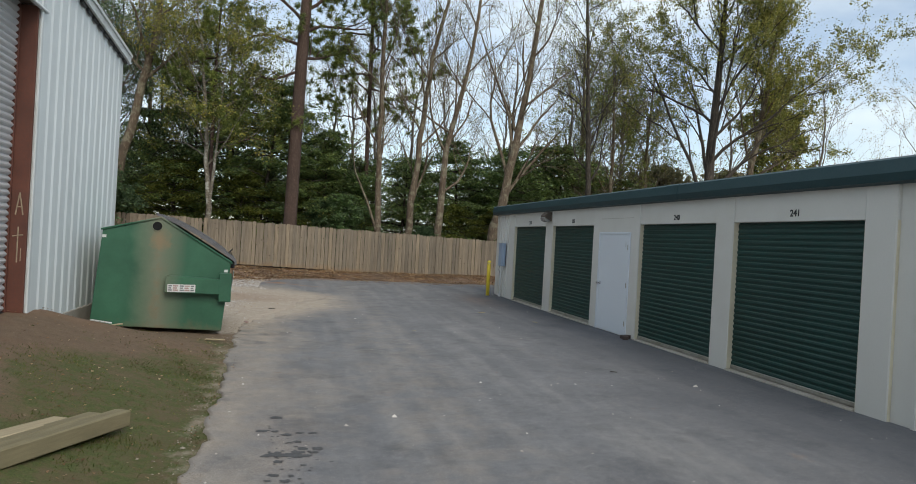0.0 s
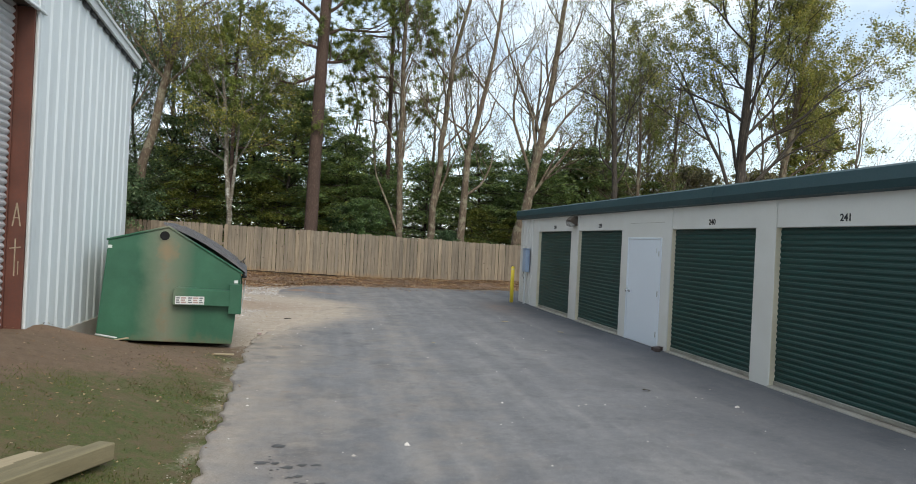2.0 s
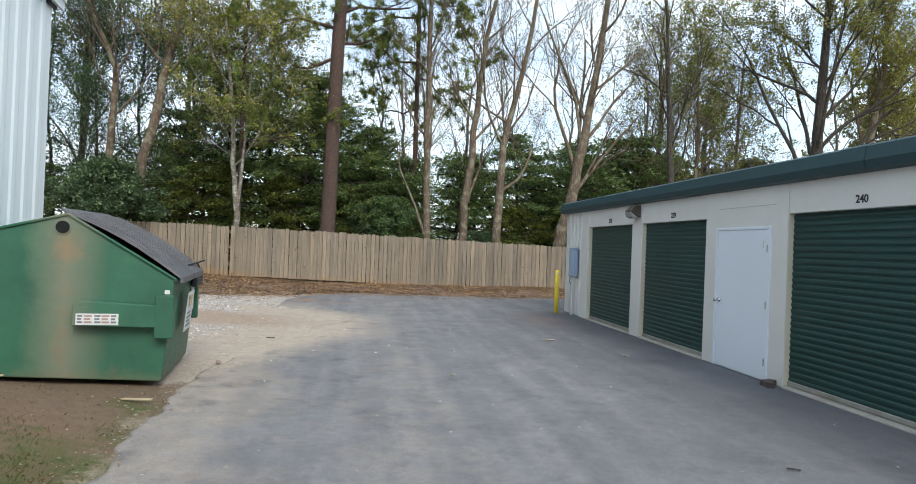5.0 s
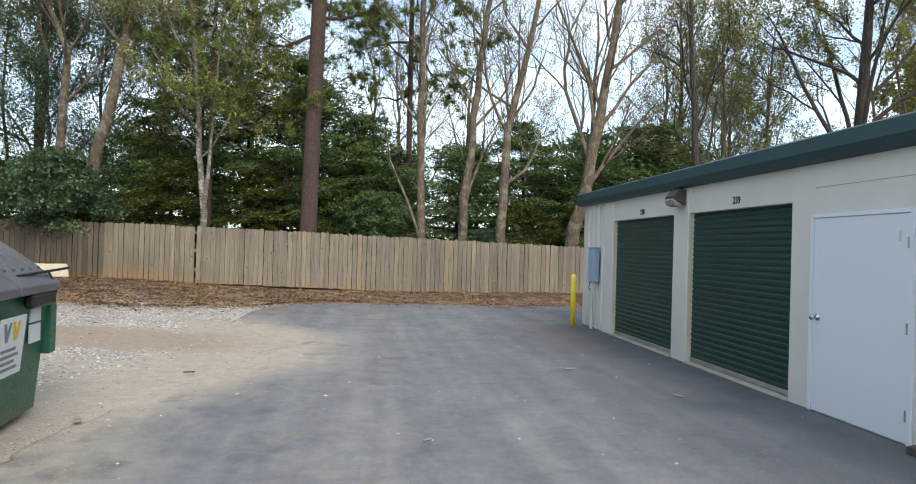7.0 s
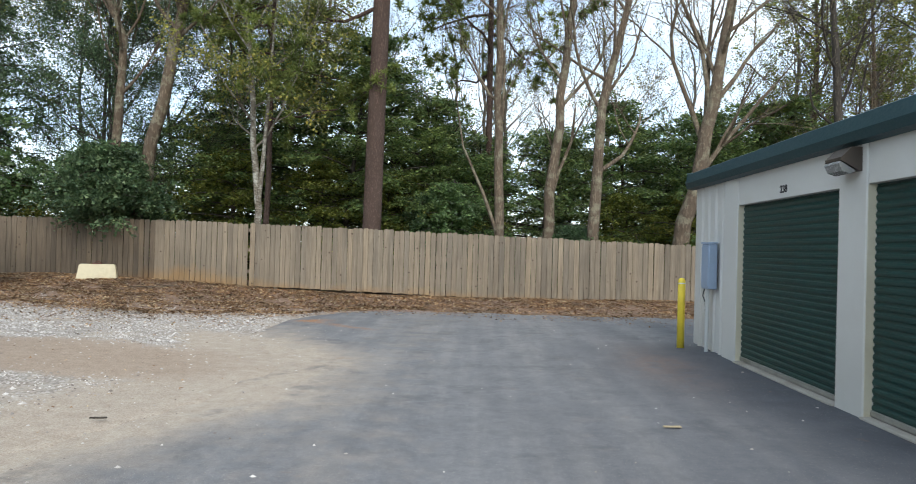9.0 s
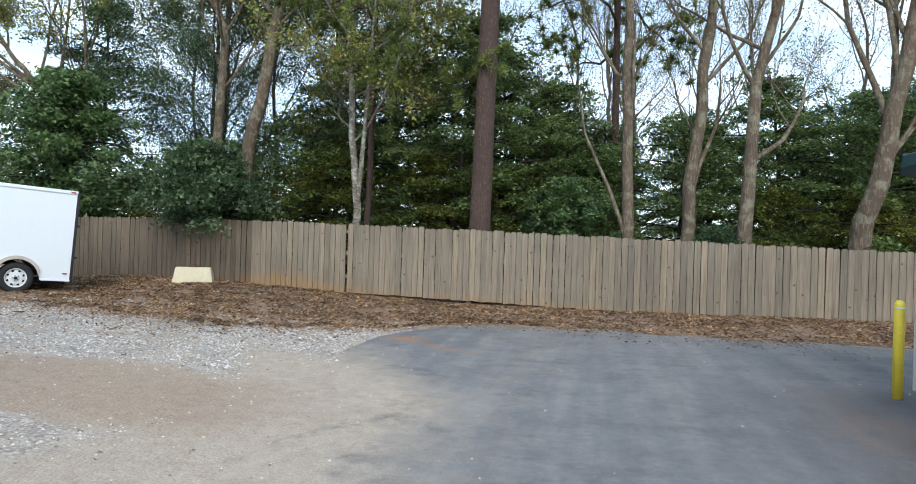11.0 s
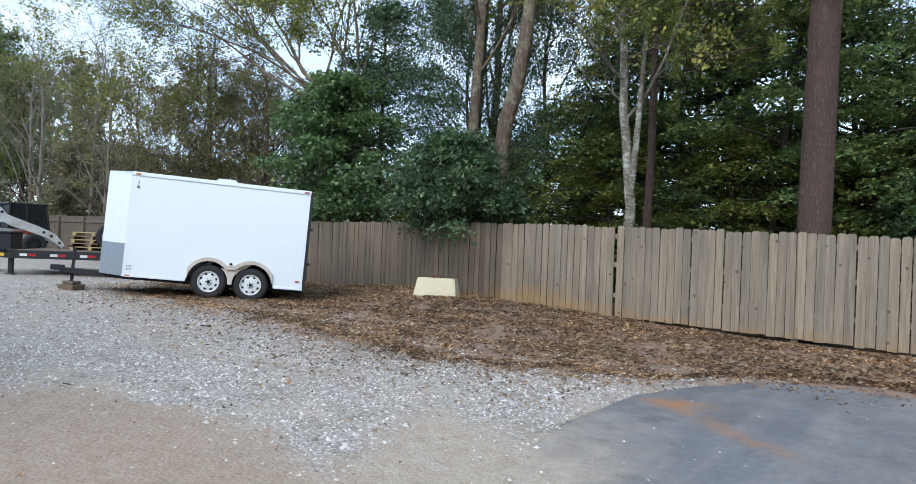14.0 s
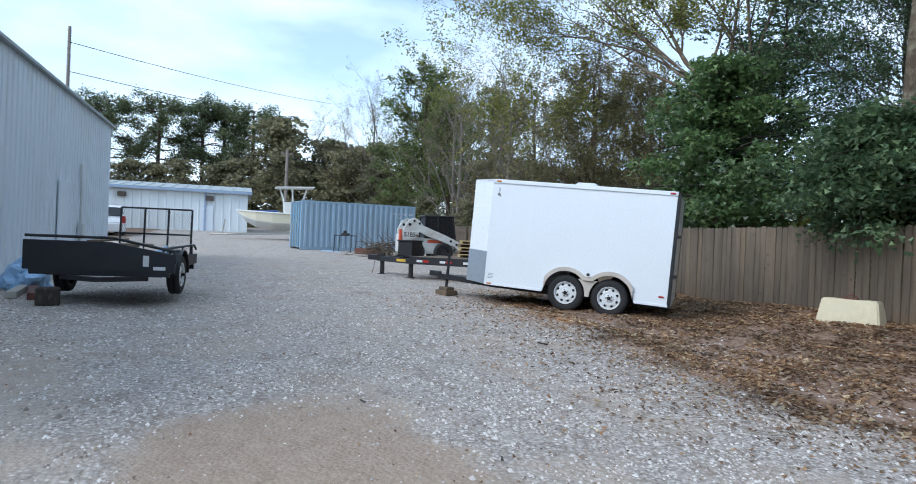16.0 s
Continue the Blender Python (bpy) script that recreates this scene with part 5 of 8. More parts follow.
picket_meshes = [picket_mesh(0.1355, 1.74 + 0.008 * k, tw) for k, tw in enumerate((0.0, 0.06, -0.05, 0.1))]
fence = thing("wooden_fence", "weathered grey-brown dog-ear picket fence", "fence", pose(0, 0, 0))
x, k, rnd = -15.6, 0, random.Random(3)
while x < 9.6:
    p = part("picket", picket_meshes[rnd.randrange(4)], None, fence)
    p.matrix_basis = pose(x, FENCE_Y + rnd.uniform(-0.004, 0.004), fence_foot(x) - 0.065 + rnd.uniform(-0.012, 0.012), rnd.uniform(-0.4, 0.4), rnd.uniform(-0.25, 0.25), rnd.uniform(-1.0, 1.0))
    x += 0.1462 + rnd.choice((-0.006, -0.003, 0.0, 0.001, 0.003, 0.008)) + (0.045 if x < -4.2 <= x + 0.147 else 0.0)
bm = bmesh.new()
for a0, b0 in ((-40.0, -15.7), (9.7, 20.0)):
    x = a0
    while x < b0:
        f = fence_foot(x)
        box(bm, x - 0.068, x + 0.068, FENCE_Y - 0.008, FENCE_Y + 0.008, f, f + 1.69 + rnd.uniform(-0.01, 0.01))
        x += 0.146
tagged(part("boarding", bm, M["fence_wood"], fence), kind="stuff")
for k in range(18):
    x0, x1 = -40 + k * 2.44 + 0.0, -40 + (k + 1) * 2.44
    for h in (0.3, 0.9, 1.45):
        bm = bmesh.new()
        prism(bm, [(x0, fence_foot(x0) + h), (x1 - 0.004, fence_foot(x1) + h), (x1 - 0.004, fence_foot(x1) + h + 0.09), (x0, fence_foot(x0) + h + 0.09)], FENCE_Y + 0.012, FENCE_Y + 0.05, "y")
        part("rail", bm, M["fence_wood"], fence)
    bm = bmesh.new()
    yb = FENCE_Y + 0.052 if x0 > -16 else FENCE_Y - 0.105
    box(bm, x0 - 0.055, x0 + 0.055, yb, yb + 0.09, fence_foot(x0) - 0.2, fence_foot(x0) + 1.66)
    part("post", bm, M["fence_wood"], fence)
    if x0 < -16:
        bm = bmesh.new()
        box(bm, x0 + 0.058, x1 - 0.058, FENCE_Y - 0.05, FENCE_Y - 0.012, fence_foot(x0) + 1.42, fence_foot(x0) + 1.52, 0.004)
        part("rail", bm, M["fence_wood"], fence)

# ---- dumpster ----
def dumpster_paint():
    m, n, l, b = nodes_of("scuffed_green_enamel")
    tc = n.new("ShaderNodeTexCoord")
    v = tc.outputs["Object"]
    big, fine = noise_node(n, l, v, 1.6, 5.0, 0.6), noise_node(n, l, v, 28, 4.0)
    c = ramp_node(n, l, big, [(0.3, (0.016, 0.082, 0.045)), (0.7, (0.032, 0.128, 0.072))])
    sep = n.new("ShaderNodeSeparateXYZ")
    l.new(v, sep.inputs["Vector"])
    across = math_node(n, l, "ABSOLUTE", math_node(n, l, "ADD", math_node(n, l, "ADD", sep.outputs["X"], 1.04), math_node(n, l, "MULTIPLY", math_node(n, l, "SUBTRACT", big, 0.5), 0.35)))
    streak = ramp_node(n, l, across, [(0.0, (0.6,) * 3), (0.42, (0, 0, 0))])
    c = mix_node(n, l, streak, c, (0.25, 0.225, 0.165))
    rusty = noise_node(n, l, v, 5.0, 6.0, 0.7)
    tight = ramp_node(n, l, across, [(0.0, (1, 1, 1)), (0.16, (0, 0, 0))])
    c = mix_node(n, l, math_node(n, l, "MULTIPLY", tight, ramp_node(n, l, rusty, [(0.48, (0, 0, 0)), (0.68, (0.5,) * 3)])), c, (0.22, 0.125, 0.06))
    spot_x = math_node(n, l, "ADD", math_node(n, l, "MULTIPLY", sep.outputs["X"], 4.5), 4.6)
    spot_z = math_node(n, l, "ADD", math_node(n, l, "MULTIPLY", sep.outputs["Z"], 4.0), -5.7)
    spot = math_node(n, l, "ADD", math_node(n, l, "ADD", math_node(n, l, "MULTIPLY", spot_x, spot_x), math_node(n, l, "MULTIPLY", spot_z, spot_z)), math_node(n, l, "MULTIPLY", math_node(n, l, "SUBTRACT", rusty, 0.5), 2.5))
    c = mix_node(n, l, ramp_node(n, l, spot, [(0.0, (0.55,) * 3), (0.6, (0, 0, 0))]), c, (0.26, 0.16, 0.08))
    scr = n.new("ShaderNodeMapping")
    scr.inputs["Scale"].default_value = (1.5, 1, 30)
    l.new(v, scr.inputs["Vector"])
    sc = noise_node(n, l, scr.outputs["Vector"], 1.4, 5.0, 0.8)
    c = mix_node(n, l, ramp_node(n, l, sc, [(0.66, (0, 0, 0)), (0.74, (0.5,) * 3)]), c, (0.16, 0.22, 0.17))
    low = math_node(n, l, "ADD", math_node(n, l, "MULTIPLY", sep.outputs["Z"], -2.2), math_node(n, l, "MULTIPLY", rusty, 1.2))
    c = mix_node(n, l, ramp_node(n, l, low, [(0.3, (0, 0, 0)), (0.8, (0.55,) * 3)]), c, (0.16, 0.11, 0.06))
    l.new(c, b.inputs["Base Color"])
    l.new(ramp_node(n, l, fine, [(0.3, (0.38,) * 3), (0.7, (0.6,) * 3)]), b.inputs["Roughness"])
    bump_node(n, l, big, 0.25, 0.03, b)
    return m


M["dumpster"] = dumpster_paint()
M["lid"] = plain("grey_black_lid_plastic", (0.115, 0.115, 0.125), 0.42, vary=0.3, scale=3, dirt=(0.2, 0.19, 0.18), dirt_amount=0.5)
M["label_red"] = plain("red_print", (0.36, 0.24, 0.22), 0.5, vary=0.1)
M["label_grey"] = plain("grey_print", (0.16, 0.17, 0.18), 0.5, vary=0.1)
M["label_yellow"] = plain("amber_print", (0.62, 0.40, 0.04), 0.5, vary=0.1)
M["rubber"] = plain("tyre_rubber", (0.013, 0.013, 0.014), 0.75, vary=0.25, scale=6, bump=0.3, dirt=(0.05, 0.045, 0.038), dirt_amount=0.3)
M["rim_white"] = plain("white_painted_rim", (0.70, 0.71, 0.71), 0.4, vary=0.08, scale=5, dirt=(0.25, 0.2, 0.15), dirt_amount=0.35)
# near-black: the shade inside holes and openings put into a colour
M["dark_void"] = plain("dark_inside", (0.004, 0.004, 0.004), 0.95, vary=0.1, bump=0.0)

D = thing("dumpster", "green steel dumpster with a dark plastic lid, scuffed and rust-streaked", "dumpster", pose(-1.50, 10.12, 0.03, 0, 0, 6.6))
DEP = 1.85
bm = bmesh.new()
prism(bm, [(-1.97, 0.06), (-0.05, -0.02), (0.05, 1.10), (-1.03, 1.77), (-1.85, 1.54)], 0.0, DEP, "y")
bmesh.ops.bevel(bm, geom=[e for e in bm.edges], offset=0.012, segments=2, affect="EDGES", profile=0.5)
part("body", bm, M["dumpster"], D)
bm = bmesh.new()
tube(bm, [(-1.87, -0.012, 1.545), (-1.03, -0.012, 1.775), (0.06, -0.012, 1.105)], 0.016, 6)
tube(bm, [(0.055, -0.012, 1.10), (0.055, DEP + 0.01, 1.10)], 0.02, 6)
part("rim_flange", bm, M["dumpster"], D)
# lid halves, bowed and ribbed, on the slope
for h0, h1 in ((0.0, DEP / 2 - 0.01), (DEP / 2 + 0.01, DEP)):
    bm = bmesh.new()
    pr = []
    for k in range(9):
        t = k / 8
        pr.append((-1.10 + t * 1.23, 1.84 - t * 0.705 + 0.07 * math.sin(math.pi * t)))
    prism(bm, pr + [(px - 0.012, pz - 0.03) for px, pz in pr[::-1]], h0, h1, "y")
    for k in range(5):
        yy = h0 + (h1 - h0) * (k + 0.5) / 5
        prism(bm, [(px, pz + 0.022) for px, pz in pr[1:-1]] + [(px, pz - 0.005) for px, pz in pr[1:-1][::-1]], yy - 0.035, yy + 0.035, "y")
    lid = part("lid", bm, M["lid"], D, "dark grey ribbed plastic lid, shut")
    bm = bmesh.new()
    box(bm, 0.10, 0.135, h0 + 0.01, h1 - 0.01, 1.06, 1.135, 0.008)
    part("lid_lip", bm, M["lid"], lid)
bm = bmesh.new()
tube(bm, [(0.02, 1.15, 1.215), (0.08, 1.9, 1.24), (0.1, 2.2, 1.25)], 0.012, 6)
tube(bm, [(0.06, 1.75, 1.24), (0.13, 1.78, 1.08), (0.10, 1.8, 0.98)], 0.01, 6)
part("lid_bar", bm, M["black_steel"], D)
bm = bmesh.new()
box(bm, 0.06, 0.14, 1.2, 1.75, 0.94, 1.06, 0.02)
part("lid_catch", bm, M["black_steel"], D)
# fork sleeve on each side
for y0, y1 in ((-0.16, 0.02), (DEP - 0.02, DEP + 0.16)):
    bm = bmesh.new()
    prism(bm, [(-0.92, 0.60), (-0.10, 0.585), (-0.10, 0.83), (-0.86, 0.87), (-0.92, 0.83)], y0, y1, "y")
    bmesh.ops.bevel(bm, geom=[e for e in bm.edges], offset=0.01, segments=1, affect="EDGES")
    sl = part("fork_sleeve", bm, M["dumpster"], D)
    bm = bmesh.new()
    box(bm, -0.12, 0.07, y0 + 0.005, y1 - 0.02, 0.47, 0.93, 0.008)
    part("sleeve_plate", bm, M["dumpster"], sl)
    # flat near-black plate painted as the sleeve's dark opening
    bm = bmesh.new()
    box(bm, -0.10, -0.085, y0 + 0.03, y1 - 0.03, 0.62, 0.80)
    part("opening", bm, M["dark_void"], sl)
bm = bmesh.new()
box(bm, -0.88, -0.47, -0.167, -0.1612, 0.615, 0.735)
stk = part("safety_label", bm, M["label"], D, "white safety label with red print")
for k, (a0, w, mt) in enumerate(((-0.865, 0.05, "label_grey"), (-0.80, 0.075, "label_red"), (-0.70, 0.06, "label_grey"), (-0.63, 0.075, "label_red"), (-0.54, 0.05, "label_grey"))):
    bm = bmesh.new()
    for r in range(3):
        box(bm, a0, a0 + w * (1 - 0.2 * (r % 2)), -0.1705, -0.1675, 0.635 + r * 0.033, 0.655 + r * 0.033)
    part("print", bm, M[mt], stk)
# solid near-black disc on the side paints the hole's dark inside
bm = bmesh.new()
lathe(bm, [(0.068, 0.02), (0.068, -0.018)], (-1.08, 0.0, 1.635), "y", 20)
part("hole", bm, M["dark_void"], D, "round near-black disc drawn as the lifting hole")
bm = bmesh.new()
lathe(bm, [(0.080, 0.0), (0.080, -0.014), (0.0685, -0.014), (0.0685, 0.0)], (-1.08, 0.0, 1.635), "y", 20, False)
part("hole_rim", bm, M["dumpster"], D)
for px, pz in ((-1.85, 1.42), (-0.05, 0.94)):
    bm = bmesh.new()
    box(bm, px, px + 0.055, -0.006, -0.003, pz, pz + 0.045)
    part("small_sticker", bm, M["label"], D)
fw = part("front_label", (lambda b_: (box(b_, 0.052, 0.058, 0.62, 1.12, 0.45, 0.92, 0.0, Matrix.Translation((0, 0, 0)) @ Matrix.Rotation(0.0, 4, "Y")), b_)[1])(bmesh.new()), M["label"], D, "white company label with amber and grey shapes")
fw.matrix_basis = Matrix.Translation((-0.02, 0, 0)) @ Matrix.Rotation(radians(5.2), 4, "Y")
bm = bmesh.new()
prism(bm, [(0.68, 0.88), (0.73, 0.88), (0.76, 0.80), (0.79, 0.88), (0.83, 0.88), (0.78, 0.73), (0.74, 0.73)], 0.0585, 0.061, "x")
q = part("logo_shape", bm, M["label_grey"], fw)
bm = bmesh.new()
prism(bm, [(0.85, 0.88), (0.90, 0.88), (0.93, 0.80), (0.96, 0.88), (1.01, 0.88), (0.96, 0.73), (0.90, 0.73)], 0.0585, 0.061, "x")
part("logo_shape", bm, M["label_yellow"], fw)
bm = bmesh.new()
for r in range(4):
    box(bm, 0.0585, 0.061, 0.68, 1.02 - 0.06 * (r % 2), 0.50 + r * 0.05, 0.525 + r * 0.05)
part("print_bar", bm, M["label_grey"], fw)
for z0 in (0.80, 0.62):
    b_ = bmesh.new()
    box(b_, 0.03, 0.045, 1.42, 1.66, z0, z0 + 0.16)
    part("side_label", b_, M["label"], D)

# ---- wheels ----
def wheel(name, parent, x, y, z, r=0.33, w=0.2, out=1, spokes=8, rim=None):
    """A tyre with tread and a spoked steel rim, its axle along y; out: the side that shows."""
    rim = rim or M["rim_white"]
    wh = new(name)
    wh.parent, wh.location = parent, (x, y, z)
    bm = bmesh.new()
    lathe(bm, [(r * 0.60, -w * 0.42), (r * 0.82, -w * 0.5), (r * 0.955, -w * 0.42), (r, -w * 0.28), (r, -w * 0.08), (r * 0.975, -w * 0.07), (r * 0.975, w * 0.07), (r, w * 0.08), (r, w * 0.28), (r * 0.955, w * 0.42), (r * 0.82, w * 0.5), (r * 0.60, w * 0.42)], (0, 0, 0), "y", 36, False)
    part("tyre", bm, M["rubber"], wh, "black rubber tyre", True)
    bm = bmesh.new()
    o = out * w * 0.40
    lathe(bm, [(r * 0.63, o), (r * 0.60, o * 1.12), (r * 0.56, o), (r * 0.55, o * 0.5)], (0, 0, 0), "y", 32, False)
    lathe(bm, [(r * 0.24, o * 0.62), (r * 0.22, o * 0.9), (r * 0.10, o * 0.95)], (0, 0, 0), "y", 20)
    lathe(bm, [(r * 0.57, o * 0.5), (r * 0.50, o * 0.62), (r * 0.36, o * 0.78), (r * 0.23, o * 0.72)], (0, 0, 0), "y", 32, False)
    part("rim", bm, rim, wh)
    # near-black discs on the rim paint the dark of its vent holes
    bm = bmesh.new()
    for k in range(spokes):
        a = 2 * math.pi * (k + 0.5) / spokes
        lathe(bm, [(r * 0.078, o * 0.5), (r * 0.078, o * 0.73)], (r * 0.44 * math.cos(a), 0, r * 0.44 * math.sin(a)), "y", 10)
    tagged(part("vent_hole_discs", bm, M["dark_void"], wh), kind="stuff")
    bm = bmesh.new()
    lathe(bm, [(r * 0.10, o * 0.9), (r * 0.10, o * 1.25), (r * 0.07, o * 1.4), (r * 0.02, o * 1.42)], (0, 0, 0), "y", 14)
    for k in range(5):
        a = 2 * math.pi * k / 5
        lathe(bm, [(0.011, o * 0.9), (0.011, o * 1.05)], (r * 0.16 * math.cos(a), 0, r * 0.16 * math.sin(a)), "y", 6)
    part("hub", bm, M["black_steel"], wh)
    bm = bmesh.new()
    lathe(bm, [(r * 0.56, -out * w * 0.2), (r * 0.56, -out * w * 0.15)], (0, 0, 0), "y", 20)
    part("drum", bm, M["dark_void"], wh)
    return wh


# ---- white enclosed trailer ----
M["trailer_white"] = plain("white_trailer_skin", (0.74, 0.77, 0.79), 0.3, vary=0.02, scale=0.7, bump=0.02, dirt=(0.60, 0.60, 0.57), dirt_amount=0.15)
M["trailer_beige"] = plain("dusty_fender_steel", (0.52, 0.47, 0.41), 0.5, vary=0.1, scale=3, dirt=(0.3, 0.24, 0.18), dirt_amount=0.4)
M["tread_plate"] = plain("aluminium_tread_plate", (0.48, 0.53, 0.58), 0.35, 0.7, vary=0.15, scale=30, fine=60, bump=0.6)
M["amber"] = plain("amber_lens", (0.6, 0.22, 0.03), 0.3, vary=0.05)
M["red_lens"] = plain("red_lens", (0.35, 0.02, 0.02), 0.3, vary=0.05)
T = thing("enclosed_trailer", "white enclosed cargo trailer with tandem wheels, parked on gravel", "trailer", pose(-9.27, 23.32, 0.50, 0, -3.4, 231.3))
LEN, HT, WID = 3.34, 1.97, 2.05
wheels_x, wheel_z, wheel_r = (0.99, 1.78), 0.02, 0.335


def arch(x, grow):
    z = 0.0
    for c in wheels_x:
        r = wheel_r + grow
        if abs(x - c) < r:
            z = max(z, wheel_z + math.sqrt(r * r - (x - c) ** 2))
    if wheels_x[0] < x < wheels_x[1]:
        z = max(z, wheel_z + 0.20 + grow)
    return z


side = [(0, 0), (0, HT), (LEN, HT), (LEN, 0)]
xs = np.linspace(2.21, 0.56, 60)
side += [(float(xx), max(0.0, arch(xx, 0.085))) for xx in xs]
for y0, y1 in ((-0.03, 0.0), (-WID, -WID + 0.03)):
    bm = bmesh.new()
    prism(bm, side, y0, y1, "y")
    s = part("side_panel", bm, M["trailer_white"], T)
    if y1 == 0.0:
        for xx in (0.42, 0.84, 1.26, 1.68, 2.1, 2.52, 2.94):
            bm = bmesh.new()
            box(bm, xx, xx + 0.004, -0.001, 0.0025, 0.5, HT - 0.05)
            part("panel_seam", bm, M["trailer_white"], s)
bm = bmesh.new()
prism(bm, [(LEN, -0.001), (LEN, -WID), (LEN + 0.5, -WID + 0.42), (LEN + 0.66, -WID / 2), (LEN + 0.5, -0.42)], 0.0, HT, "z")
part("nose", bm, M["trailer_white"], T)
bm = bmesh.new()
prism(bm, [(LEN + 0.0, 0.006), (LEN + 0.505, -0.415), (LEN + 0.5, -0.45), (LEN + 0.0, -0.03)], 0.0, 0.62, "z")
part("stone_guard", bm, M["tread_plate"], T, "aluminium tread-plate stone guard")
bm = bmesh.new()
prism(bm, [(0.02, -0.031), (LEN, -0.031), (LEN, -WID + 0.031), (0.02, -WID + 0.031)], 0.42, 0.46, "z")
box(bm, 0.0, LEN, -0.6, -0.55, -0.1, 0.0)
box(bm, 0.0, LEN, -WID + 0.55, -WID + 0.6, -0.1, 0.0)
part("floor", bm, M["black_steel"], T)
bm = bmesh.new()
box(bm, 0.0, LEN + 0.02, -WID, 0.0, HT, HT + 0.02)
prism(bm, [(LEN + 0.02, 0.0), (LEN + 0.02, -WID), (LEN + 0.5, -WID + 0.42), (LEN + 0.66, -WID / 2), (LEN + 0.5, -0.42)], HT + 0.0005, HT + 0.02, "z")
part("roof", bm, M["trailer_white"], T)
bm = bmesh.new()
box(bm, -0.01, LEN, 0.001, 0.022, HT - 0.045, HT + 0.028, 0.006)
part("edge_trim", bm, M["trailer_white"], T)
bm = bmesh.new()
box(bm, 2.22, LEN, 0.001, 0.012, -0.01, 0.035, 0.004)
part("edge_trim", bm, M["trailer_white"], T)
bm = bmesh.new()
box(bm, -0.01, 0.55, 0.001, 0.012, -0.01, 0.035, 0.004)
part("edge_trim", bm, M["trailer_white"], T)
bm = bmesh.new()
prism(bm, [(1.45, HT + 0.021), (1.52, HT + 0.12), (1.85, HT + 0.12), (1.95, HT + 0.021)], -1.1, -0.6, "y")
part("roof_vent", bm, M["trim_white"], T, "low white roof vent")
bm = bmesh.new()
inner = [(float(xx), max(0.0, arch(xx, 0.07))) for xx in xs]
outer = [(float(xx), max(0.0, arch(xx, 0.13)) if arch(xx, 0.07) > 0 else 0.0) for xx in xs]
for k in range(len(xs) - 1):
    if inner[k][1] > 0.01 and inner[k + 1][1] > 0.01:
        prism(bm, [inner[k], inner[k + 1], (outer[k + 1][0], outer[k + 1][1] + 0.012), (outer[k][0], outer[k][1] + 0.012)], 0.001, 0.05, "y")
zz = np.linspace(0.30, 0.0, 8)
reach = [math.sqrt(0.355 ** 2 - (z_ - wheel_z) ** 2) for z_ in zz]
prism(bm, [(wheels_x[0] + r_, float(z_)) for z_, r_ in zip(zz, reach)] + [(wheels_x[1] - r_, float(z_)) for z_, r_ in list(zip(zz, reach))[::-1]], -0.04, 0.014, "y")
part("fender", bm, M["trailer_beige"], T, "dusty pale tandem fender")
bm = bmesh.new()
lathe(bm, [(0.028, 0.0), (0.028, 0.03), (0.02, 0.04)], (1.385, 0.04, 0.40), "y", 12)
part("side_light", bm, M["black_steel"], T)
for xx, zz, mt in ((LEN - 0.12, HT - 0.01, "amber"), (0.08, HT - 0.01, "red_lens"), (LEN - 0.1, 0.02, "amber"), (0.1, 0.16, "red_lens")):
    bm = bmesh.new()
    box(bm, xx - 0.045, xx + 0.045, 0.0225 if zz > 1 else 0.0005, 0.035 if zz > 1 else 0.016, zz - 0.014, zz + 0.014, 0.004)
    part("marker_light", bm, M[mt], T)
bm = bmesh.new()
prism(bm, [(LEN - 0.17, HT - 0.30), (LEN - 0.10, HT - 0.27), (LEN - 0.12, HT - 0.22), (LEN - 0.16, HT - 0.24)], 0.0015, 0.004, "y")
box(bm, LEN - 0.145, LEN - 0.13, 0.0015, 0.004, HT - 0.22, HT - 0.13)
part("maker_mark", bm, M["label_grey"], T)
bm = bmesh.new()
for r in range(4):
    box(bm, LEN - 0.16, LEN - 0.06, 0.0015, 0.003, 0.12 + r * 0.028, 0.128 + r * 0.028)
part("print_bar", bm, M["label_grey"], T)
# rear: black frame and a ramp door
bm = bmesh.new()
box(bm, -0.05, -0.002, -WID + 0.02, -0.02, -0.02, HT, 0.01)
rd = part("rear_door", bm, M["trailer_white"], T)
for yy in (-0.06, -WID + 0.02):
    bm = bmesh.new()
    box(bm, -0.06, -0.003, yy, yy + 0.055, -0.03, HT + 0.01, 0.004)
    part("door_post", bm, M["black_steel"], rd)
for zz in (0.5, 1.2):
    bm = bmesh.new()
    box(bm, -0.11, -0.051, -0.25, -0.02, zz, zz + 0.05, 0.006)
    part("latch", bm, M["black_steel"], rd)
for k, xx in enumerate(wheels_x):
    wheel("wheel", T, xx, -0.11, wheel_z, wheel_r, 0.2, 1)
    wheel("wheel", T, xx, -WID + 0.11, wheel_z, wheel_r, 0.2, -1)
bm = bmesh.new()
prism(bm, [(LEN - 0.2, -0.5), (LEN + 1.35, -WID / 2 + 0.03), (LEN + 1.35, -WID / 2 - 0.03), (LEN - 0.2, -WID + 0.5), (LEN - 0.2, -WID + 0.58), (LEN + 0.2, -WID / 2), (LEN - 0.2, -0.58)], -0.10, 0.0, "z")
box(bm, LEN + 1.3, LEN + 1.55, -WID / 2 - 0.05, -WID / 2 + 0.05, -0.06, 0.05, 0.015)
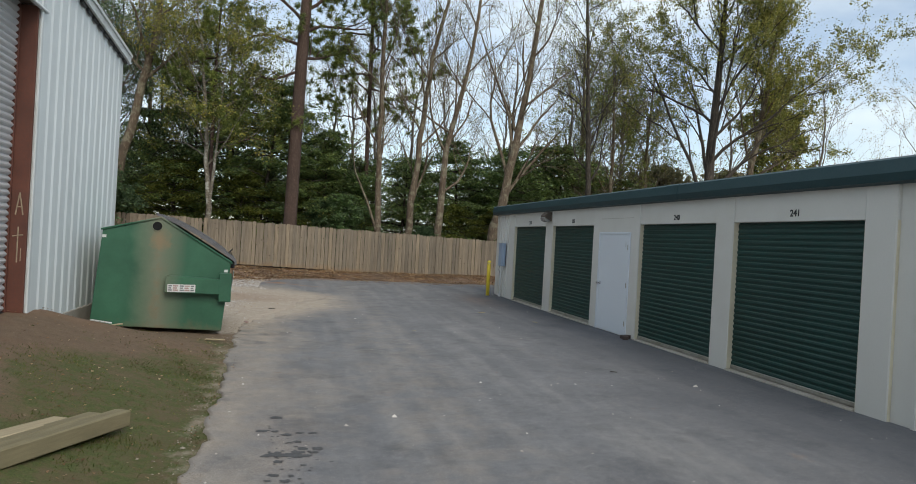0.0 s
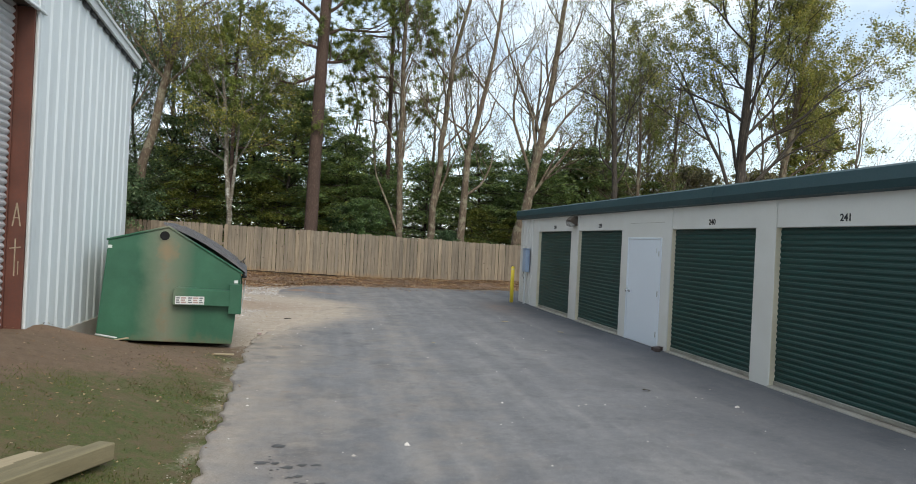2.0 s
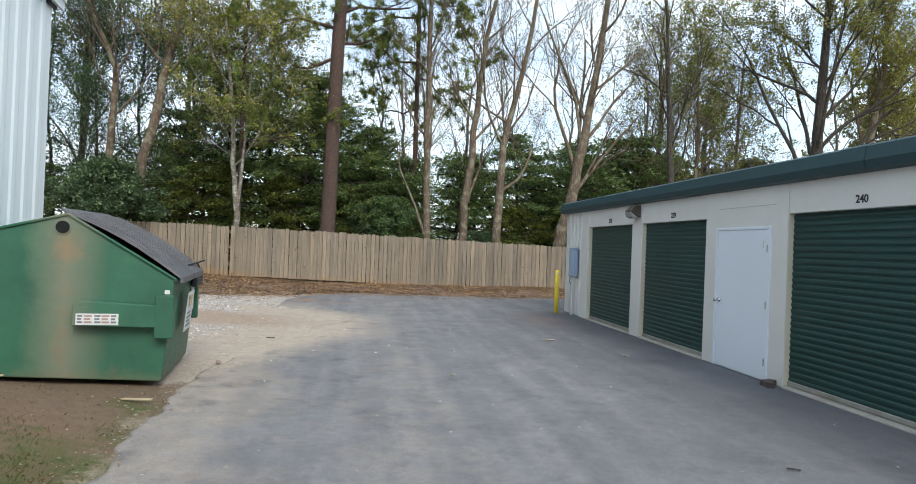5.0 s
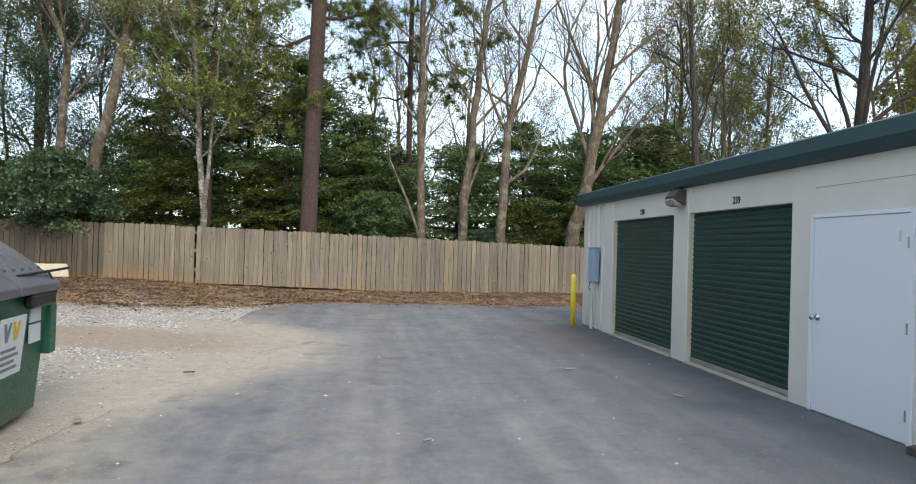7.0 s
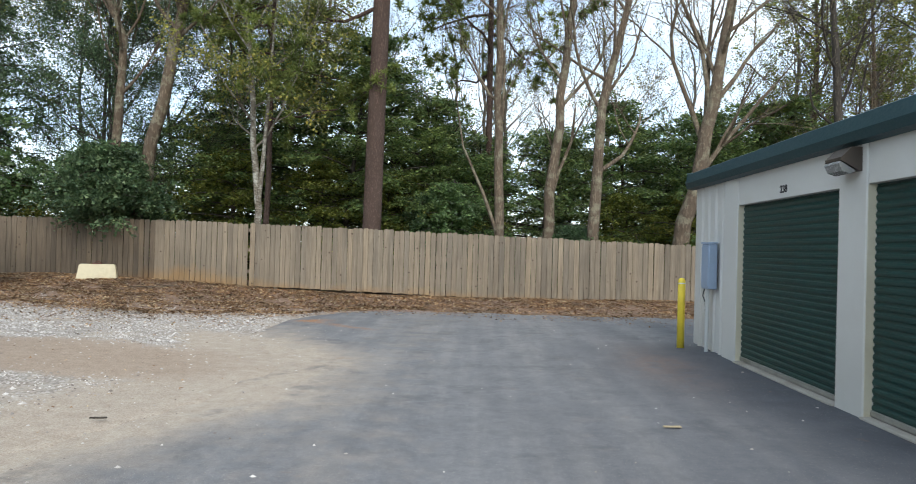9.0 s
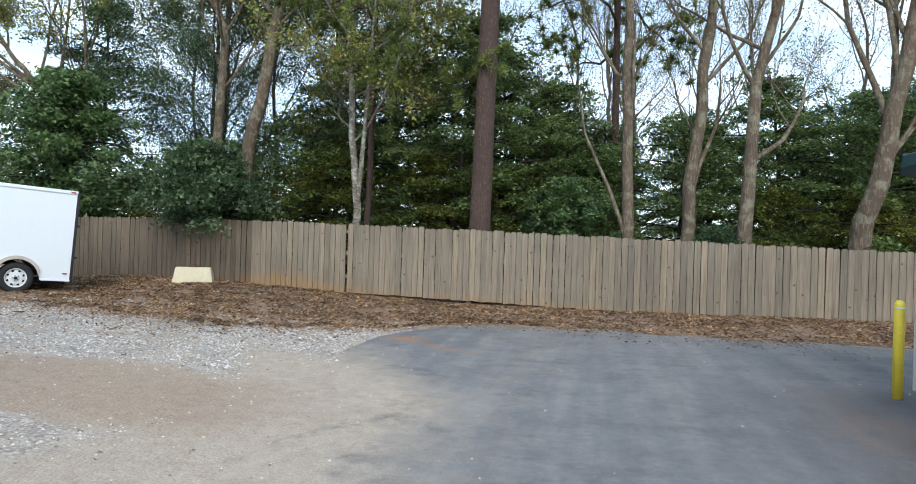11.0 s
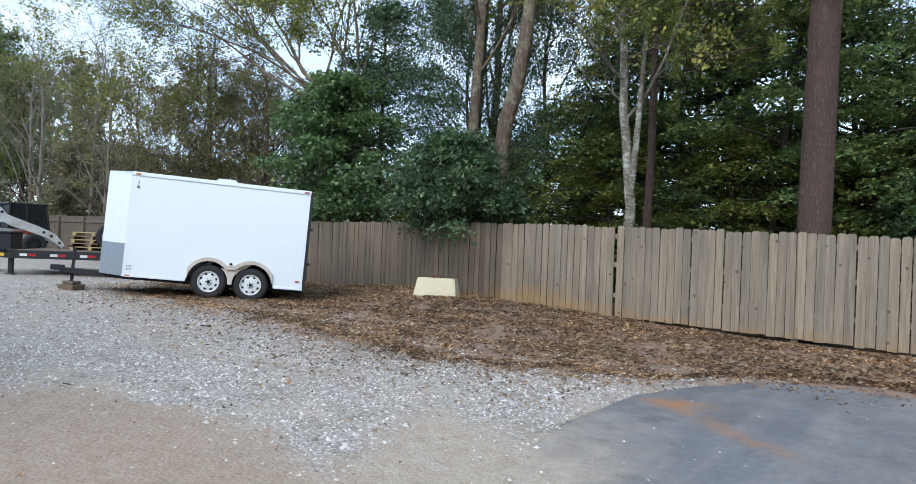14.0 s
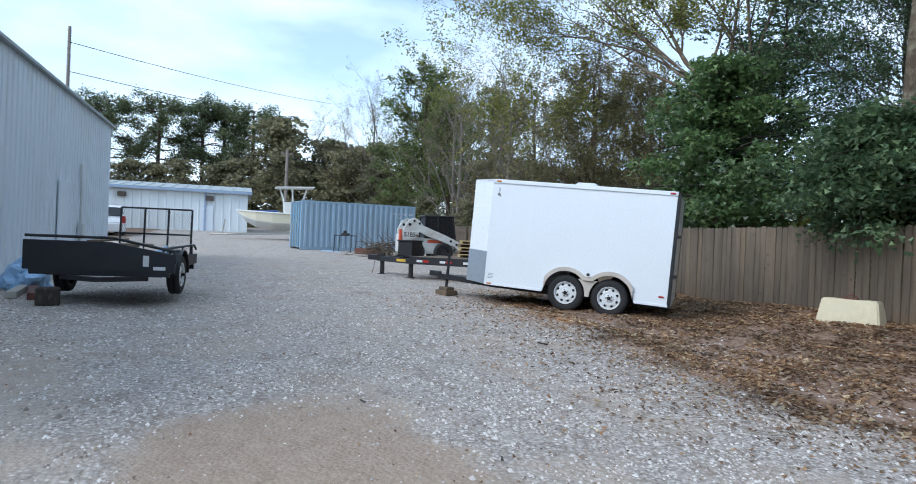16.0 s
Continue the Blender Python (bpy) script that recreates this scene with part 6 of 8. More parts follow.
part("tongue", bm, M["black_steel"], T)
bm = bmesh.new()
tube(bm, [(LEN + 1.15, -WID / 2, -0.42), (LEN + 1.15, -WID / 2, 0.42)], 0.032, 10)
tube(bm, [(LEN + 1.15, -WID / 2, 0.42), (LEN + 1.25, -WID / 2 + 0.1, 0.44)], 0.012, 6)
part("tongue_jack", bm, M["black_steel"], T)
blk = thing("wood_block", "weathered wood block under the trailer jack", "block", pose(-12.9, 20.46, gz(-12.9, 20.46), 0, 0, 20))
bm = bmesh.new()
box(bm, -0.2, 0.2, -0.15, 0.15, 0.0, 0.1, 0.012)
part("plank", bm, M["fence_wood"], blk)
bm = bmesh.new()
box(bm, -0.14, 0.14, -0.1, 0.1, 0.1, 0.17, 0.01)
part("plank", bm, M["fence_wood"], blk)

# ---- cream concrete block by the fence ----
M["cream_block"] = plain("cream_painted_block", (0.62, 0.55, 0.38), 0.7, vary=0.1, scale=3, bump=0.3, dirt=(0.3, 0.22, 0.12), dirt_amount=0.45)
B = thing("concrete_block", "cream-painted tapered concrete block by the fence", "concrete block", pose(-8.0, 26.05, gz(-8.0, 26.05) - 0.04, 0, 0, 22))
bm = bmesh.new()
vs = box(bm, -0.5, 0.5, -0.22, 0.22, -0.05, 0.42)
for v in vs:
    if v.co.z > 0.2:
        v.co.x *= 0.86
        v.co.y *= 0.6
bmesh.ops.bevel(bm, geom=list(bm.edges), offset=0.02, segments=2, affect="EDGES")
part("block", bm, M["cream_block"], B)
bm = bmesh.new()
tube(bm, [(-0.08, 0, 0.40), (-0.07, 0, 0.47), (0.0, 0, 0.50), (0.07, 0, 0.47), (0.08, 0, 0.40)], 0.012, 6)
box(bm, -0.13, 0.10, -0.06, 0.05, 0.415, 0.445, 0.008)
part("lifting_loop", bm, M["rust"], B, "rusty lifting eye on a plate")

# ---- black utility trailer with a mesh gate ----
U = thing("utility_trailer", "black steel utility trailer with raised mesh gate, loaded with junk", "trailer", pose(-11.4, 14.55, 0.43, 0, 0, 173))
# x: towards the gate, y: across; the near end is at low x
bm = bmesh.new()
for y0 in (-0.80, 0.76):
    box(bm, -1.15, 1.5, y0, y0 + 0.04, 0.44, 0.62, 0.006)
part("side_wall", bm, M["black_steel"], U)
bm = bmesh.new()
prism(bm, [(1.06, 0.42), (1.06, 0.84), (-0.1, 0.84), (-0.98, 0.68), (-0.98, 0.42)], -1.19, -1.15, "x")
part("front_wall", bm, M["black_steel"], U)
bm = bmesh.new()
box(bm, -1.15, 1.5, -0.76, 0.76, 0.42, 0.46)
for xx in (-1.12, -0.5, 0.4, 1.3):
    box(bm, xx, xx + 0.06, -0.78, 0.78, 0.34, 0.42)
box(bm, -1.18, -1.1, -0.9, 0.98, 0.35, 0.42)
part("deck", bm, M["black_steel"], U)
bm = bmesh.new()
for yy in (-0.78, 0.78):
    tube(bm, [(-1.15, yy, 0.64), (-1.0, yy, 0.76), (1.3, yy, 0.78), (1.48, yy, 0.70)], 0.02, 8)
    for xx in (-0.6, 0.3, 1.1):
        tube(bm, [(xx, yy, 0.61), (xx, yy, 0.77)], 0.016, 6)
tube(bm, [(-1.17, -0.98, 0.55), (-1.17, -0.97, 0.73), (-1.17, -0.12, 0.90), (-1.17, 1.04, 0.90)], 0.022, 8)
part("top_rail", bm, M["black_steel"], U)
bm = bmesh.new()
for yy in (-0.68, -0.27, 0.14, 0.55):
    tube(bm, [(1.50, yy, 0.46), (1.56, yy, 1.42)], 0.022, 4)
for zz in (0.5, 0.95, 1.42):
    tube(bm, [(1.5 + (zz - 0.46) * 0.06, -0.68, zz), (1.5 + (zz - 0.46) * 0.06, 0.55, zz)], 0.022, 4)
gate = part("gate_frame", bm, M["black_steel"], U, "raised tail gate frame")
bm = bmesh.new()
for k in range(-18, 44):
    for s in (1, -1):
        ya, yb = -0.76 + k * 0.042, -0.76 + k * 0.042 + s * 0.5
        pa, pb = max(-0.68, min(0.55, ya)), max(-0.68, min(0.55, yb))
        if abs(pb - pa) > 1e-6:
            za, zb = 0.5 + 0.92 * (pa - ya) / (yb - ya), 0.5 + 0.92 * (pb - ya) / (yb - ya)
            tube(bm, [(1.5 + (za - 0.46) * 0.06, pa, za), (1.5 + (zb - 0.46) * 0.06, pb, zb)], 0.0025, 3, False)
tagged(part("mesh", bm, M["black_steel"], gate), kind="stuff")
for yy, o in ((-0.76, -1), (0.90, 1)):
    wheel("wheel", U, 0.0, yy, 0.32, 0.32, 0.2, o)
    bm = bmesh.new()
    pts = [(0.40 * math.cos(a), 0.33 + 0.40 * math.sin(a)) for a in np.linspace(0.0, math.pi, 11)]
    prism(bm, pts + [(p0 * 0.95, 0.33 + (p1 - 0.33) * 0.95) for p0, p1 in pts[::-1]], yy - 0.12, yy + 0.12, "y")
    part("fender", bm, M["black_steel"], U)
bm = bmesh.new()
tube(bm, [(0, -0.9, 0.32), (0, 0.9, 0.32)], 0.03, 8)
box(bm, -1.1, 1.48, -0.7, -0.62, 0.36, 0.419)
part("axle", bm, M["black_steel"], U)
bm = bmesh.new()
prism(bm, [(-1.1, -0.6), (-1.5, -0.04), (-1.5, 0.04), (-1.1, 0.6), (-1.1, 0.5), (-1.4, 0.0), (-1.1, -0.5)], 0.28, 0.345, "z")
part("tongue", bm, M["black_steel"], U)
bm = bmesh.new()
box(bm, -1.196, -1.191, -0.62, -0.54, 0.50, 0.66)
box(bm, -1.196, -1.191, -0.85, -0.68, 0.45, 0.50)
part("plate", bm, M["label"], U)
M["raw_wood"] = plain("raw_board_wood", (0.30, 0.21, 0.13), 0.8, vary=0.3, scale=2, stretch=(1, 12, 12), bump=0.4, random_amount=0.45)
M["tarp"] = plain("blue_white_tarp", (0.35, 0.47, 0.62), 0.5, vary=0.4, scale=6)
ux, uy = U.matrix_basis @ Vector((0.6, 0, 0)), None
rnd = random.Random(9)
for k in range(8):
    b_ = thing("scrap_board", "weathered scrap board lying in the utility trailer", "board", U.matrix_basis @ pose(0.2 + rnd.uniform(-0.3, 0.4), 0.15 + rnd.uniform(-0.25, 0.35), 0.465 + 0.05 * k, rnd.uniform(-3, 3), rnd.uniform(-1.5, 1.5), rnd.uniform(-16, 16)), "scrap boards")
    bm = bmesh.new()
    box(bm, -0.8, 0.8, -0.09, 0.09, 0, 0.035, 0.005)
    part("board", bm, M["raw_wood"], b_)
bag = thing("tarp_bundle", "crumpled blue and white plastic bundle in the trailer", "bundle", U.matrix_basis @ pose(0.5, -0.45, 0.56))
bm = bmesh.new()
bmesh.ops.create_icosphere(bm, subdivisions=4, radius=0.17)
for v in bm.verts:
    v.co *= 1 + 0.5 * noise.noise(v.co * 9) + 0.25 * noise.noise(v.co * 25)
    v.co.z = max(v.co.z * 1.1, -0.1)
part("sheet", bm, M["tarp"], bag)
cb = thing("dark_wood_block", "dark wood block on the gravel by the trailer", "block", pose(-10.1, 13.75, gz(-10.1, 13.75), 0, 0, 12))
bm = bmesh.new()
box(bm, -0.15, 0.15, -0.15, 0.15, 0, 0.25, 0.02)
part("block", bm, M["bark_dark"], cb)
M["blue_tarp"] = plain("pale_blue_plastic", (0.30, 0.46, 0.66), 0.45, vary=0.25, scale=5)
heap = thing("tarp_heap", "crumpled pale blue plastic heap beside the shed", "tarp", pose(-12.5, 12.85, gz(-12.5, 12.85) + 0.12, 0, 0, 15))
bm = bmesh.new()
bmesh.ops.create_icosphere(bm, subdivisions=4, radius=0.5)
for v in bm.verts:
    v.co *= 1 + 0.3 * noise.noise(v.co * 4) + 0.08 * noise.noise(v.co * 14)
    v.co = Vector((v.co.x * 1.1, v.co.y * 0.7, max(v.co.z * 0.75, -0.13)))
part("sheet", bm, M["blue_tarp"], heap)
for x, y, ln, rz, mt in ((-11.35, 13.25, 1.5, 14, "rust"), (-11.6, 13.0, 1.7, 8, "concrete"), (-11.0, 13.45, 1.1, 20, "raw_wood")):
    b_ = thing("timber", "old timber lying on the gravel by the shed", "timber", pose(x, y, gz(x, y), 0, 0, rz), "old timbers")
    bm = bmesh.new()
    box(bm, -ln / 2, ln / 2, -0.07, 0.07, 0.0, 0.11, 0.01)
    part("beam", bm, M[mt], b_)

# ---- flatbed trailer ----
F = thing("flatbed_trailer", "black equipment trailer with a wood deck and reflective tape", "trailer", pose(-16.7, 20.6, 0.42, 0, 0, 233))
bm = bmesh.new()
box(bm, -6.0, 0.0, -0.08, 0.0, 0.38, 0.58, 0.006)
box(bm, -6.0, 0.0, -2.1, -2.02, 0.38, 0.58, 0.006)
box(bm, -0.08, -0.002, -2.02, -0.08, 0.38, 0.58, 0.006)
part("frame", bm, M["black_steel"], F)
for k in range(11):
    bm = bmesh.new()
    box(bm, -5.98, -0.085, -2.01 + k * 0.176, -2.01 + k * 0.176 + 0.168, 0.55, 0.59, 0.004)
    part("deck_plank", bm, M["fence_wood"], F)
for k in range(9):
    for j, mt in enumerate(("label", "red_lens")):
        bm = bmesh.new()
        x0 = -0.35 - k * 0.65 - j * 0.18
        box(bm, x0, x0 + 0.16, 0.001, 0.004, 0.44, 0.50)
        part("reflective_tape", bm, M[mt], F)
bm = bmesh.new()
box(bm, 0.14, 0.40, -0.02, -0.012, 0.43, 0.50, 0.003)
part("maker_mark", bm, M["label_yellow"], F)
bm = bmesh.new()
prism(bm, [(0.0, -0.02), (1.45, -1.0), (1.45, -1.1), (0.0, -2.08), (0.0, -1.95), (1.25, -1.05), (0.0, -0.15)], 0.38, 0.52, "z")
box(bm, 1.4, 1.75, -1.12, -0.98, 0.40, 0.56, 0.02)
part("tongue", bm, M["black_steel"], F)
bm = bmesh.new()
box(bm, 0.22, 0.66, -1.4, -0.65, 0.56, 0.97, 0.015)
tb = part("tool_box", bm, M["black_steel"], F, "black steel tool box")
bm = bmesh.new()
box(bm, 0.20, 0.68, -1.43, -0.62, 0.97, 1.01, 0.01)
part("lid", bm, M["black_steel"], tb)
for xx, yy in ((0.05, -0.2), (1.3, -1.05)):
    bm = bmesh.new()
    box(bm, xx - 0.05, xx + 0.05, yy - 0.05, yy + 0.05, 0.0, 0.6, 0.006)
    box(bm, xx - 0.1, xx + 0.1, yy - 0.1, yy + 0.1, 0.0, 0.02)
    part("jack_leg", bm, M["black_steel"], F)
bm = bmesh.new()
for k in range(9):
    tube(bm, [(1.5 + 0.01 * k, -1.0 + 0.03 * math.sin(k), 0.42 - 0.05 * k), (1.51 + 0.012 * k, -1.01, 0.40 - 0.05 * k)], 0.013, 5)
part("safety_chain", bm, M["rust"], F)
for xx in (-3.0, -3.85):
    wheel("wheel", F, xx, -0.05, 0.36, 0.36, 0.22, 1)
    wheel("wheel", F, xx, -2.05, 0.36, 0.36, 0.22, -1)
spare = thing("spare_wheel", "spare wheel standing on the flatbed deck", "wheel", F.matrix_basis @ pose(-1.95, -1.0, 0.59 + 0.37, 0, 0, 12))
wheel("wheel", spare, 0, 0, 0, 0.37, 0.24, 1)
M["yellow_board"] = plain("yellow_board", (0.44, 0.34, 0.16), 0.7, vary=0.2, scale=4)
for k in range(5):
    pl = thing("pallet_board", "yellow pallet boards stacked on the flatbed deck", "board", F.matrix_basis @ pose(-1.45 + 0.03 * (k % 2), -1.62, 0.592 + 0.095 * k, 0, 0, 2 * k - 3), "stacked boards")
    for j in range(5):
        bm = bmesh.new()
        box(bm, -0.5, 0.5, -0.5 + j * 0.22, -0.36 + j * 0.22, 0.065, 0.09, 0.003)
        part("slat", bm, M["raw_wood"] if k % 2 else M["yellow_board"], pl)
    for xx in (-0.48, -0.04, 0.4):
        bm = bmesh.new()
        box(bm, xx, xx + 0.08, -0.5, 0.52, 0.0, 0.064, 0.003)
        part("bearer", bm, M["raw_wood"] if k % 2 else M["yellow_board"], pl)

# ---- skid steer ----
M["machine_white"] = plain("dirty_white_enamel", (0.62, 0.62, 0.59), 0.45, vary=0.08, scale=3, dirt=(0.3, 0.24, 0.18), dirt_amount=0.5)
M["machine_red"] = plain("orange_red_enamel", (0.55, 0.10, 0.05), 0.45, vary=0.15, scale=3)
M["glass_dark"] = plain("dark_cab_mesh", (0.02, 0.02, 0.022), 0.3, vary=0.2, scale=3)
K = thing("skid_steer", "white compact skid-steer loader with a black caged cab", "loader", pose(-26.5, 23.85, 0.52, 0, 0, 88))
# x runs forward, to the bucket end; near side at low y
bm = bmesh.new()
prism(bm, [(-1.25, 0.35), (0.75, 0.30), (0.85, 0.75), (0.2, 0.95), (-0.9, 1.0), (-1.25, 0.9)], -0.55, 0.55, "y")
bmesh.ops.bevel(bm, geom=list(bm.edges), offset=0.03, segments=1, affect="EDGES")
part("body", bm, M["machine_white"], K)
bm = bmesh.new()
box(bm, -1.32, -1.22, -0.54, 0.62, 0.35, 1.1, 0.03)
part("rear_door", bm, M["machine_white"], K)
bm = bmesh.new()
box(bm, -1.42, -1.29, -0.68, -0.55, 0.4, 1.3, 0.02)
part("rear_guard", bm, M["machine_red"], K, "orange-red rear guard bar")
bm = bmesh.new()
box(bm, -0.2, 0.45, -0.565, -0.552, 0.78, 0.90)
part("side_stripe", bm, M["machine_red"], K)
for y0 in (-0.72, 0.56):
    bm = bmesh.new()
    prism(bm, [(-1.25, 0.85), (-1.24, 1.32), (-1.05, 1.68), (-0.82, 1.78), (-0.62, 1.70), (-0.45, 1.48), (-0.15, 1.36), (0.55, 1.10), (1.12, 0.84), (1.40, 0.52), (1.46, 0.40), (1.36, 0.32), (1.18, 0.46), (0.88, 0.66), (0.35, 0.86), (-0.25, 1.05), (-0.52, 1.20), (-0.68, 1.18), (-0.78, 0.9)], y0, y0 + 0.16, "y")
    arm = part("lift_arm", bm, M["machine_white"], K, "white lift arm")
    for rad, px_, pz_ in ((0.06, -1.0, 1.5), (0.05, -0.82, 1.65), (0.05, -0.6, 1.55), (0.05, 0.75, 0.88), (0.05, 1.0, 0.74), (0.05, 1.28, 0.5)):
        bm = bmesh.new()
        lathe(bm, [(rad, -0.02), (rad, 0.18)], (px_, y0, pz_), "y", 12)
        part("pivot", bm, M["black_steel"], arm)
bm = bmesh.new()
prism(bm, [(-0.3, 0.9), (-0.28, 1.84), (0.85, 1.84), (1.0, 0.85)], -0.46, 0.46, "y")
part("cab", bm, M["glass_dark"], K)
bm = bmesh.new()
box(bm, -0.36, 0.95, -0.5, 0.5, 1.84, 1.92, 0.03)
for yy in (-0.49, 0.49):
    tube(bm, [(-0.30, yy, 0.9), (-0.30, yy, 1.86)], 0.04, 6)
    tube(bm, [(0.30, yy, 0.9), (0.22, yy, 1.86)], 0.045, 6)
    tube(bm, [(1.02, yy, 0.8), (0.86, yy, 1.86)], 0.04, 6)
    for j in range(7):
        tube(bm, [(-0.2 + 0.18 * j, yy, 1.0), (-0.2 + 0.16 * j, yy, 1.85)], 0.01, 4)
    for j in range(5):
        tube(bm, [(-0.28, yy, 1.1 + 0.15 * j), (0.96 - 0.02 * j, yy, 1.1 + 0.15 * j)], 0.01, 4)
part("cage", bm, M["black_steel"], K, "black steel cab cage")
for xx in (-0.75, 0.45):
    wheel("wheel", K, xx, -0.7, 0.40, 0.40, 0.26, -1, 8, M["black_steel"])
    wheel("wheel", K, xx, 0.7, 0.40, 0.40, 0.26, 1)
bm = bmesh.new()
box(bm, -1.27, -0.72, -0.735, -0.722, 0.95, 1.22, 0.004)
plate = part("number_panel", bm, M["machine_white"], K)
words("marking", "S185", 0.25, M["black_letters"], plate, pose(-0.99, -0.738, 1.08, 90, 0, 0), 0.003)

# ---- shipping container ----
M["container"] = plain("faded_blue_grey_container", (0.31, 0.42, 0.52), 0.5, vary=0.08, scale=0.8, dirt=(0.22, 0.17, 0.13), dirt_amount=0.25)
M["container_dark"] = plain("blue_container_doors", (0.11, 0.25, 0.38), 0.5, vary=0.12, scale=1.2, dirt=(0.18, 0.12, 0.09), dirt_amount=0.4)
CZ = 0.66
C = thing("shipping_container", "faded blue-grey corrugated shipping container", "container", pose(-33.0, 19.1, CZ, 0, 0, 98))
CL, CW, CH = 6.05, 2.44, 2.45
for yy, o in ((0.03, -1), (CW - 0.03, 1)):
    bm = bmesh.new()
    ribbed(bm, 0.12, CL - 0.12, 0.16, CH - 0.1, yy, "x", o, 0.28, 0.05, 0.10)
    box(bm, 0.1, CL - 0.1, yy + (0.01 if o < 0 else -0.04), yy + (0.04 if o < 0 else -0.01), 0.14, CH - 0.08)
    part("side_panel", bm, M["container"], C)
for xx in (0.0, CL - 0.12):
    for yy in (0.0, CW - 0.12):
        bm = bmesh.new()
        box(bm, xx, xx + 0.12, yy, yy + 0.12, 0.0, CH, 0.008)
        part("corner_post", bm, M["container"], C)
bm = bmesh.new()
for yy in (0.0, CW - 0.08):
    box(bm, 0.12, CL - 0.12, yy, yy + 0.08, 0.0, 0.15)
    box(bm, 0.12, CL - 0.12, yy, yy + 0.08, CH - 0.11, CH - 0.004)
part("rail", bm, M["container"], C)
bm = bmesh.new()
box(bm, 0.05, CL - 0.05, 0.081, CW - 0.081, CH - 0.06, CH - 0.03)
part("roof", bm, M["container"], C)
bm = bmesh.new()
box(bm, CL - 0.08, CL - 0.03, 0.12, CW - 0.12, 0.0, CH - 0.06)
part("end_wall", bm, M["container"], C)
for k in range(2):
    bm = bmesh.new()
    y0 = 0.125 + k * 1.1
    box(bm, 0.02, 0.07, y0, y0 + 1.09, 0.1, CH - 0.1, 0.01)
    dr = part("door", bm, M["container_dark"], C)
    for yy in (y0 + 0.25, y0 + 0.8):
        bm = bmesh.new()
        tube(bm, [(-0.01, yy, 0.08), (-0.01, yy, CH - 0.08)], 0.02, 6)
        part("lock_rod", bm, M["bar_steel"], dr)
bm = bmesh.new()
for k in range(10):
    box(bm, CL - 1.25 + k * 0.11, CL - 1.25 + k * 0.11 + 0.07, -0.012, -0.008, CH - 0.5, CH - 0.4)
for k in range(4):
    box(bm, CL - 1.1 + k * 0.11, CL - 1.1 + k * 0.11 + 0.07, -0.012, -0.008, CH - 0.68, CH - 0.58)
part("print_bar", bm, M["label"], C)

# ---- junk before the container ----
tbl = thing("metal_stand", "small steel stand with a vise before the container", "stand", pose(-31.8, 20.6, 0.60, 0, 0, 54))
bm = bmesh.new()
for xx in (0, 0.9):
    for yy in (0, 0.5):
        tube(bm, [(xx, yy, 0), (xx, yy, 0.85)], 0.02, 4)
for zz in (0.84,):
    tube(bm, [(0, 0, zz), (0.9, 0, zz), (0.9, 0.5, zz), (0, 0.5, zz), (0, 0, zz)], 0.02, 4)
part("frame", bm, M["black_steel"], tbl)
bm = bmesh.new()
box(bm, 0.3, 0.65, 0.1, 0.35, 0.86, 0.95, 0.02)
box(bm, 0.38, 0.5, 0.15, 0.3, 0.95, 1.08, 0.02)
part("vise", bm, M["black_steel"], tbl)
crate = thing("rusty_tray", "rusty brown steel tray on the ground", "tray", pose(-30.6, 21.4, 0.58, 0, 0, 50))
bm = bmesh.new()
box(bm, 0, 1.3, 0, 0.6, 0.0, 0.28, 0.02)
box(bm, 0.03, 1.27, 0.03, 0.57, 0.27, 0.30, 0.0)
part("tray", bm, M["rust"], crate)
sheet = thing("plastic_sheet", "white plastic sheet lying on the ground", "sheet", pose(-32.4, 20.0, 0.62, 4, 3, 40))
bm = bmesh.new()
box(bm, 0, 1.0, 0, 0.5, 0.02, 0.05, 0.01)
part("sheet", bm, M["tarp"], sheet)
rng = np.random.default_rng(77)
w = Wood()
for k in range(160):
    p0 = np.array([-28.6, 22.4, 0.6]) + rng.normal(0, 1, 3) * np.array([0.5, 0.6, 0.0]) + np.array([0, 0, rng.uniform(0, 0.6)])
    d = rng.normal(0, 1, 3) * np.array([1, 1, 0.35])
    pts, _ = limb_path(rng, p0, d, rng.uniform(0.6, 1.5), 0.5, 0, 4)
    pts[:, 2] = np.maximum(pts[:, 2], 0.6)
    w.limb(pts, np.linspace(0.018, 0.006, 5), 3)
tagged(new("brush_pile", w.mesh("brush_pile", M["bark_tan"])), "tangled heap of cut grey branches", "brush pile", kind="stuff")

# ---- boat on its trailer ----
M["hull"] = plain("cream_gelcoat", (0.76, 0.71, 0.54), 0.25, vary=0.03, scale=1, bump=0.02)
M["hull_white"] = plain("white_gelcoat", (0.74, 0.75, 0.72), 0.3, vary=0.03, scale=1, bump=0.02)
M["blue_cloth"] = plain("blue_cover", (0.04, 0.08, 0.24), 0.7, vary=0.2, scale=4)
BT = thing("motor_boat", "cream motor boat with a white top on a trailer", "boat", pose(-44.6, 16.1, 1.30, 0, -3, 88))
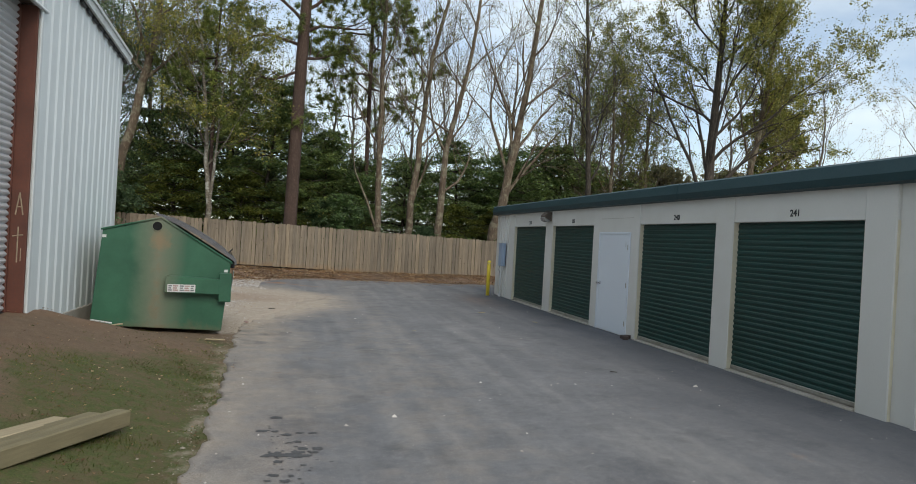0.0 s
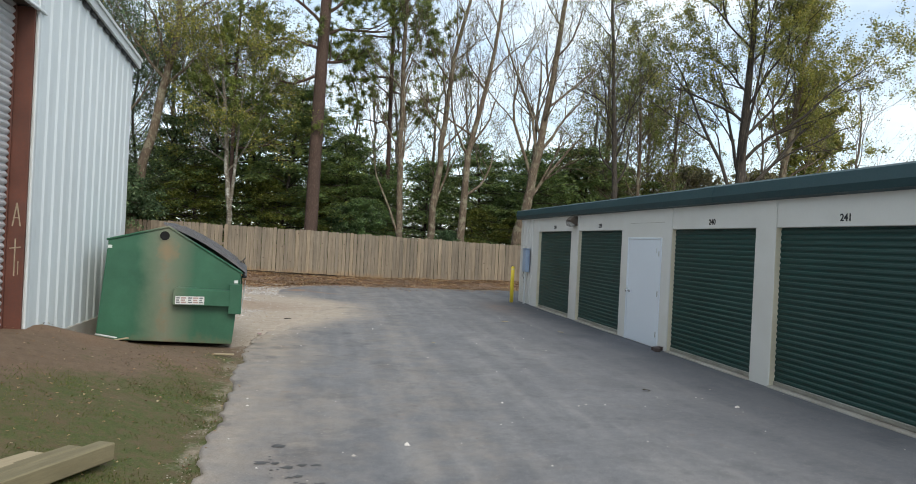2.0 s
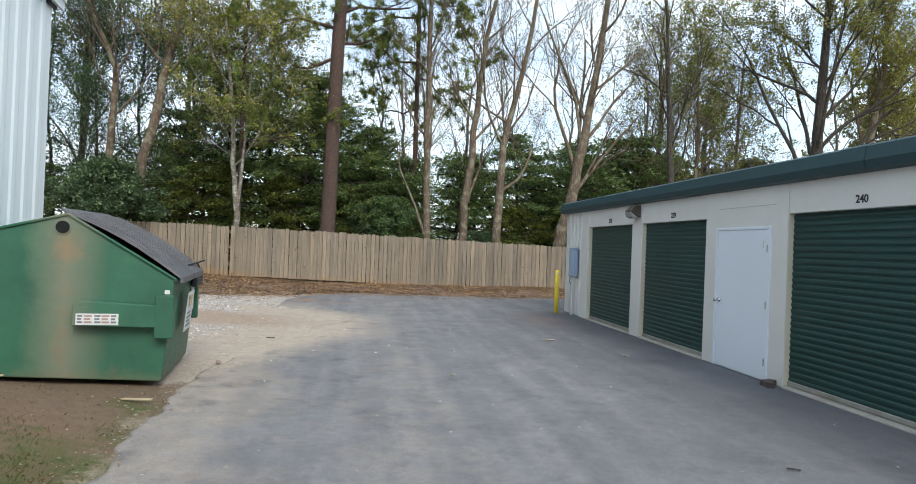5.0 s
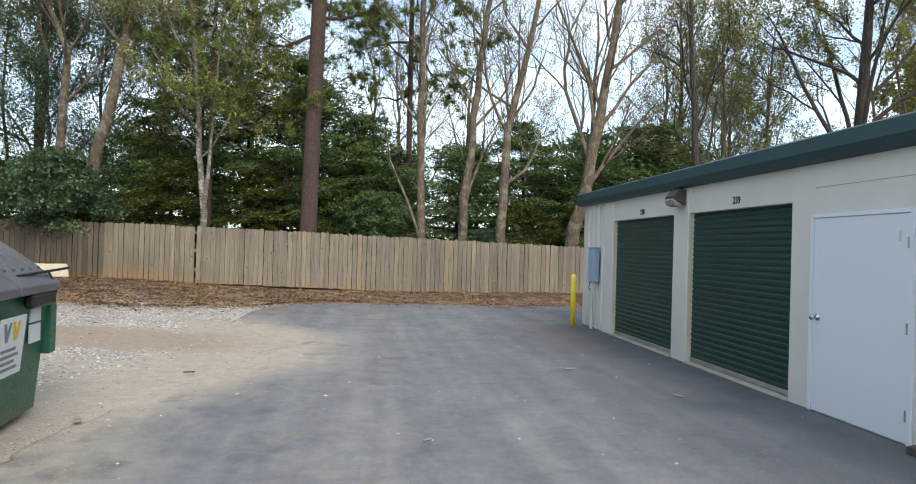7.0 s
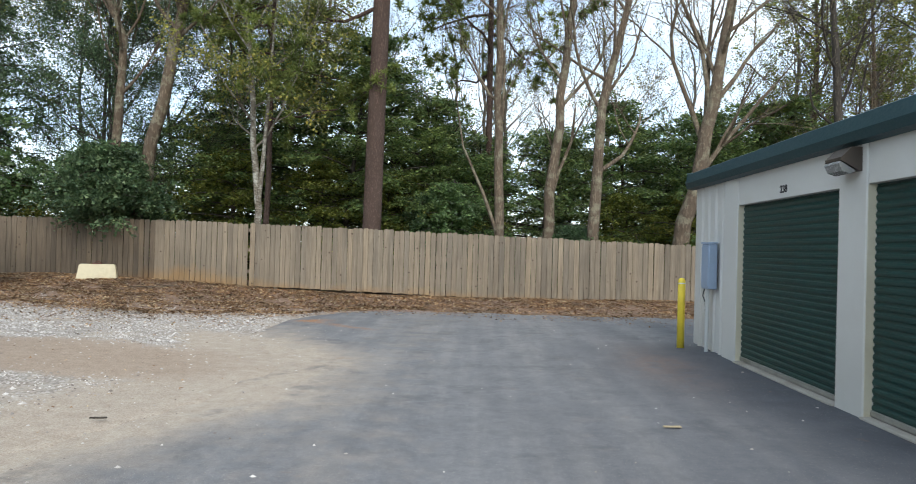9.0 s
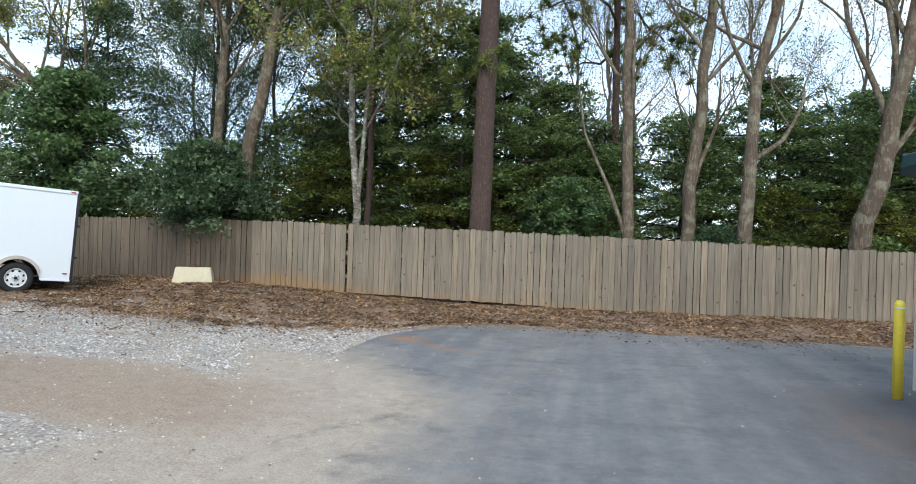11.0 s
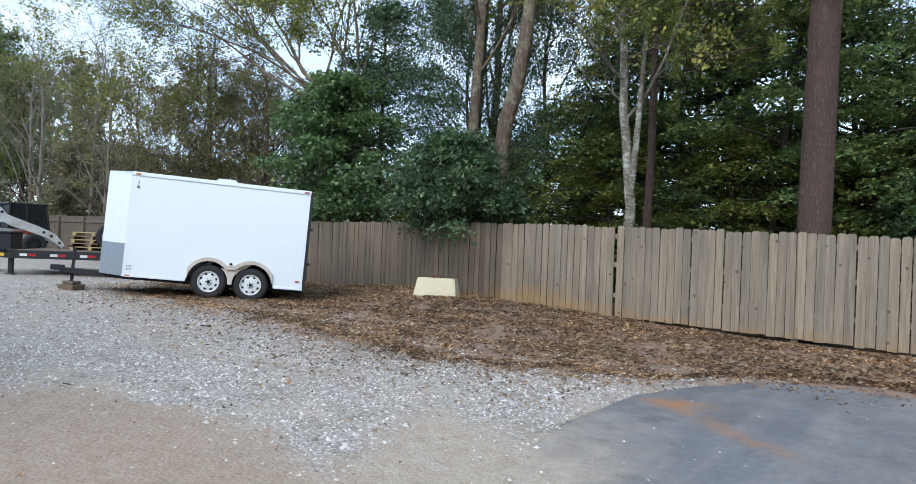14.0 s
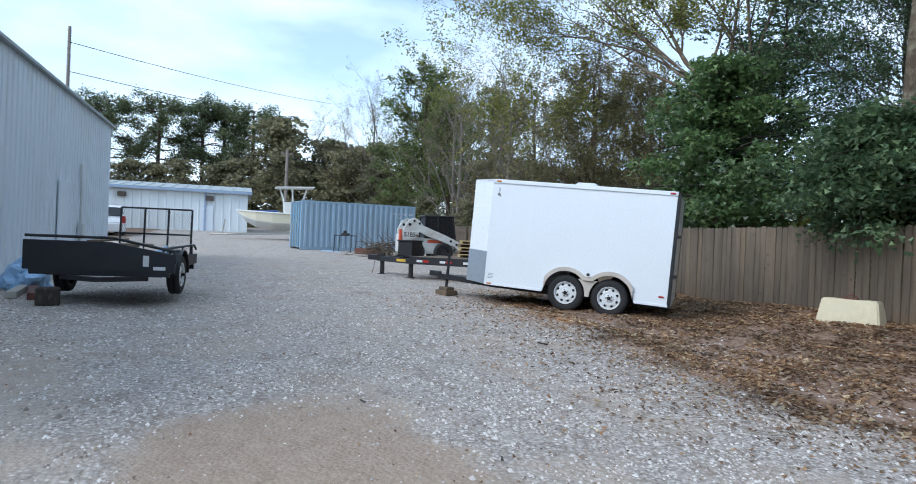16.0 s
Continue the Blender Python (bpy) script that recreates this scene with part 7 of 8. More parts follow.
# bow at x = 0, stern at x = 6.4
stations = [(0.0, 0.03, 1.45, 1.35), (0.5, 0.42, 1.40, 0.75), (1.2, 0.80, 1.33, 0.35), (2.2, 1.08, 1.24, 0.12), (3.6, 1.18, 1.15, 0.03), (5.0, 1.18, 1.08, 0.0), (6.4, 1.12, 1.05, 0.0)]
bm = bmesh.new()
rings = []
for xx, hb, top, keel in stations:
    ch = keel + (top - keel) * 0.38
    rings.append([bm.verts.new((xx, y, z)) for y, z in ((-hb, top), (-hb * 0.86, ch + 0.08), (-hb * 0.78, ch), (0, keel), (hb * 0.78, ch), (hb * 0.86, ch + 0.08), (hb, top))])
fs, low_faces = [], []
for a, b in zip(rings, rings[1:]):
    fs += [bm.faces.new((a[k], a[k + 1], b[k + 1], b[k])) for k in range(6)]
    low_faces += fs[-5:-1]
fs.append(bm.faces.new(rings[-1]))
fs += [bm.faces.new((a[0], b[0], b[6], a[6])) for a, b in zip(rings, rings[1:])]
bmesh.ops.recalc_face_normals(bm, faces=fs)
for f in low_faces:
    f.material_index = 1
hull = part("hull", bm, M["hull"], BT)
hull.data.materials.append(M["hull_white"])
bm = bmesh.new()
for s in (-1, 1):
    tube(bm, [(xx, s * (hb + 0.02), top + 0.01) for xx, hb, top, keel in stations], 0.045, 6)
part("rub_rail", bm, M["hull_white"], hull)
bm = bmesh.new()
box(bm, 2.9, 4.0, -0.45, 0.45, 1.1, 1.95, 0.06)
part("console", bm, M["hull_white"], BT)
bm = bmesh.new()
box(bm, 1.0, 2.6, -0.7, 0.7, 1.26, 1.42, 0.06)
part("seat_cover", bm, M["blue_cloth"], BT)
bm = bmesh.new()
box(bm, 2.4, 4.9, -0.95, 0.95, 2.86, 2.93, 0.03)
top_ = part("hard_top", bm, M["hull_white"], BT, "white hard top on bent tubes")
for s in (-0.7, 0.7):
    for xx, lean in ((3.0, -0.3), (3.5, 0.0), (4.1, 0.35)):
        bm = bmesh.new()
        tube(bm, [(xx, s, 1.15), (xx + lean * 0.3, s, 2.2), (xx + lean, s * 1.1, 2.87)], 0.028, 6)
        part("support_tube", bm, M["hull_white"], top_)
bm = bmesh.new()
box(bm, 6.4, 6.9, -0.3, 0.3, 0.3, 1.4, 0.08)
part("outboard", bm, M["black_steel"], BT)
bm = bmesh.new()
for s in (-0.85, 0.85):
    box(bm, -0.2, 6.2, s - 0.04, s + 0.04, -0.14, -0.02, 0.0)
tube(bm, [(-0.2, -0.85, -0.08), (-1.6, 0, -0.08), (-0.2, 0.85, -0.08)], 0.05, 6)
tube(bm, [(-0.9, 0, -0.08), (-0.7, 0, 0.9)], 0.04, 6)
part("trailer_frame", bm, M["bar_steel"], BT, "galvanised boat trailer")
for xx in (3.9, 4.7):
    for s in (-1, 1):
        wheel("wheel", BT, xx, s * 1.05, -0.06, 0.3, 0.2, s)

# ---- white car behind the shed ----
M["car_white"] = plain("white_car_paint", (0.72, 0.74, 0.75), 0.25, vary=0.02, coat=0.4, bump=0)
M["car_glass"] = plain("dark_car_glass", (0.02, 0.024, 0.028), 0.08, vary=0.1, bump=0)
V = thing("white_car", "white utility vehicle parked beyond the shed", "car", pose(-43.5, 8.6, 0.75, 0, 0, 15))
bm = bmesh.new()
prism(bm, [(-2.3, 0.35), (2.3, 0.35), (2.35, 0.85), (2.2, 1.1), (1.85, 1.2), (1.55, 1.78), (1.3, 1.86), (-0.6, 1.86), (-1.25, 1.22), (-2.2, 1.08), (-2.38, 0.8)], -0.92, 0.92, "y")
bmesh.ops.bevel(bm, geom=list(bm.edges), offset=0.05, segments=2, affect="EDGES")
part("body", bm, M["car_white"], V)
for s in (-1, 1):
    for x0, x1 in ((-0.7, 0.2), (0.28, 1.4)):
        bm = bmesh.new()
        prism(bm, [(x0 - 0.1, 1.24), (x1 + 0.1, 1.24), (x1, 1.72), (x0 + 0.15, 1.72)], s * 0.925 - 0.01, s * 0.925 + 0.01, "y")
        part("side_window", bm, M["car_glass"], V)
    bm = bmesh.new()
    box(bm, 2.2, 2.37, s * 0.8 - 0.1, s * 0.8 + 0.1, 0.85, 1.25, 0.02)
    part("tail_light", bm, M["red_lens"], V)
bm = bmesh.new()
prism(bm, [(1.9, 1.25), (1.92, 1.27), (1.66, 1.74), (1.63, 1.74)], -0.75, 0.75, "y")
part("rear_window", bm, M["car_glass"], V)
for xx in (-1.45, 1.45):
    for s in (-1, 1):
        wheel("wheel", V, xx, s * 0.82, 0.36, 0.36, 0.22, s)

# ---- far metal building ----
FB = thing("far_building", "long white metal building with a grey roof across the yard", "building", pose(0, 0, 0))
fx, fy0, fy1, fz, fe = -56.0, -22.0, 16.8, 1.2, 4.45
bm = bmesh.new()
ribbed(bm, fy0, fy1, fz, fe, fx, "y", 1, 0.6, 0.04, 0.06)
part("front_wall", bm, M["shed_white"], FB)
bm = bmesh.new()
box(bm, fx - 12, fx - 0.01, fy0, fy1, fz, fe - 0.02)
part("core_wall", bm, M["shed_white"], FB)
bm = bmesh.new()
prism(bm, [(fx + 0.35, fe - 0.05), (fx + 0.35, fe + 0.12), (fx - 6, fe + 0.8), (fx - 12.4, fe + 0.1), (fx - 12.4, fe - 0.05)], fy0 - 0.3, fy1 + 0.3, "y")
rf = part("roof", bm, M["roof_metal"], FB)
for k in range(28):
    bm = bmesh.new()
    y = fy1 - 0.3 - k * 0.9
    prism(bm, [(fx + 0.35, fe + 0.12), (fx + 0.35, fe + 0.17), (fx - 6, fe + 0.85), (fx - 6, fe + 0.8)], y - 0.03, y + 0.03, "y")
    part("roof_seam", bm, M["roof_metal"], rf)
bm = bmesh.new()
box(bm, fx + 0.36, fx + 0.42, fy0 - 0.3, fy1 + 0.3, fe - 0.12, fe + 0.1)
part("gutter", bm, M["grey_box"], FB)
for y in (13.6, 3.0):
    bm = bmesh.new()
    box(bm, fx + 0.05, fx + 0.14, y - 0.08, y + 0.08, fz, fe - 0.1)
    part("downpipe", bm, M["grey_box"], FB)
for y, w_, h_ in ((13.75, 0.95, 2.1),):
    bm = bmesh.new()
    box(bm, fx + 0.045, fx + 0.09, y - w_ / 2, y + w_ / 2, fz + 0.05, fz + h_, 0.01)
    part("door", bm, M["white_door"], FB, "white steel door")
for y in (13.9, 7.6, 5.2):
    bm = bmesh.new()
    box(bm, fx + 0.05, fx + 0.25, y - 0.3, y + 0.3, fe - 0.75, fe - 0.4, 0.03)
    part("wall_lamp", bm, M["bronze"], FB)
for y in (4.2, -2.6):
    ac = thing("air_conditioner", "grey air-conditioning unit beside the far building", "air conditioner", pose(fx + 1.0, y, 1.02))
    bm = bmesh.new()
    box(bm, -0.45, 0.45, -0.7, 0.7, 0, 1.2, 0.03)
    for k in range(9):
        box(bm, 0.451, 0.462, -0.6, 0.6, 0.15 + k * 0.11, 0.2 + k * 0.11)
    part("case", bm, M["label_grey"], ac)

# ---- poles and wires ----
M["pole_wood"] = plain("grey_pole_wood", (0.24, 0.21, 0.18), 0.9, vary=0.2, scale=2, stretch=(8, 8, 0.5))
for (x, y, h, r) in ((-70.0, 20.6, 8.3, 0.17), (-41.0, 7.0, 11.4, 0.10)):
    pl = thing("utility_pole", "grey utility pole carrying wires", "pole", pose(x, y, gz(x, y)))
    bm = bmesh.new()
    tube(bm, [(0, 0, -0.5), (0, 0, h)], [r * 1.15, r * 0.85], 10)
    part("pole", bm, M["pole_wood"], pl)
    if r < 0.15:
        continue
    bm = bmesh.new()
    box(bm, -0.08, 0.08, -0.6, 0.6, h - 0.5, h - 0.38)
    for yy in (-0.5, 0.5):
        lathe(bm, [(0.04, h - 0.38), (0.05, h - 0.3), (0.02, h - 0.24)], (0, yy, 0), "z", 8)
    part("crossarm", bm, M["pole_wood"], pl)


def wire(a, b, sag, r=0.022):
    bm = bmesh.new()
    pts = [Vector(a).lerp(Vector(b), t) - Vector((0, 0, sag * 4 * t * (1 - t))) for t in np.linspace(0, 1, 14)]
    tube(bm, pts, r, 4, False)
    return tagged(part("overhead_wire", bm, M["black_steel"]), "thin black overhead wire between the poles", "wire", "overhead wires", "")


wire((-41, 7.0, 11.4), (-100, 40, 21.0), 1.0)
wire((-41, 7.0, 9.8), (-100, 40, 18.5), 1.0)
wire((-60, -10, 10.2), (-70, 20.2, 9.0), 0.4)
wire((-60, -10, 8.6), (-70, 21.0, 7.6), 0.4)
wire((-70, 20.2, 9.0), (-74, 60, 9.5), 0.5)
wire((-70, 21.0, 7.6), (-74, 60, 8.0), 0.5)

# ---- trees beyond the yard ----
M["leaf_brown"] = leaf_mat("browning_leaf", [(0.0, (0.14, 0.135, 0.075)), (0.5, (0.22, 0.195, 0.11)), (1.0, (0.32, 0.27, 0.155))], 0.6, 0.25)
M["leaf_dusk"] = leaf_mat("grey_olive_leaf", [(0.0, (0.135, 0.135, 0.09)), (0.6, (0.22, 0.205, 0.14)), (1.0, (0.32, 0.285, 0.20))], 0.6, 0.25)
M["bark_grey"] = bark("grey_twig_bark", (0.13, 0.11, 0.09), (0.26, 0.225, 0.185), 7)
mixed = [bare_tree(61, [(0, 0, 0), (0.2, 0, 4), (0.1, 0.2, 8), (0.3, 0.3, 11)], (0.2, 0.07), spread_forks(RG, 18, 0.12, 0.98, 4.4, (12, 55)), M["bark_tan"], M["leaf_brown"], 17000, 0.125, label="broad browning tree along the yard's far side", depth=2, kids=5, tri=True),
         bare_tree(62, [(0, 0, 0), (0.2, 0, 4), (0.1, 0.2, 8), (0.2, 0.3, 10)], (0.2, 0.07), spread_forks(RG, 18, 0.1, 0.98, 3.6), M["bark_dark"], M["leaf_olive"], 20000, 0.22, label="broad olive-green tree along the yard's far side", depth=2, kids=5, tri=True),
         evergreen(63, 10, 7.5, 6500, 0.40, M["leaf_dusk"], 0.03, 0.25, 1.7, 0.3, label="rounded grey-olive tree along the yard's far side"),
         bare_tree(65, [(0, 0, 0), (0.1, 0, 3), (0.0, 0.1, 7), (0.2, 0.2, 10)], (0.14, 0.05), spread_forks(RG, 12, 0.08, 0.98, 3.8, (48, 75)), M["bark_grey"], M["leaf_brown"], 4200, 0.075, label="bare grey-brown wispy tree along the yard's far side", kids=3, tri=True)]


def bushy_pine(seed):
    """A pine with soft needle clumps down to its foot."""
    rng = np.random.default_rng(seed)
    wood, tips = Wood(), []
    wood.limb(np.array([(0, 0, 0), (0.1, 0, 5), (0.0, 0.1, 9), (0.1, 0.1, 12)]), [0.2, 0.16, 0.11, 0.03], 8)
    for k in range(34):
        z = 1.0 + k * 0.32
        branch(rng, wood, tips, np.array([0.05, 0.05, z]), (math.cos(k * 2.4), math.sin(k * 2.4), 0.35), 0.9 + 3.3 * (1 - z / 12.5) ** 0.7, 0.05, 1, 0.9, 0.3, 5, 0.5, 0.5)
    tips = np.array(tips)
    return tree_from("pine_tree", "bushy soft green pine along the yard's far side", wood, M["bark_pine"], leaf_mesh(rng, "crown", tips[rng.integers(0, len(tips), 16000)], 0.34, M["needles"], 0.3, 0.6, 0.2, True), None, "far pines")


mixed.append(bushy_pine(66))


M["leaf_dusk_green"] = leaf_mat("far_pine_needles", [(0.0, (0.09, 0.115, 0.075)), (0.6, (0.155, 0.185, 0.115)), (1.0, (0.24, 0.26, 0.16))], 0.6, 0.25)


def far_pine(seed):
    rng = np.random.default_rng(seed)
    wood, tips = Wood(), []
    wood.limb(np.array([(0, 0, 0), (0.1, 0, 5), (0.0, 0.1, 10), (0.2, 0.1, 14)]), [0.3, 0.25, 0.2, 0.08], 8)
    for k in range(15):
        z = 6.8 + k * 0.5
        az, el = k * 2.4, rng.uniform(0.0, 0.5)
        branch(rng, wood, tips, np.array([0.05, 0.05, z]), (math.cos(az), math.sin(az), el), 2.9 - 0.08 * k, 0.09, 2, 0.9, 0.1, 4, 0.5, 0.5)
    tips = np.array(tips)
    hub = tips[rng.integers(0, len(tips), 60)]
    c = hub[rng.integers(0, 60, 12000)] + rng.normal(0, 1, (12000, 3)) * np.array([0.42, 0.42, 0.3])
    return tree_from("pine_tree", "tall far pine with a clumped dark crown", wood, M["bark_pine"], leaf_mesh(rng, "crown", c, 0.28, M["leaf_dusk_green"], 0.5, 0.6, 0.05, True), None, "far pines")


fp = far_pine(64)
fp.matrix_basis = pose(-92, 6, 1.8) @ Matrix.Diagonal((1.05, 1.05, 1.12, 1))
for k, (x, y, s) in enumerate([(-90, 0.5, 1.06), (-93, 11.2, 1.12), (-90, 17.6, 1.08), (-95, 13.8, 1.15), (-93, -5, 1.08)]):
    c = copy_thing(fp, Matrix.Translation((x, y, 1.8)) @ Matrix.Rotation(k * 1.7, 4, "Z"))
    c.scale = (s, s, s)
plan = [(4, -55, 31, 1.17), (4, -50.5, 32, 0.9), (4, -60, 33, 1.0), (3, -66, 28.5, 1.1), (3, -46, 31, 1.0), (3, -42, 30.2, 0.95), (3, -38.5, 31.5, 0.9), (3, -49, 30, 0.8), (0, -34, 32, 0.68), (0, -29, 32.5, 0.62), (2, -31, 31, 0.42), (2, -26.5, 31.5, 0.42), (0, -24, 33, 0.55), (0, -21.5, 31.2, 0.6), (0, -25.5, 31.0, 0.7), (3, 5.5, 36, 0.95), (3, 8.0, 38.5, 1.0), (3, 10.8, 36, 0.9), (3, -6.5, 38, 1.0), (3, 2.5, 39, 1.0), (2, -21, 30, 0.36), (2, -25, 30, 0.4), (3, -53, 34, 1.0), (3, -70, 30, 1.1), (3, -75, 27, 1.0), (3, -80, 24.5, 1.05), (2, -79, 21.5, 1.42), (2, -75, 33, 0.85), (2, -82, 17, 0.9), (2, -84, 10, 0.85), (2, -86, 3, 0.82), (2, -85, 6.5, 0.8), (2, -86, -1, 0.85), (2, -83, 13.5, 0.85), (2, -85, -6, 0.85), (1, -66, 42, 1.1), (2, -82, 31, 1.25), (2, -88, 22, 1.0), (2, -47, 29.5, 0.4), (2, -37, 29.3, 0.38), (2, -88, -2, 0.75), (2, -88, 14, 0.85), (2, -84, 27, 0.9), (2, -62, 30, 0.5), (3, -33, 30, 0.85), (0, -27, 31.5, 0.62), (2, -28.5, 33, 0.55), (0, -23, 31.8, 0.45), (2, -72, 27, 1.05), (2, -77, 26.5, 1.2), (2, -66, 30, 0.8), (2, -40, 33.5, 0.68), (2, -44, 33.5, 0.72), (2, -36, 33.5, 0.6), (2, -51, 36, 0.8),
        (2, 17, 37, 0.75), (2, 22, 39, 0.8), (2, 27, 37, 0.8), (2, 33, 34, 0.8), (3, 14, 34, 0.9), (3, 18.5, 36, 1.0), (3, 25, 34.5, 0.95), (3, 29, 32, 0.9), (0, 21, 41, 0.9), (3, 35, 30, 0.9), (2, 12, 37, 0.7), (1, 31, 38, 0.9),
        (3, 3.2, 33, 0.85), (3, 1.0, 36, 0.9), (3, -2.2, 38, 0.9), (2, 1.2, 37.5, 0.6), (2, 37, 28, 0.75)]
seen_kinds = set()
for k, (v, x, y, s) in enumerate(plan):
    if v not in seen_kinds:
        seen_kinds.add(v)
        mixed[v].matrix_basis = Matrix.Translation((x, y, gz(x, y))) @ Matrix.Rotation(k * 2.1, 4, "Z") @ Matrix.Scale(s, 4)
    else:
        c = copy_thing(mixed[v], Matrix.Translation((x, y, gz(x, y))) @ Matrix.Rotation(k * 2.1, 4, "Z"))
        c.scale = (s, s, s)

# ---- lumber and small things on the ground ----
M["lumber"] = plain("green_tinted_lumber", (0.225, 0.19, 0.11), 0.8, vary=0.25, scale=3, stretch=(1, 10, 10), bump=0.4, dirt=(0.14, 0.11, 0.06), dirt_amount=0.5)
M["lumber_pale"] = plain("pale_new_lumber", (0.40, 0.325, 0.21), 0.8, vary=0.2, scale=3, stretch=(1, 10, 10), bump=0.3)
for (x, y, z, ln, w_, h_, mt, pitch, lab) in ((-1.724, 4.647, 0.02, 1.9, 0.14, 0.13, "lumber", -2.6, "greenish treated timber post lying on the grass"), (-1.915, 4.56, 0.02, 1.8, 0.12, 0.13, "lumber", -2.6, "greenish treated timber post lying on the grass"), (-2.10, 4.40, 0.055, 1.5, 0.17, 0.10, "lumber_pale", -3.6, "pale new board lying on the grass")):
    t = thing("timber", lab, "timber", pose(x, y, z - 0.02, 0, pitch, 247.5), "stacked timbers")
    bm = bmesh.new()
    box(bm, 0, ln, -w_ / 2, w_ / 2, 0.02, 0.02 + h_, 0.008)
    part("beam", bm, M[mt], t)
M["brick_clay"] = plain("dark_brick", (0.075, 0.055, 0.05), 0.85, vary=0.25, scale=8, bump=0.5)
for k, (x, y, rz) in enumerate(((5.80, 10.33, 20), (5.74, 10.24, 75))):
    b_ = thing("brick", "old dark brick by the white door", "brick", pose(x, y, gz(x, y) + 0.024 + 0.0 * k, 0, 0, rz), "bricks")
    bm = bmesh.new()
    box(bm, -0.1, 0.1, -0.05, 0.05, 0, 0.065, 0.006)
    part("block", bm, M["brick_clay"], b_)
for k, (x, y, ln, rz, mt) in enumerate(((-3.15, 9.35, 0.45, -40, "label"), (-3.0, 9.55, 0.25, 60, "lumber_pale"), (-1.55, 9.35, 0.28, -5, "lumber_pale"), (-3.45, 9.85, 0.35, 85, "lumber_pale"), (-0.9, 13.9, 0.14, 10, "bark_dark"), (1.8, 11.0, 0.09, 40, "lumber_pale"), (4.0, 14.2, 0.16, 5, "lumber_pale"), (4.75, 12.5, 0.13, -60, "lumber_pale"), (4.0, 7.2, 0.1, -30, "bark_dark"), (-5.0, 17.3, 0.1, 15, "bark_dark"), (-3.6, 18.0, 0.09, -20, "bark_dark"), (-6.2, 25.2, 0.9, 10, "bark_tan"), (-5.8, 25.5, 0.8, -18, "bark_tan"), (-7.2, 20.0, 0.16, 30, "bark_dark"))):
    s = thing("stick", "broken stick or splinter lying on the ground", "stick", pose(x, y, gz(x, y) + 0.03, 0, 0, rz), "scattered sticks")
    bm = bmesh.new()
    wd = min(0.02, ln * 0.09)
    box(bm, -ln / 2, ln / 2, -wd, wd, 0.0, wd, wd * 0.3)
    for v in bm.verts:
        v.co.y *= 1 + 0.5 * v.co.x / ln
        v.co.z += 0.02 * (v.co.x / ln) ** 2
    part("splinter", bm, M[mt], s)
can = thing("crushed_can", "flattened red can on the sand", "can", pose(-1.25, 11.62, gz(-1.25, 11.62) + 0.02, 0, 0, 20))
bm = bmesh.new()
lathe(bm, [(0.03, 0), (0.034, 0.01), (0.03, 0.11), (0.022, 0.12)], (0, 0, 0.012), "y", 12)
for v in bm.verts:
    v.co.z = 0.012 + (v.co.z - 0.012) * 0.35
part("shell", bm, M["label_red"], can)

# ---- oil spots on the drive ----
M["oil"] = plain("oil_stain", (0.082, 0.08, 0.082), 0.6, vary=0.2, scale=20)
rng = np.random.default_rng(4)
ov, of, base = [], [], 0
drips = [(-0.5, 5.42, 0.06), (-0.61, 4.97, 0.06), (-0.5, 4.95, 0.04), (-0.4, 4.85, 0.05), (-0.28, 4.9, 0.04), (-0.16, 4.9, 0.04), (-0.3, 4.64, 0.04), (-0.26, 4.44, 0.05), (-0.13, 4.44, 0.055), (-0.29, 4.35, 0.05), (-0.16, 4.34, 0.04),
         (-0.48, 4.3, 0.08), (-0.42, 4.27, 0.06), (-0.34, 4.28, 0.08), (-0.28, 4.25, 0.06), (-0.56, 4.26, 0.04), (-0.22, 4.26, 0.04), (-0.45, 4.12, 0.05), (-0.25, 4.03, 0.03), (-0.47, 3.82, 0.05), (-0.34, 3.8, 0.03), (-0.51, 3.7, 0.03), (-0.38, 3.69, 0.045)]
drips += [(rng.normal(-0.36, 0.16), rng.normal(4.3, 0.4), rng.uniform(0.008, 0.02)) for k in range(40)]
for x, y, r in drips:
    a = np.linspace(0, 2 * np.pi, 15)[:-1]
    rr = 0.8 * r * (1 + 0.3 * rng.normal(0, 1, 14).clip(-1, 1))
    cx, cy = x + rr * np.cos(a) * 1.2, y + rr * np.sin(a) * 0.9
    ring = np.stack([cx, cy, ground_z(cx, cy) + 0.026], 1)
    ov.append(np.concatenate([[(x, y, float(ground_z(x, y)) + 0.026)], ring]))
    for k in range(14):
        of.append((base, base + 1 + k, base + 1 + (k + 1) % 14))
    base += 15
tagged(new("oil_spots", raw_mesh("oil_spots", np.concatenate(ov), of, M["oil"])), "dark oil spots on the asphalt drive", "stain", kind="stuff")

# ---- litter, gravel and grass ----
def scatter(rng, n, x0, x1, y0, y1, key):
    x, y = rng.uniform(x0, x1, n), rng.uniform(y0, y1, n)
    g, lf, gr, sa = region(x, y)
    keep = rng.uniform(0, 1, n) < {"grass": g, "leaf": lf, "gravel": gr, "sand": sa}[key]
    return x[keep], y[keep]


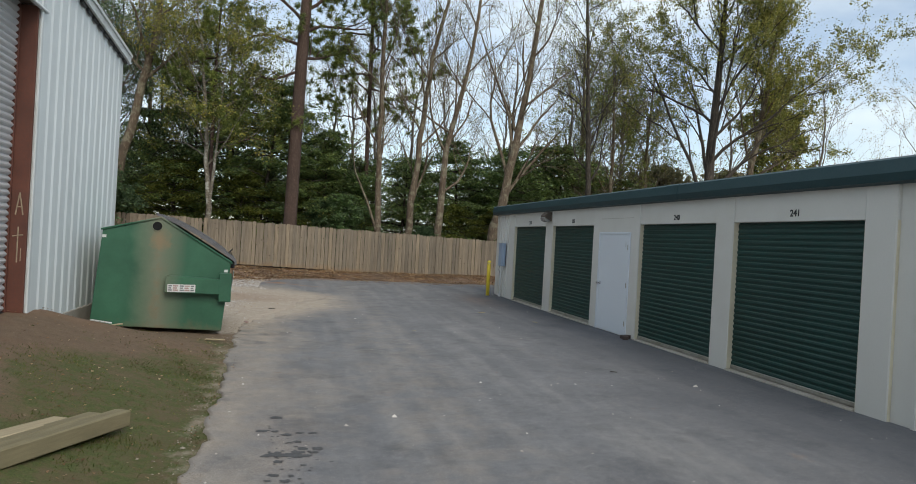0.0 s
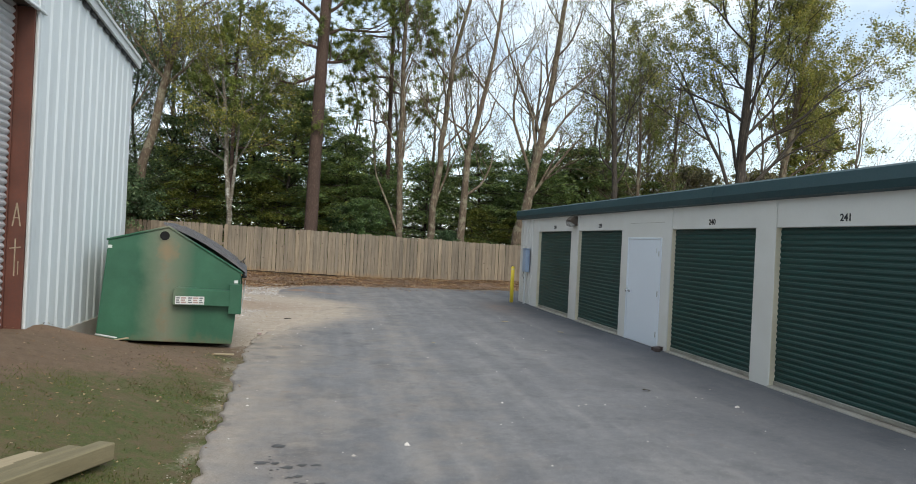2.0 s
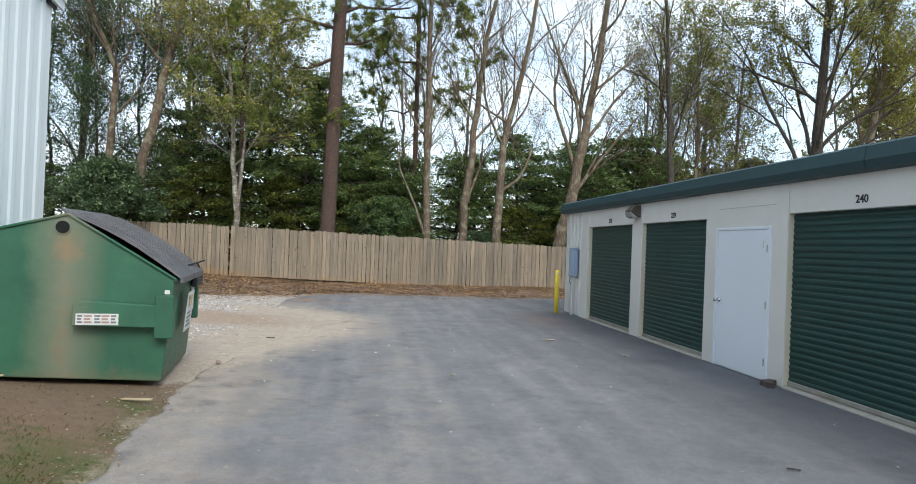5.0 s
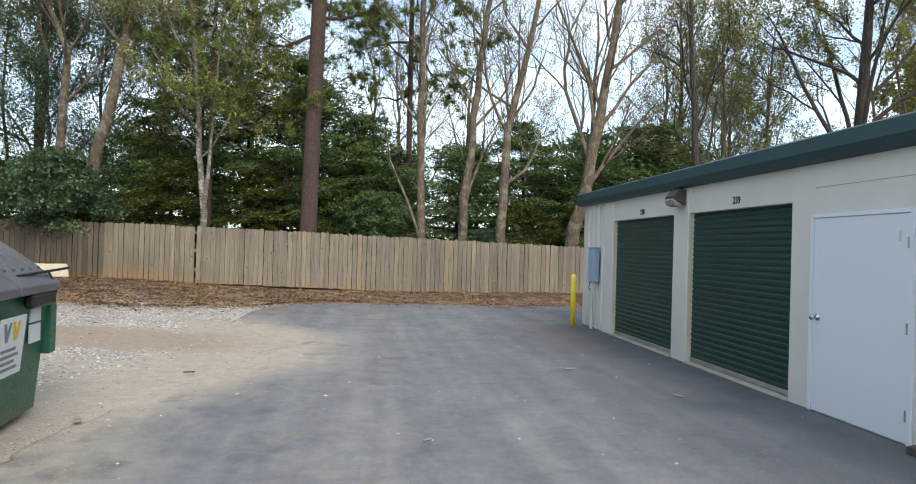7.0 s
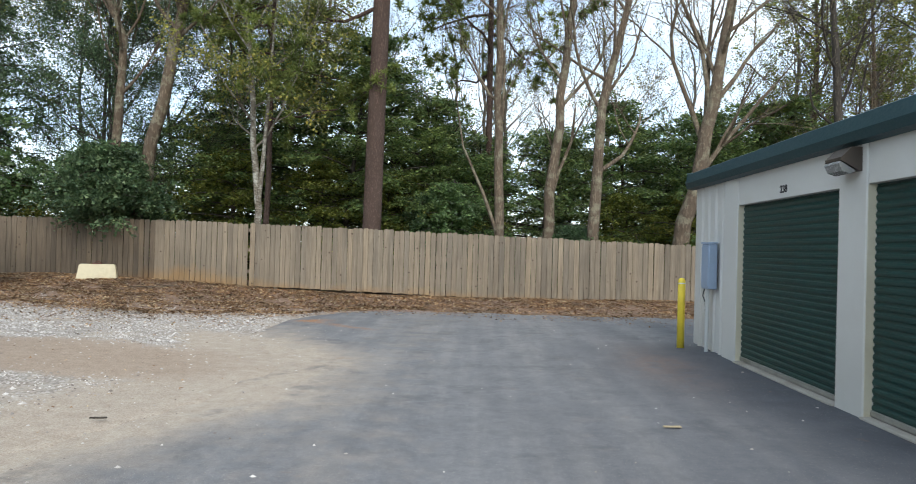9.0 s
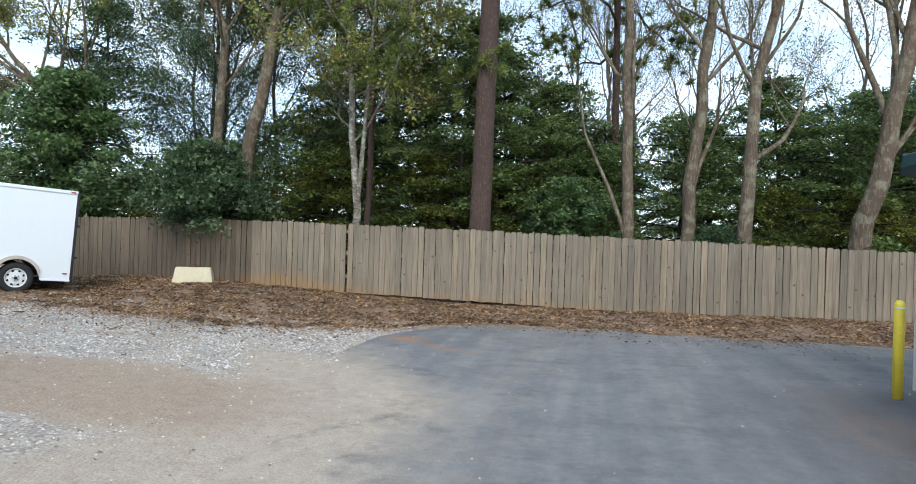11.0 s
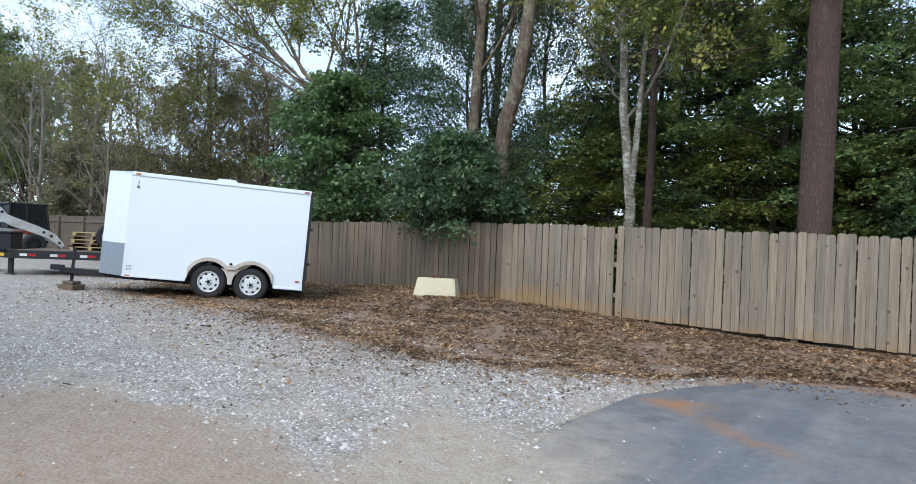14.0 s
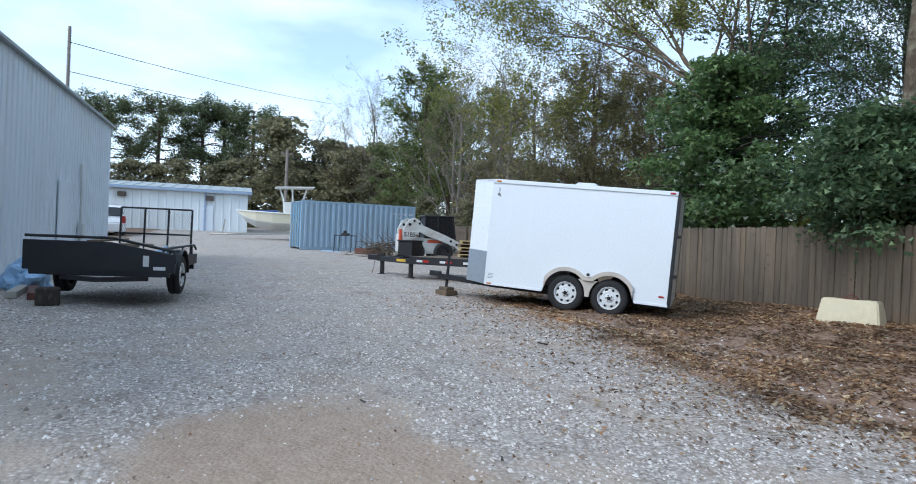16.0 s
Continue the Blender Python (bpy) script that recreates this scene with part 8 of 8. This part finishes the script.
M["litter"] = leaf_mat("fallen_leaf", [(0.0, (0.14, 0.08, 0.055)), (0.45, (0.30, 0.175, 0.12)), (0.8, (0.46, 0.30, 0.215)), (1.0, (0.60, 0.49, 0.39))], 0.8, 0.2)
rng = np.random.default_rng(8)
x, y = scatter(rng, 125000, -14, 9, 20.2, 26.8, "leaf")
thin = rng.uniform(0, 1, len(x)) < np.clip(0.5 + 0.5 * wave(x, y, 1.3) + 0.4 * wave(x, y, 3.7) + 0.4 * smooth(23.5, 26.0, y), 0.06, 1)
x, y = x[thin], y[thin]
xe, ye = rng.uniform(-16, 8, 14000), rng.uniform(12, 25.2, 14000)
kp = (xe < edge_x(ye)) & (rng.uniform(0, 1, 14000) < 0.11 + 0.3 * smooth(3.5, 0.0, leaf_line(xe) - ye))
xd, yd = rng.uniform(-4.2, -1.1, 900), rng.uniform(2, 10, 900)
xb = rng.uniform(-14, 1, 9000)
yb = leaf_line(xb) + 0.5 - rng.exponential(1.1, 9000) * np.where(xb > -1.9, 0.12, 1.0)
x, y = np.concatenate([x, xe[kp], xb, xd]), np.concatenate([y, ye[kp], yb, yd])
c = np.stack([x, y, ground_z(x, y) + 0.012 * wave(x, y, 1.3) + 0.006 * wave(x, y, 5.0) + np.where((x > edge_x(y)) & (y < leaf_line(x)), 0.03, 0.016)], 1)
tagged(new("leaf_litter", leaf_mesh(rng, "leaf_litter", c, np.where(y < leaf_line(x) - 2.5, 0.028, np.where(y < leaf_line(x), 0.042, 0.062)), M["litter"], 0.8, 2.2, 0.006, True)), "brown fallen leaves along the fence", "leaves", kind="stuff")


def stones(rng, x, y, size, name, mat, lift=0.0):
    k = len(x)
    base = np.array([(1, 0, -0.5), (0, 1, -0.5), (-1, 0, -0.5), (0, -1, -0.5), (0, 0, 0.8)], float)
    tri = np.array([(0, 1, 4), (1, 2, 4), (2, 3, 4), (3, 0, 4)])
    a = rng.uniform(0, 6.28, k)
    s = size * rng.lognormal(0, 0.4, k)
    v = base[None] * (1 + rng.uniform(-0.35, 0.35, (k, 5, 3)))
    vx = v[..., 0] * np.cos(a)[:, None] - v[..., 1] * np.sin(a)[:, None]
    vy = v[..., 0] * np.sin(a)[:, None] + v[..., 1] * np.cos(a)[:, None]
    v = np.stack([vx, vy * 0.8, v[..., 2] * 0.55], -1) * s[:, None, None] + np.stack([x, y, surface_z(x, y) + lift], 1)[:, None]
    return tagged(new(name, raw_mesh(name, v.reshape(-1, 3), (tri[None] + 5 * np.arange(k)[:, None, None]).reshape(-1, 3), mat)), kind="stuff")


M["stone"] = stone_mat("crushed_limestone", [(0.0, (0.19, 0.15, 0.125)), (0.3, (0.38, 0.335, 0.30)), (0.7, (0.56, 0.515, 0.475)), (1.0, (0.76, 0.72, 0.675))])
x, y = rng.uniform(-20, 0.2, 190000), rng.uniform(11, 24.5, 190000)
g, lf, gr, sa = region(x, y)
kp = (rng.uniform(0, 1, len(x)) < np.maximum(gr, 0.45 * lf * smooth(3.0, 0.0, y - leaf_line(x)))) & (x < edge_x(y) + 0.1)
x, y = x[kp], y[kp]
d = np.hypot(x - 0.8, y - 16)
kp = rng.uniform(0, 1, len(x)) < np.clip(7.0 / (d + 0.1), 0, 1) ** 1.5 * np.clip(0.62 + 0.5 * wave(x, y, 1.7) + 0.3 * wave(x, y, 4.1), 0.12, 1)
tagged(stones(rng, x[kp], y[kp], 0.0145, "gravel_stones", M["stone"], 0.004), "pale crushed limestone gravel", "gravel")
x, y = scatter(rng, 5000, -6, 0.5, 11, 20, "sand")
kp = rng.uniform(0, 1, len(x)) < 0.2
tagged(stones(rng, x[kp], y[kp], 0.010, "loose_stones", M["stone"], 0.006), "loose pale stones on the sand", "gravel")
x = rng.uniform(-1.0, 5.8, 900)
y = rng.uniform(2.5, 24.5, 900)
kp = (x > edge_x(y)) & (rng.uniform(0, 1, 900) < 0.25 + 0.75 * smooth(2.0, 0.0, x - edge_x(y)))
tagged(stones(rng, x[kp], y[kp], 0.011, "scattered_pebbles", M["stone"], 0.026), "scattered pebbles on the asphalt", "gravel")
M["edge_stone"] = stone_mat("tan_edge_grit", [(0.0, (0.14, 0.105, 0.075)), (0.6, (0.30, 0.245, 0.185)), (1.0, (0.46, 0.41, 0.35))])
y = rng.uniform(2.0, 11.5, 1500)
x = edge_x(y) + rng.normal(-0.03, 0.13, 1500)
tagged(stones(rng, x, y, 0.006, "edge_gravel", M["edge_stone"], 0.016), "thin line of gravel along the drive's edge", "gravel")

M["grass"] = leaf_mat("thin_grass", [(0.0, (0.07, 0.095, 0.02)), (0.6, (0.13, 0.155, 0.04)), (1.0, (0.27, 0.22, 0.11))], 0.6, 0.25)
x, y = scatter(rng, 90000, -4.5, -1.0, 1.8, 9.8, "grass")
kp = rng.uniform(0, 1, len(x)) < np.clip(0.25 + 0.6 * wave(x, y, 2.1) + 0.3 * wave(x, y, 5.3), 0.03, 1)
x, y = x[kp], y[kp]
k = len(x)
h = rng.uniform(0.008, 0.026, k)
a, ln = rng.uniform(0, 6.28, k), rng.uniform(-0.022, 0.022, (k, 2))
p = np.stack([x, y, ground_z(x, y) + 0.0], 1)
s = np.stack([np.cos(a), np.sin(a), 0 * a], 1) * 0.004
v = np.stack([p - s, p + s, p + np.stack([ln[:, 0], ln[:, 1], h], 1)], 1).reshape(-1, 3)
tagged(new("grass_blades", raw_mesh("grass_blades", v, np.arange(3 * k).reshape(-1, 3), M["grass"])), "short thin green grass", "grass", kind="stuff")
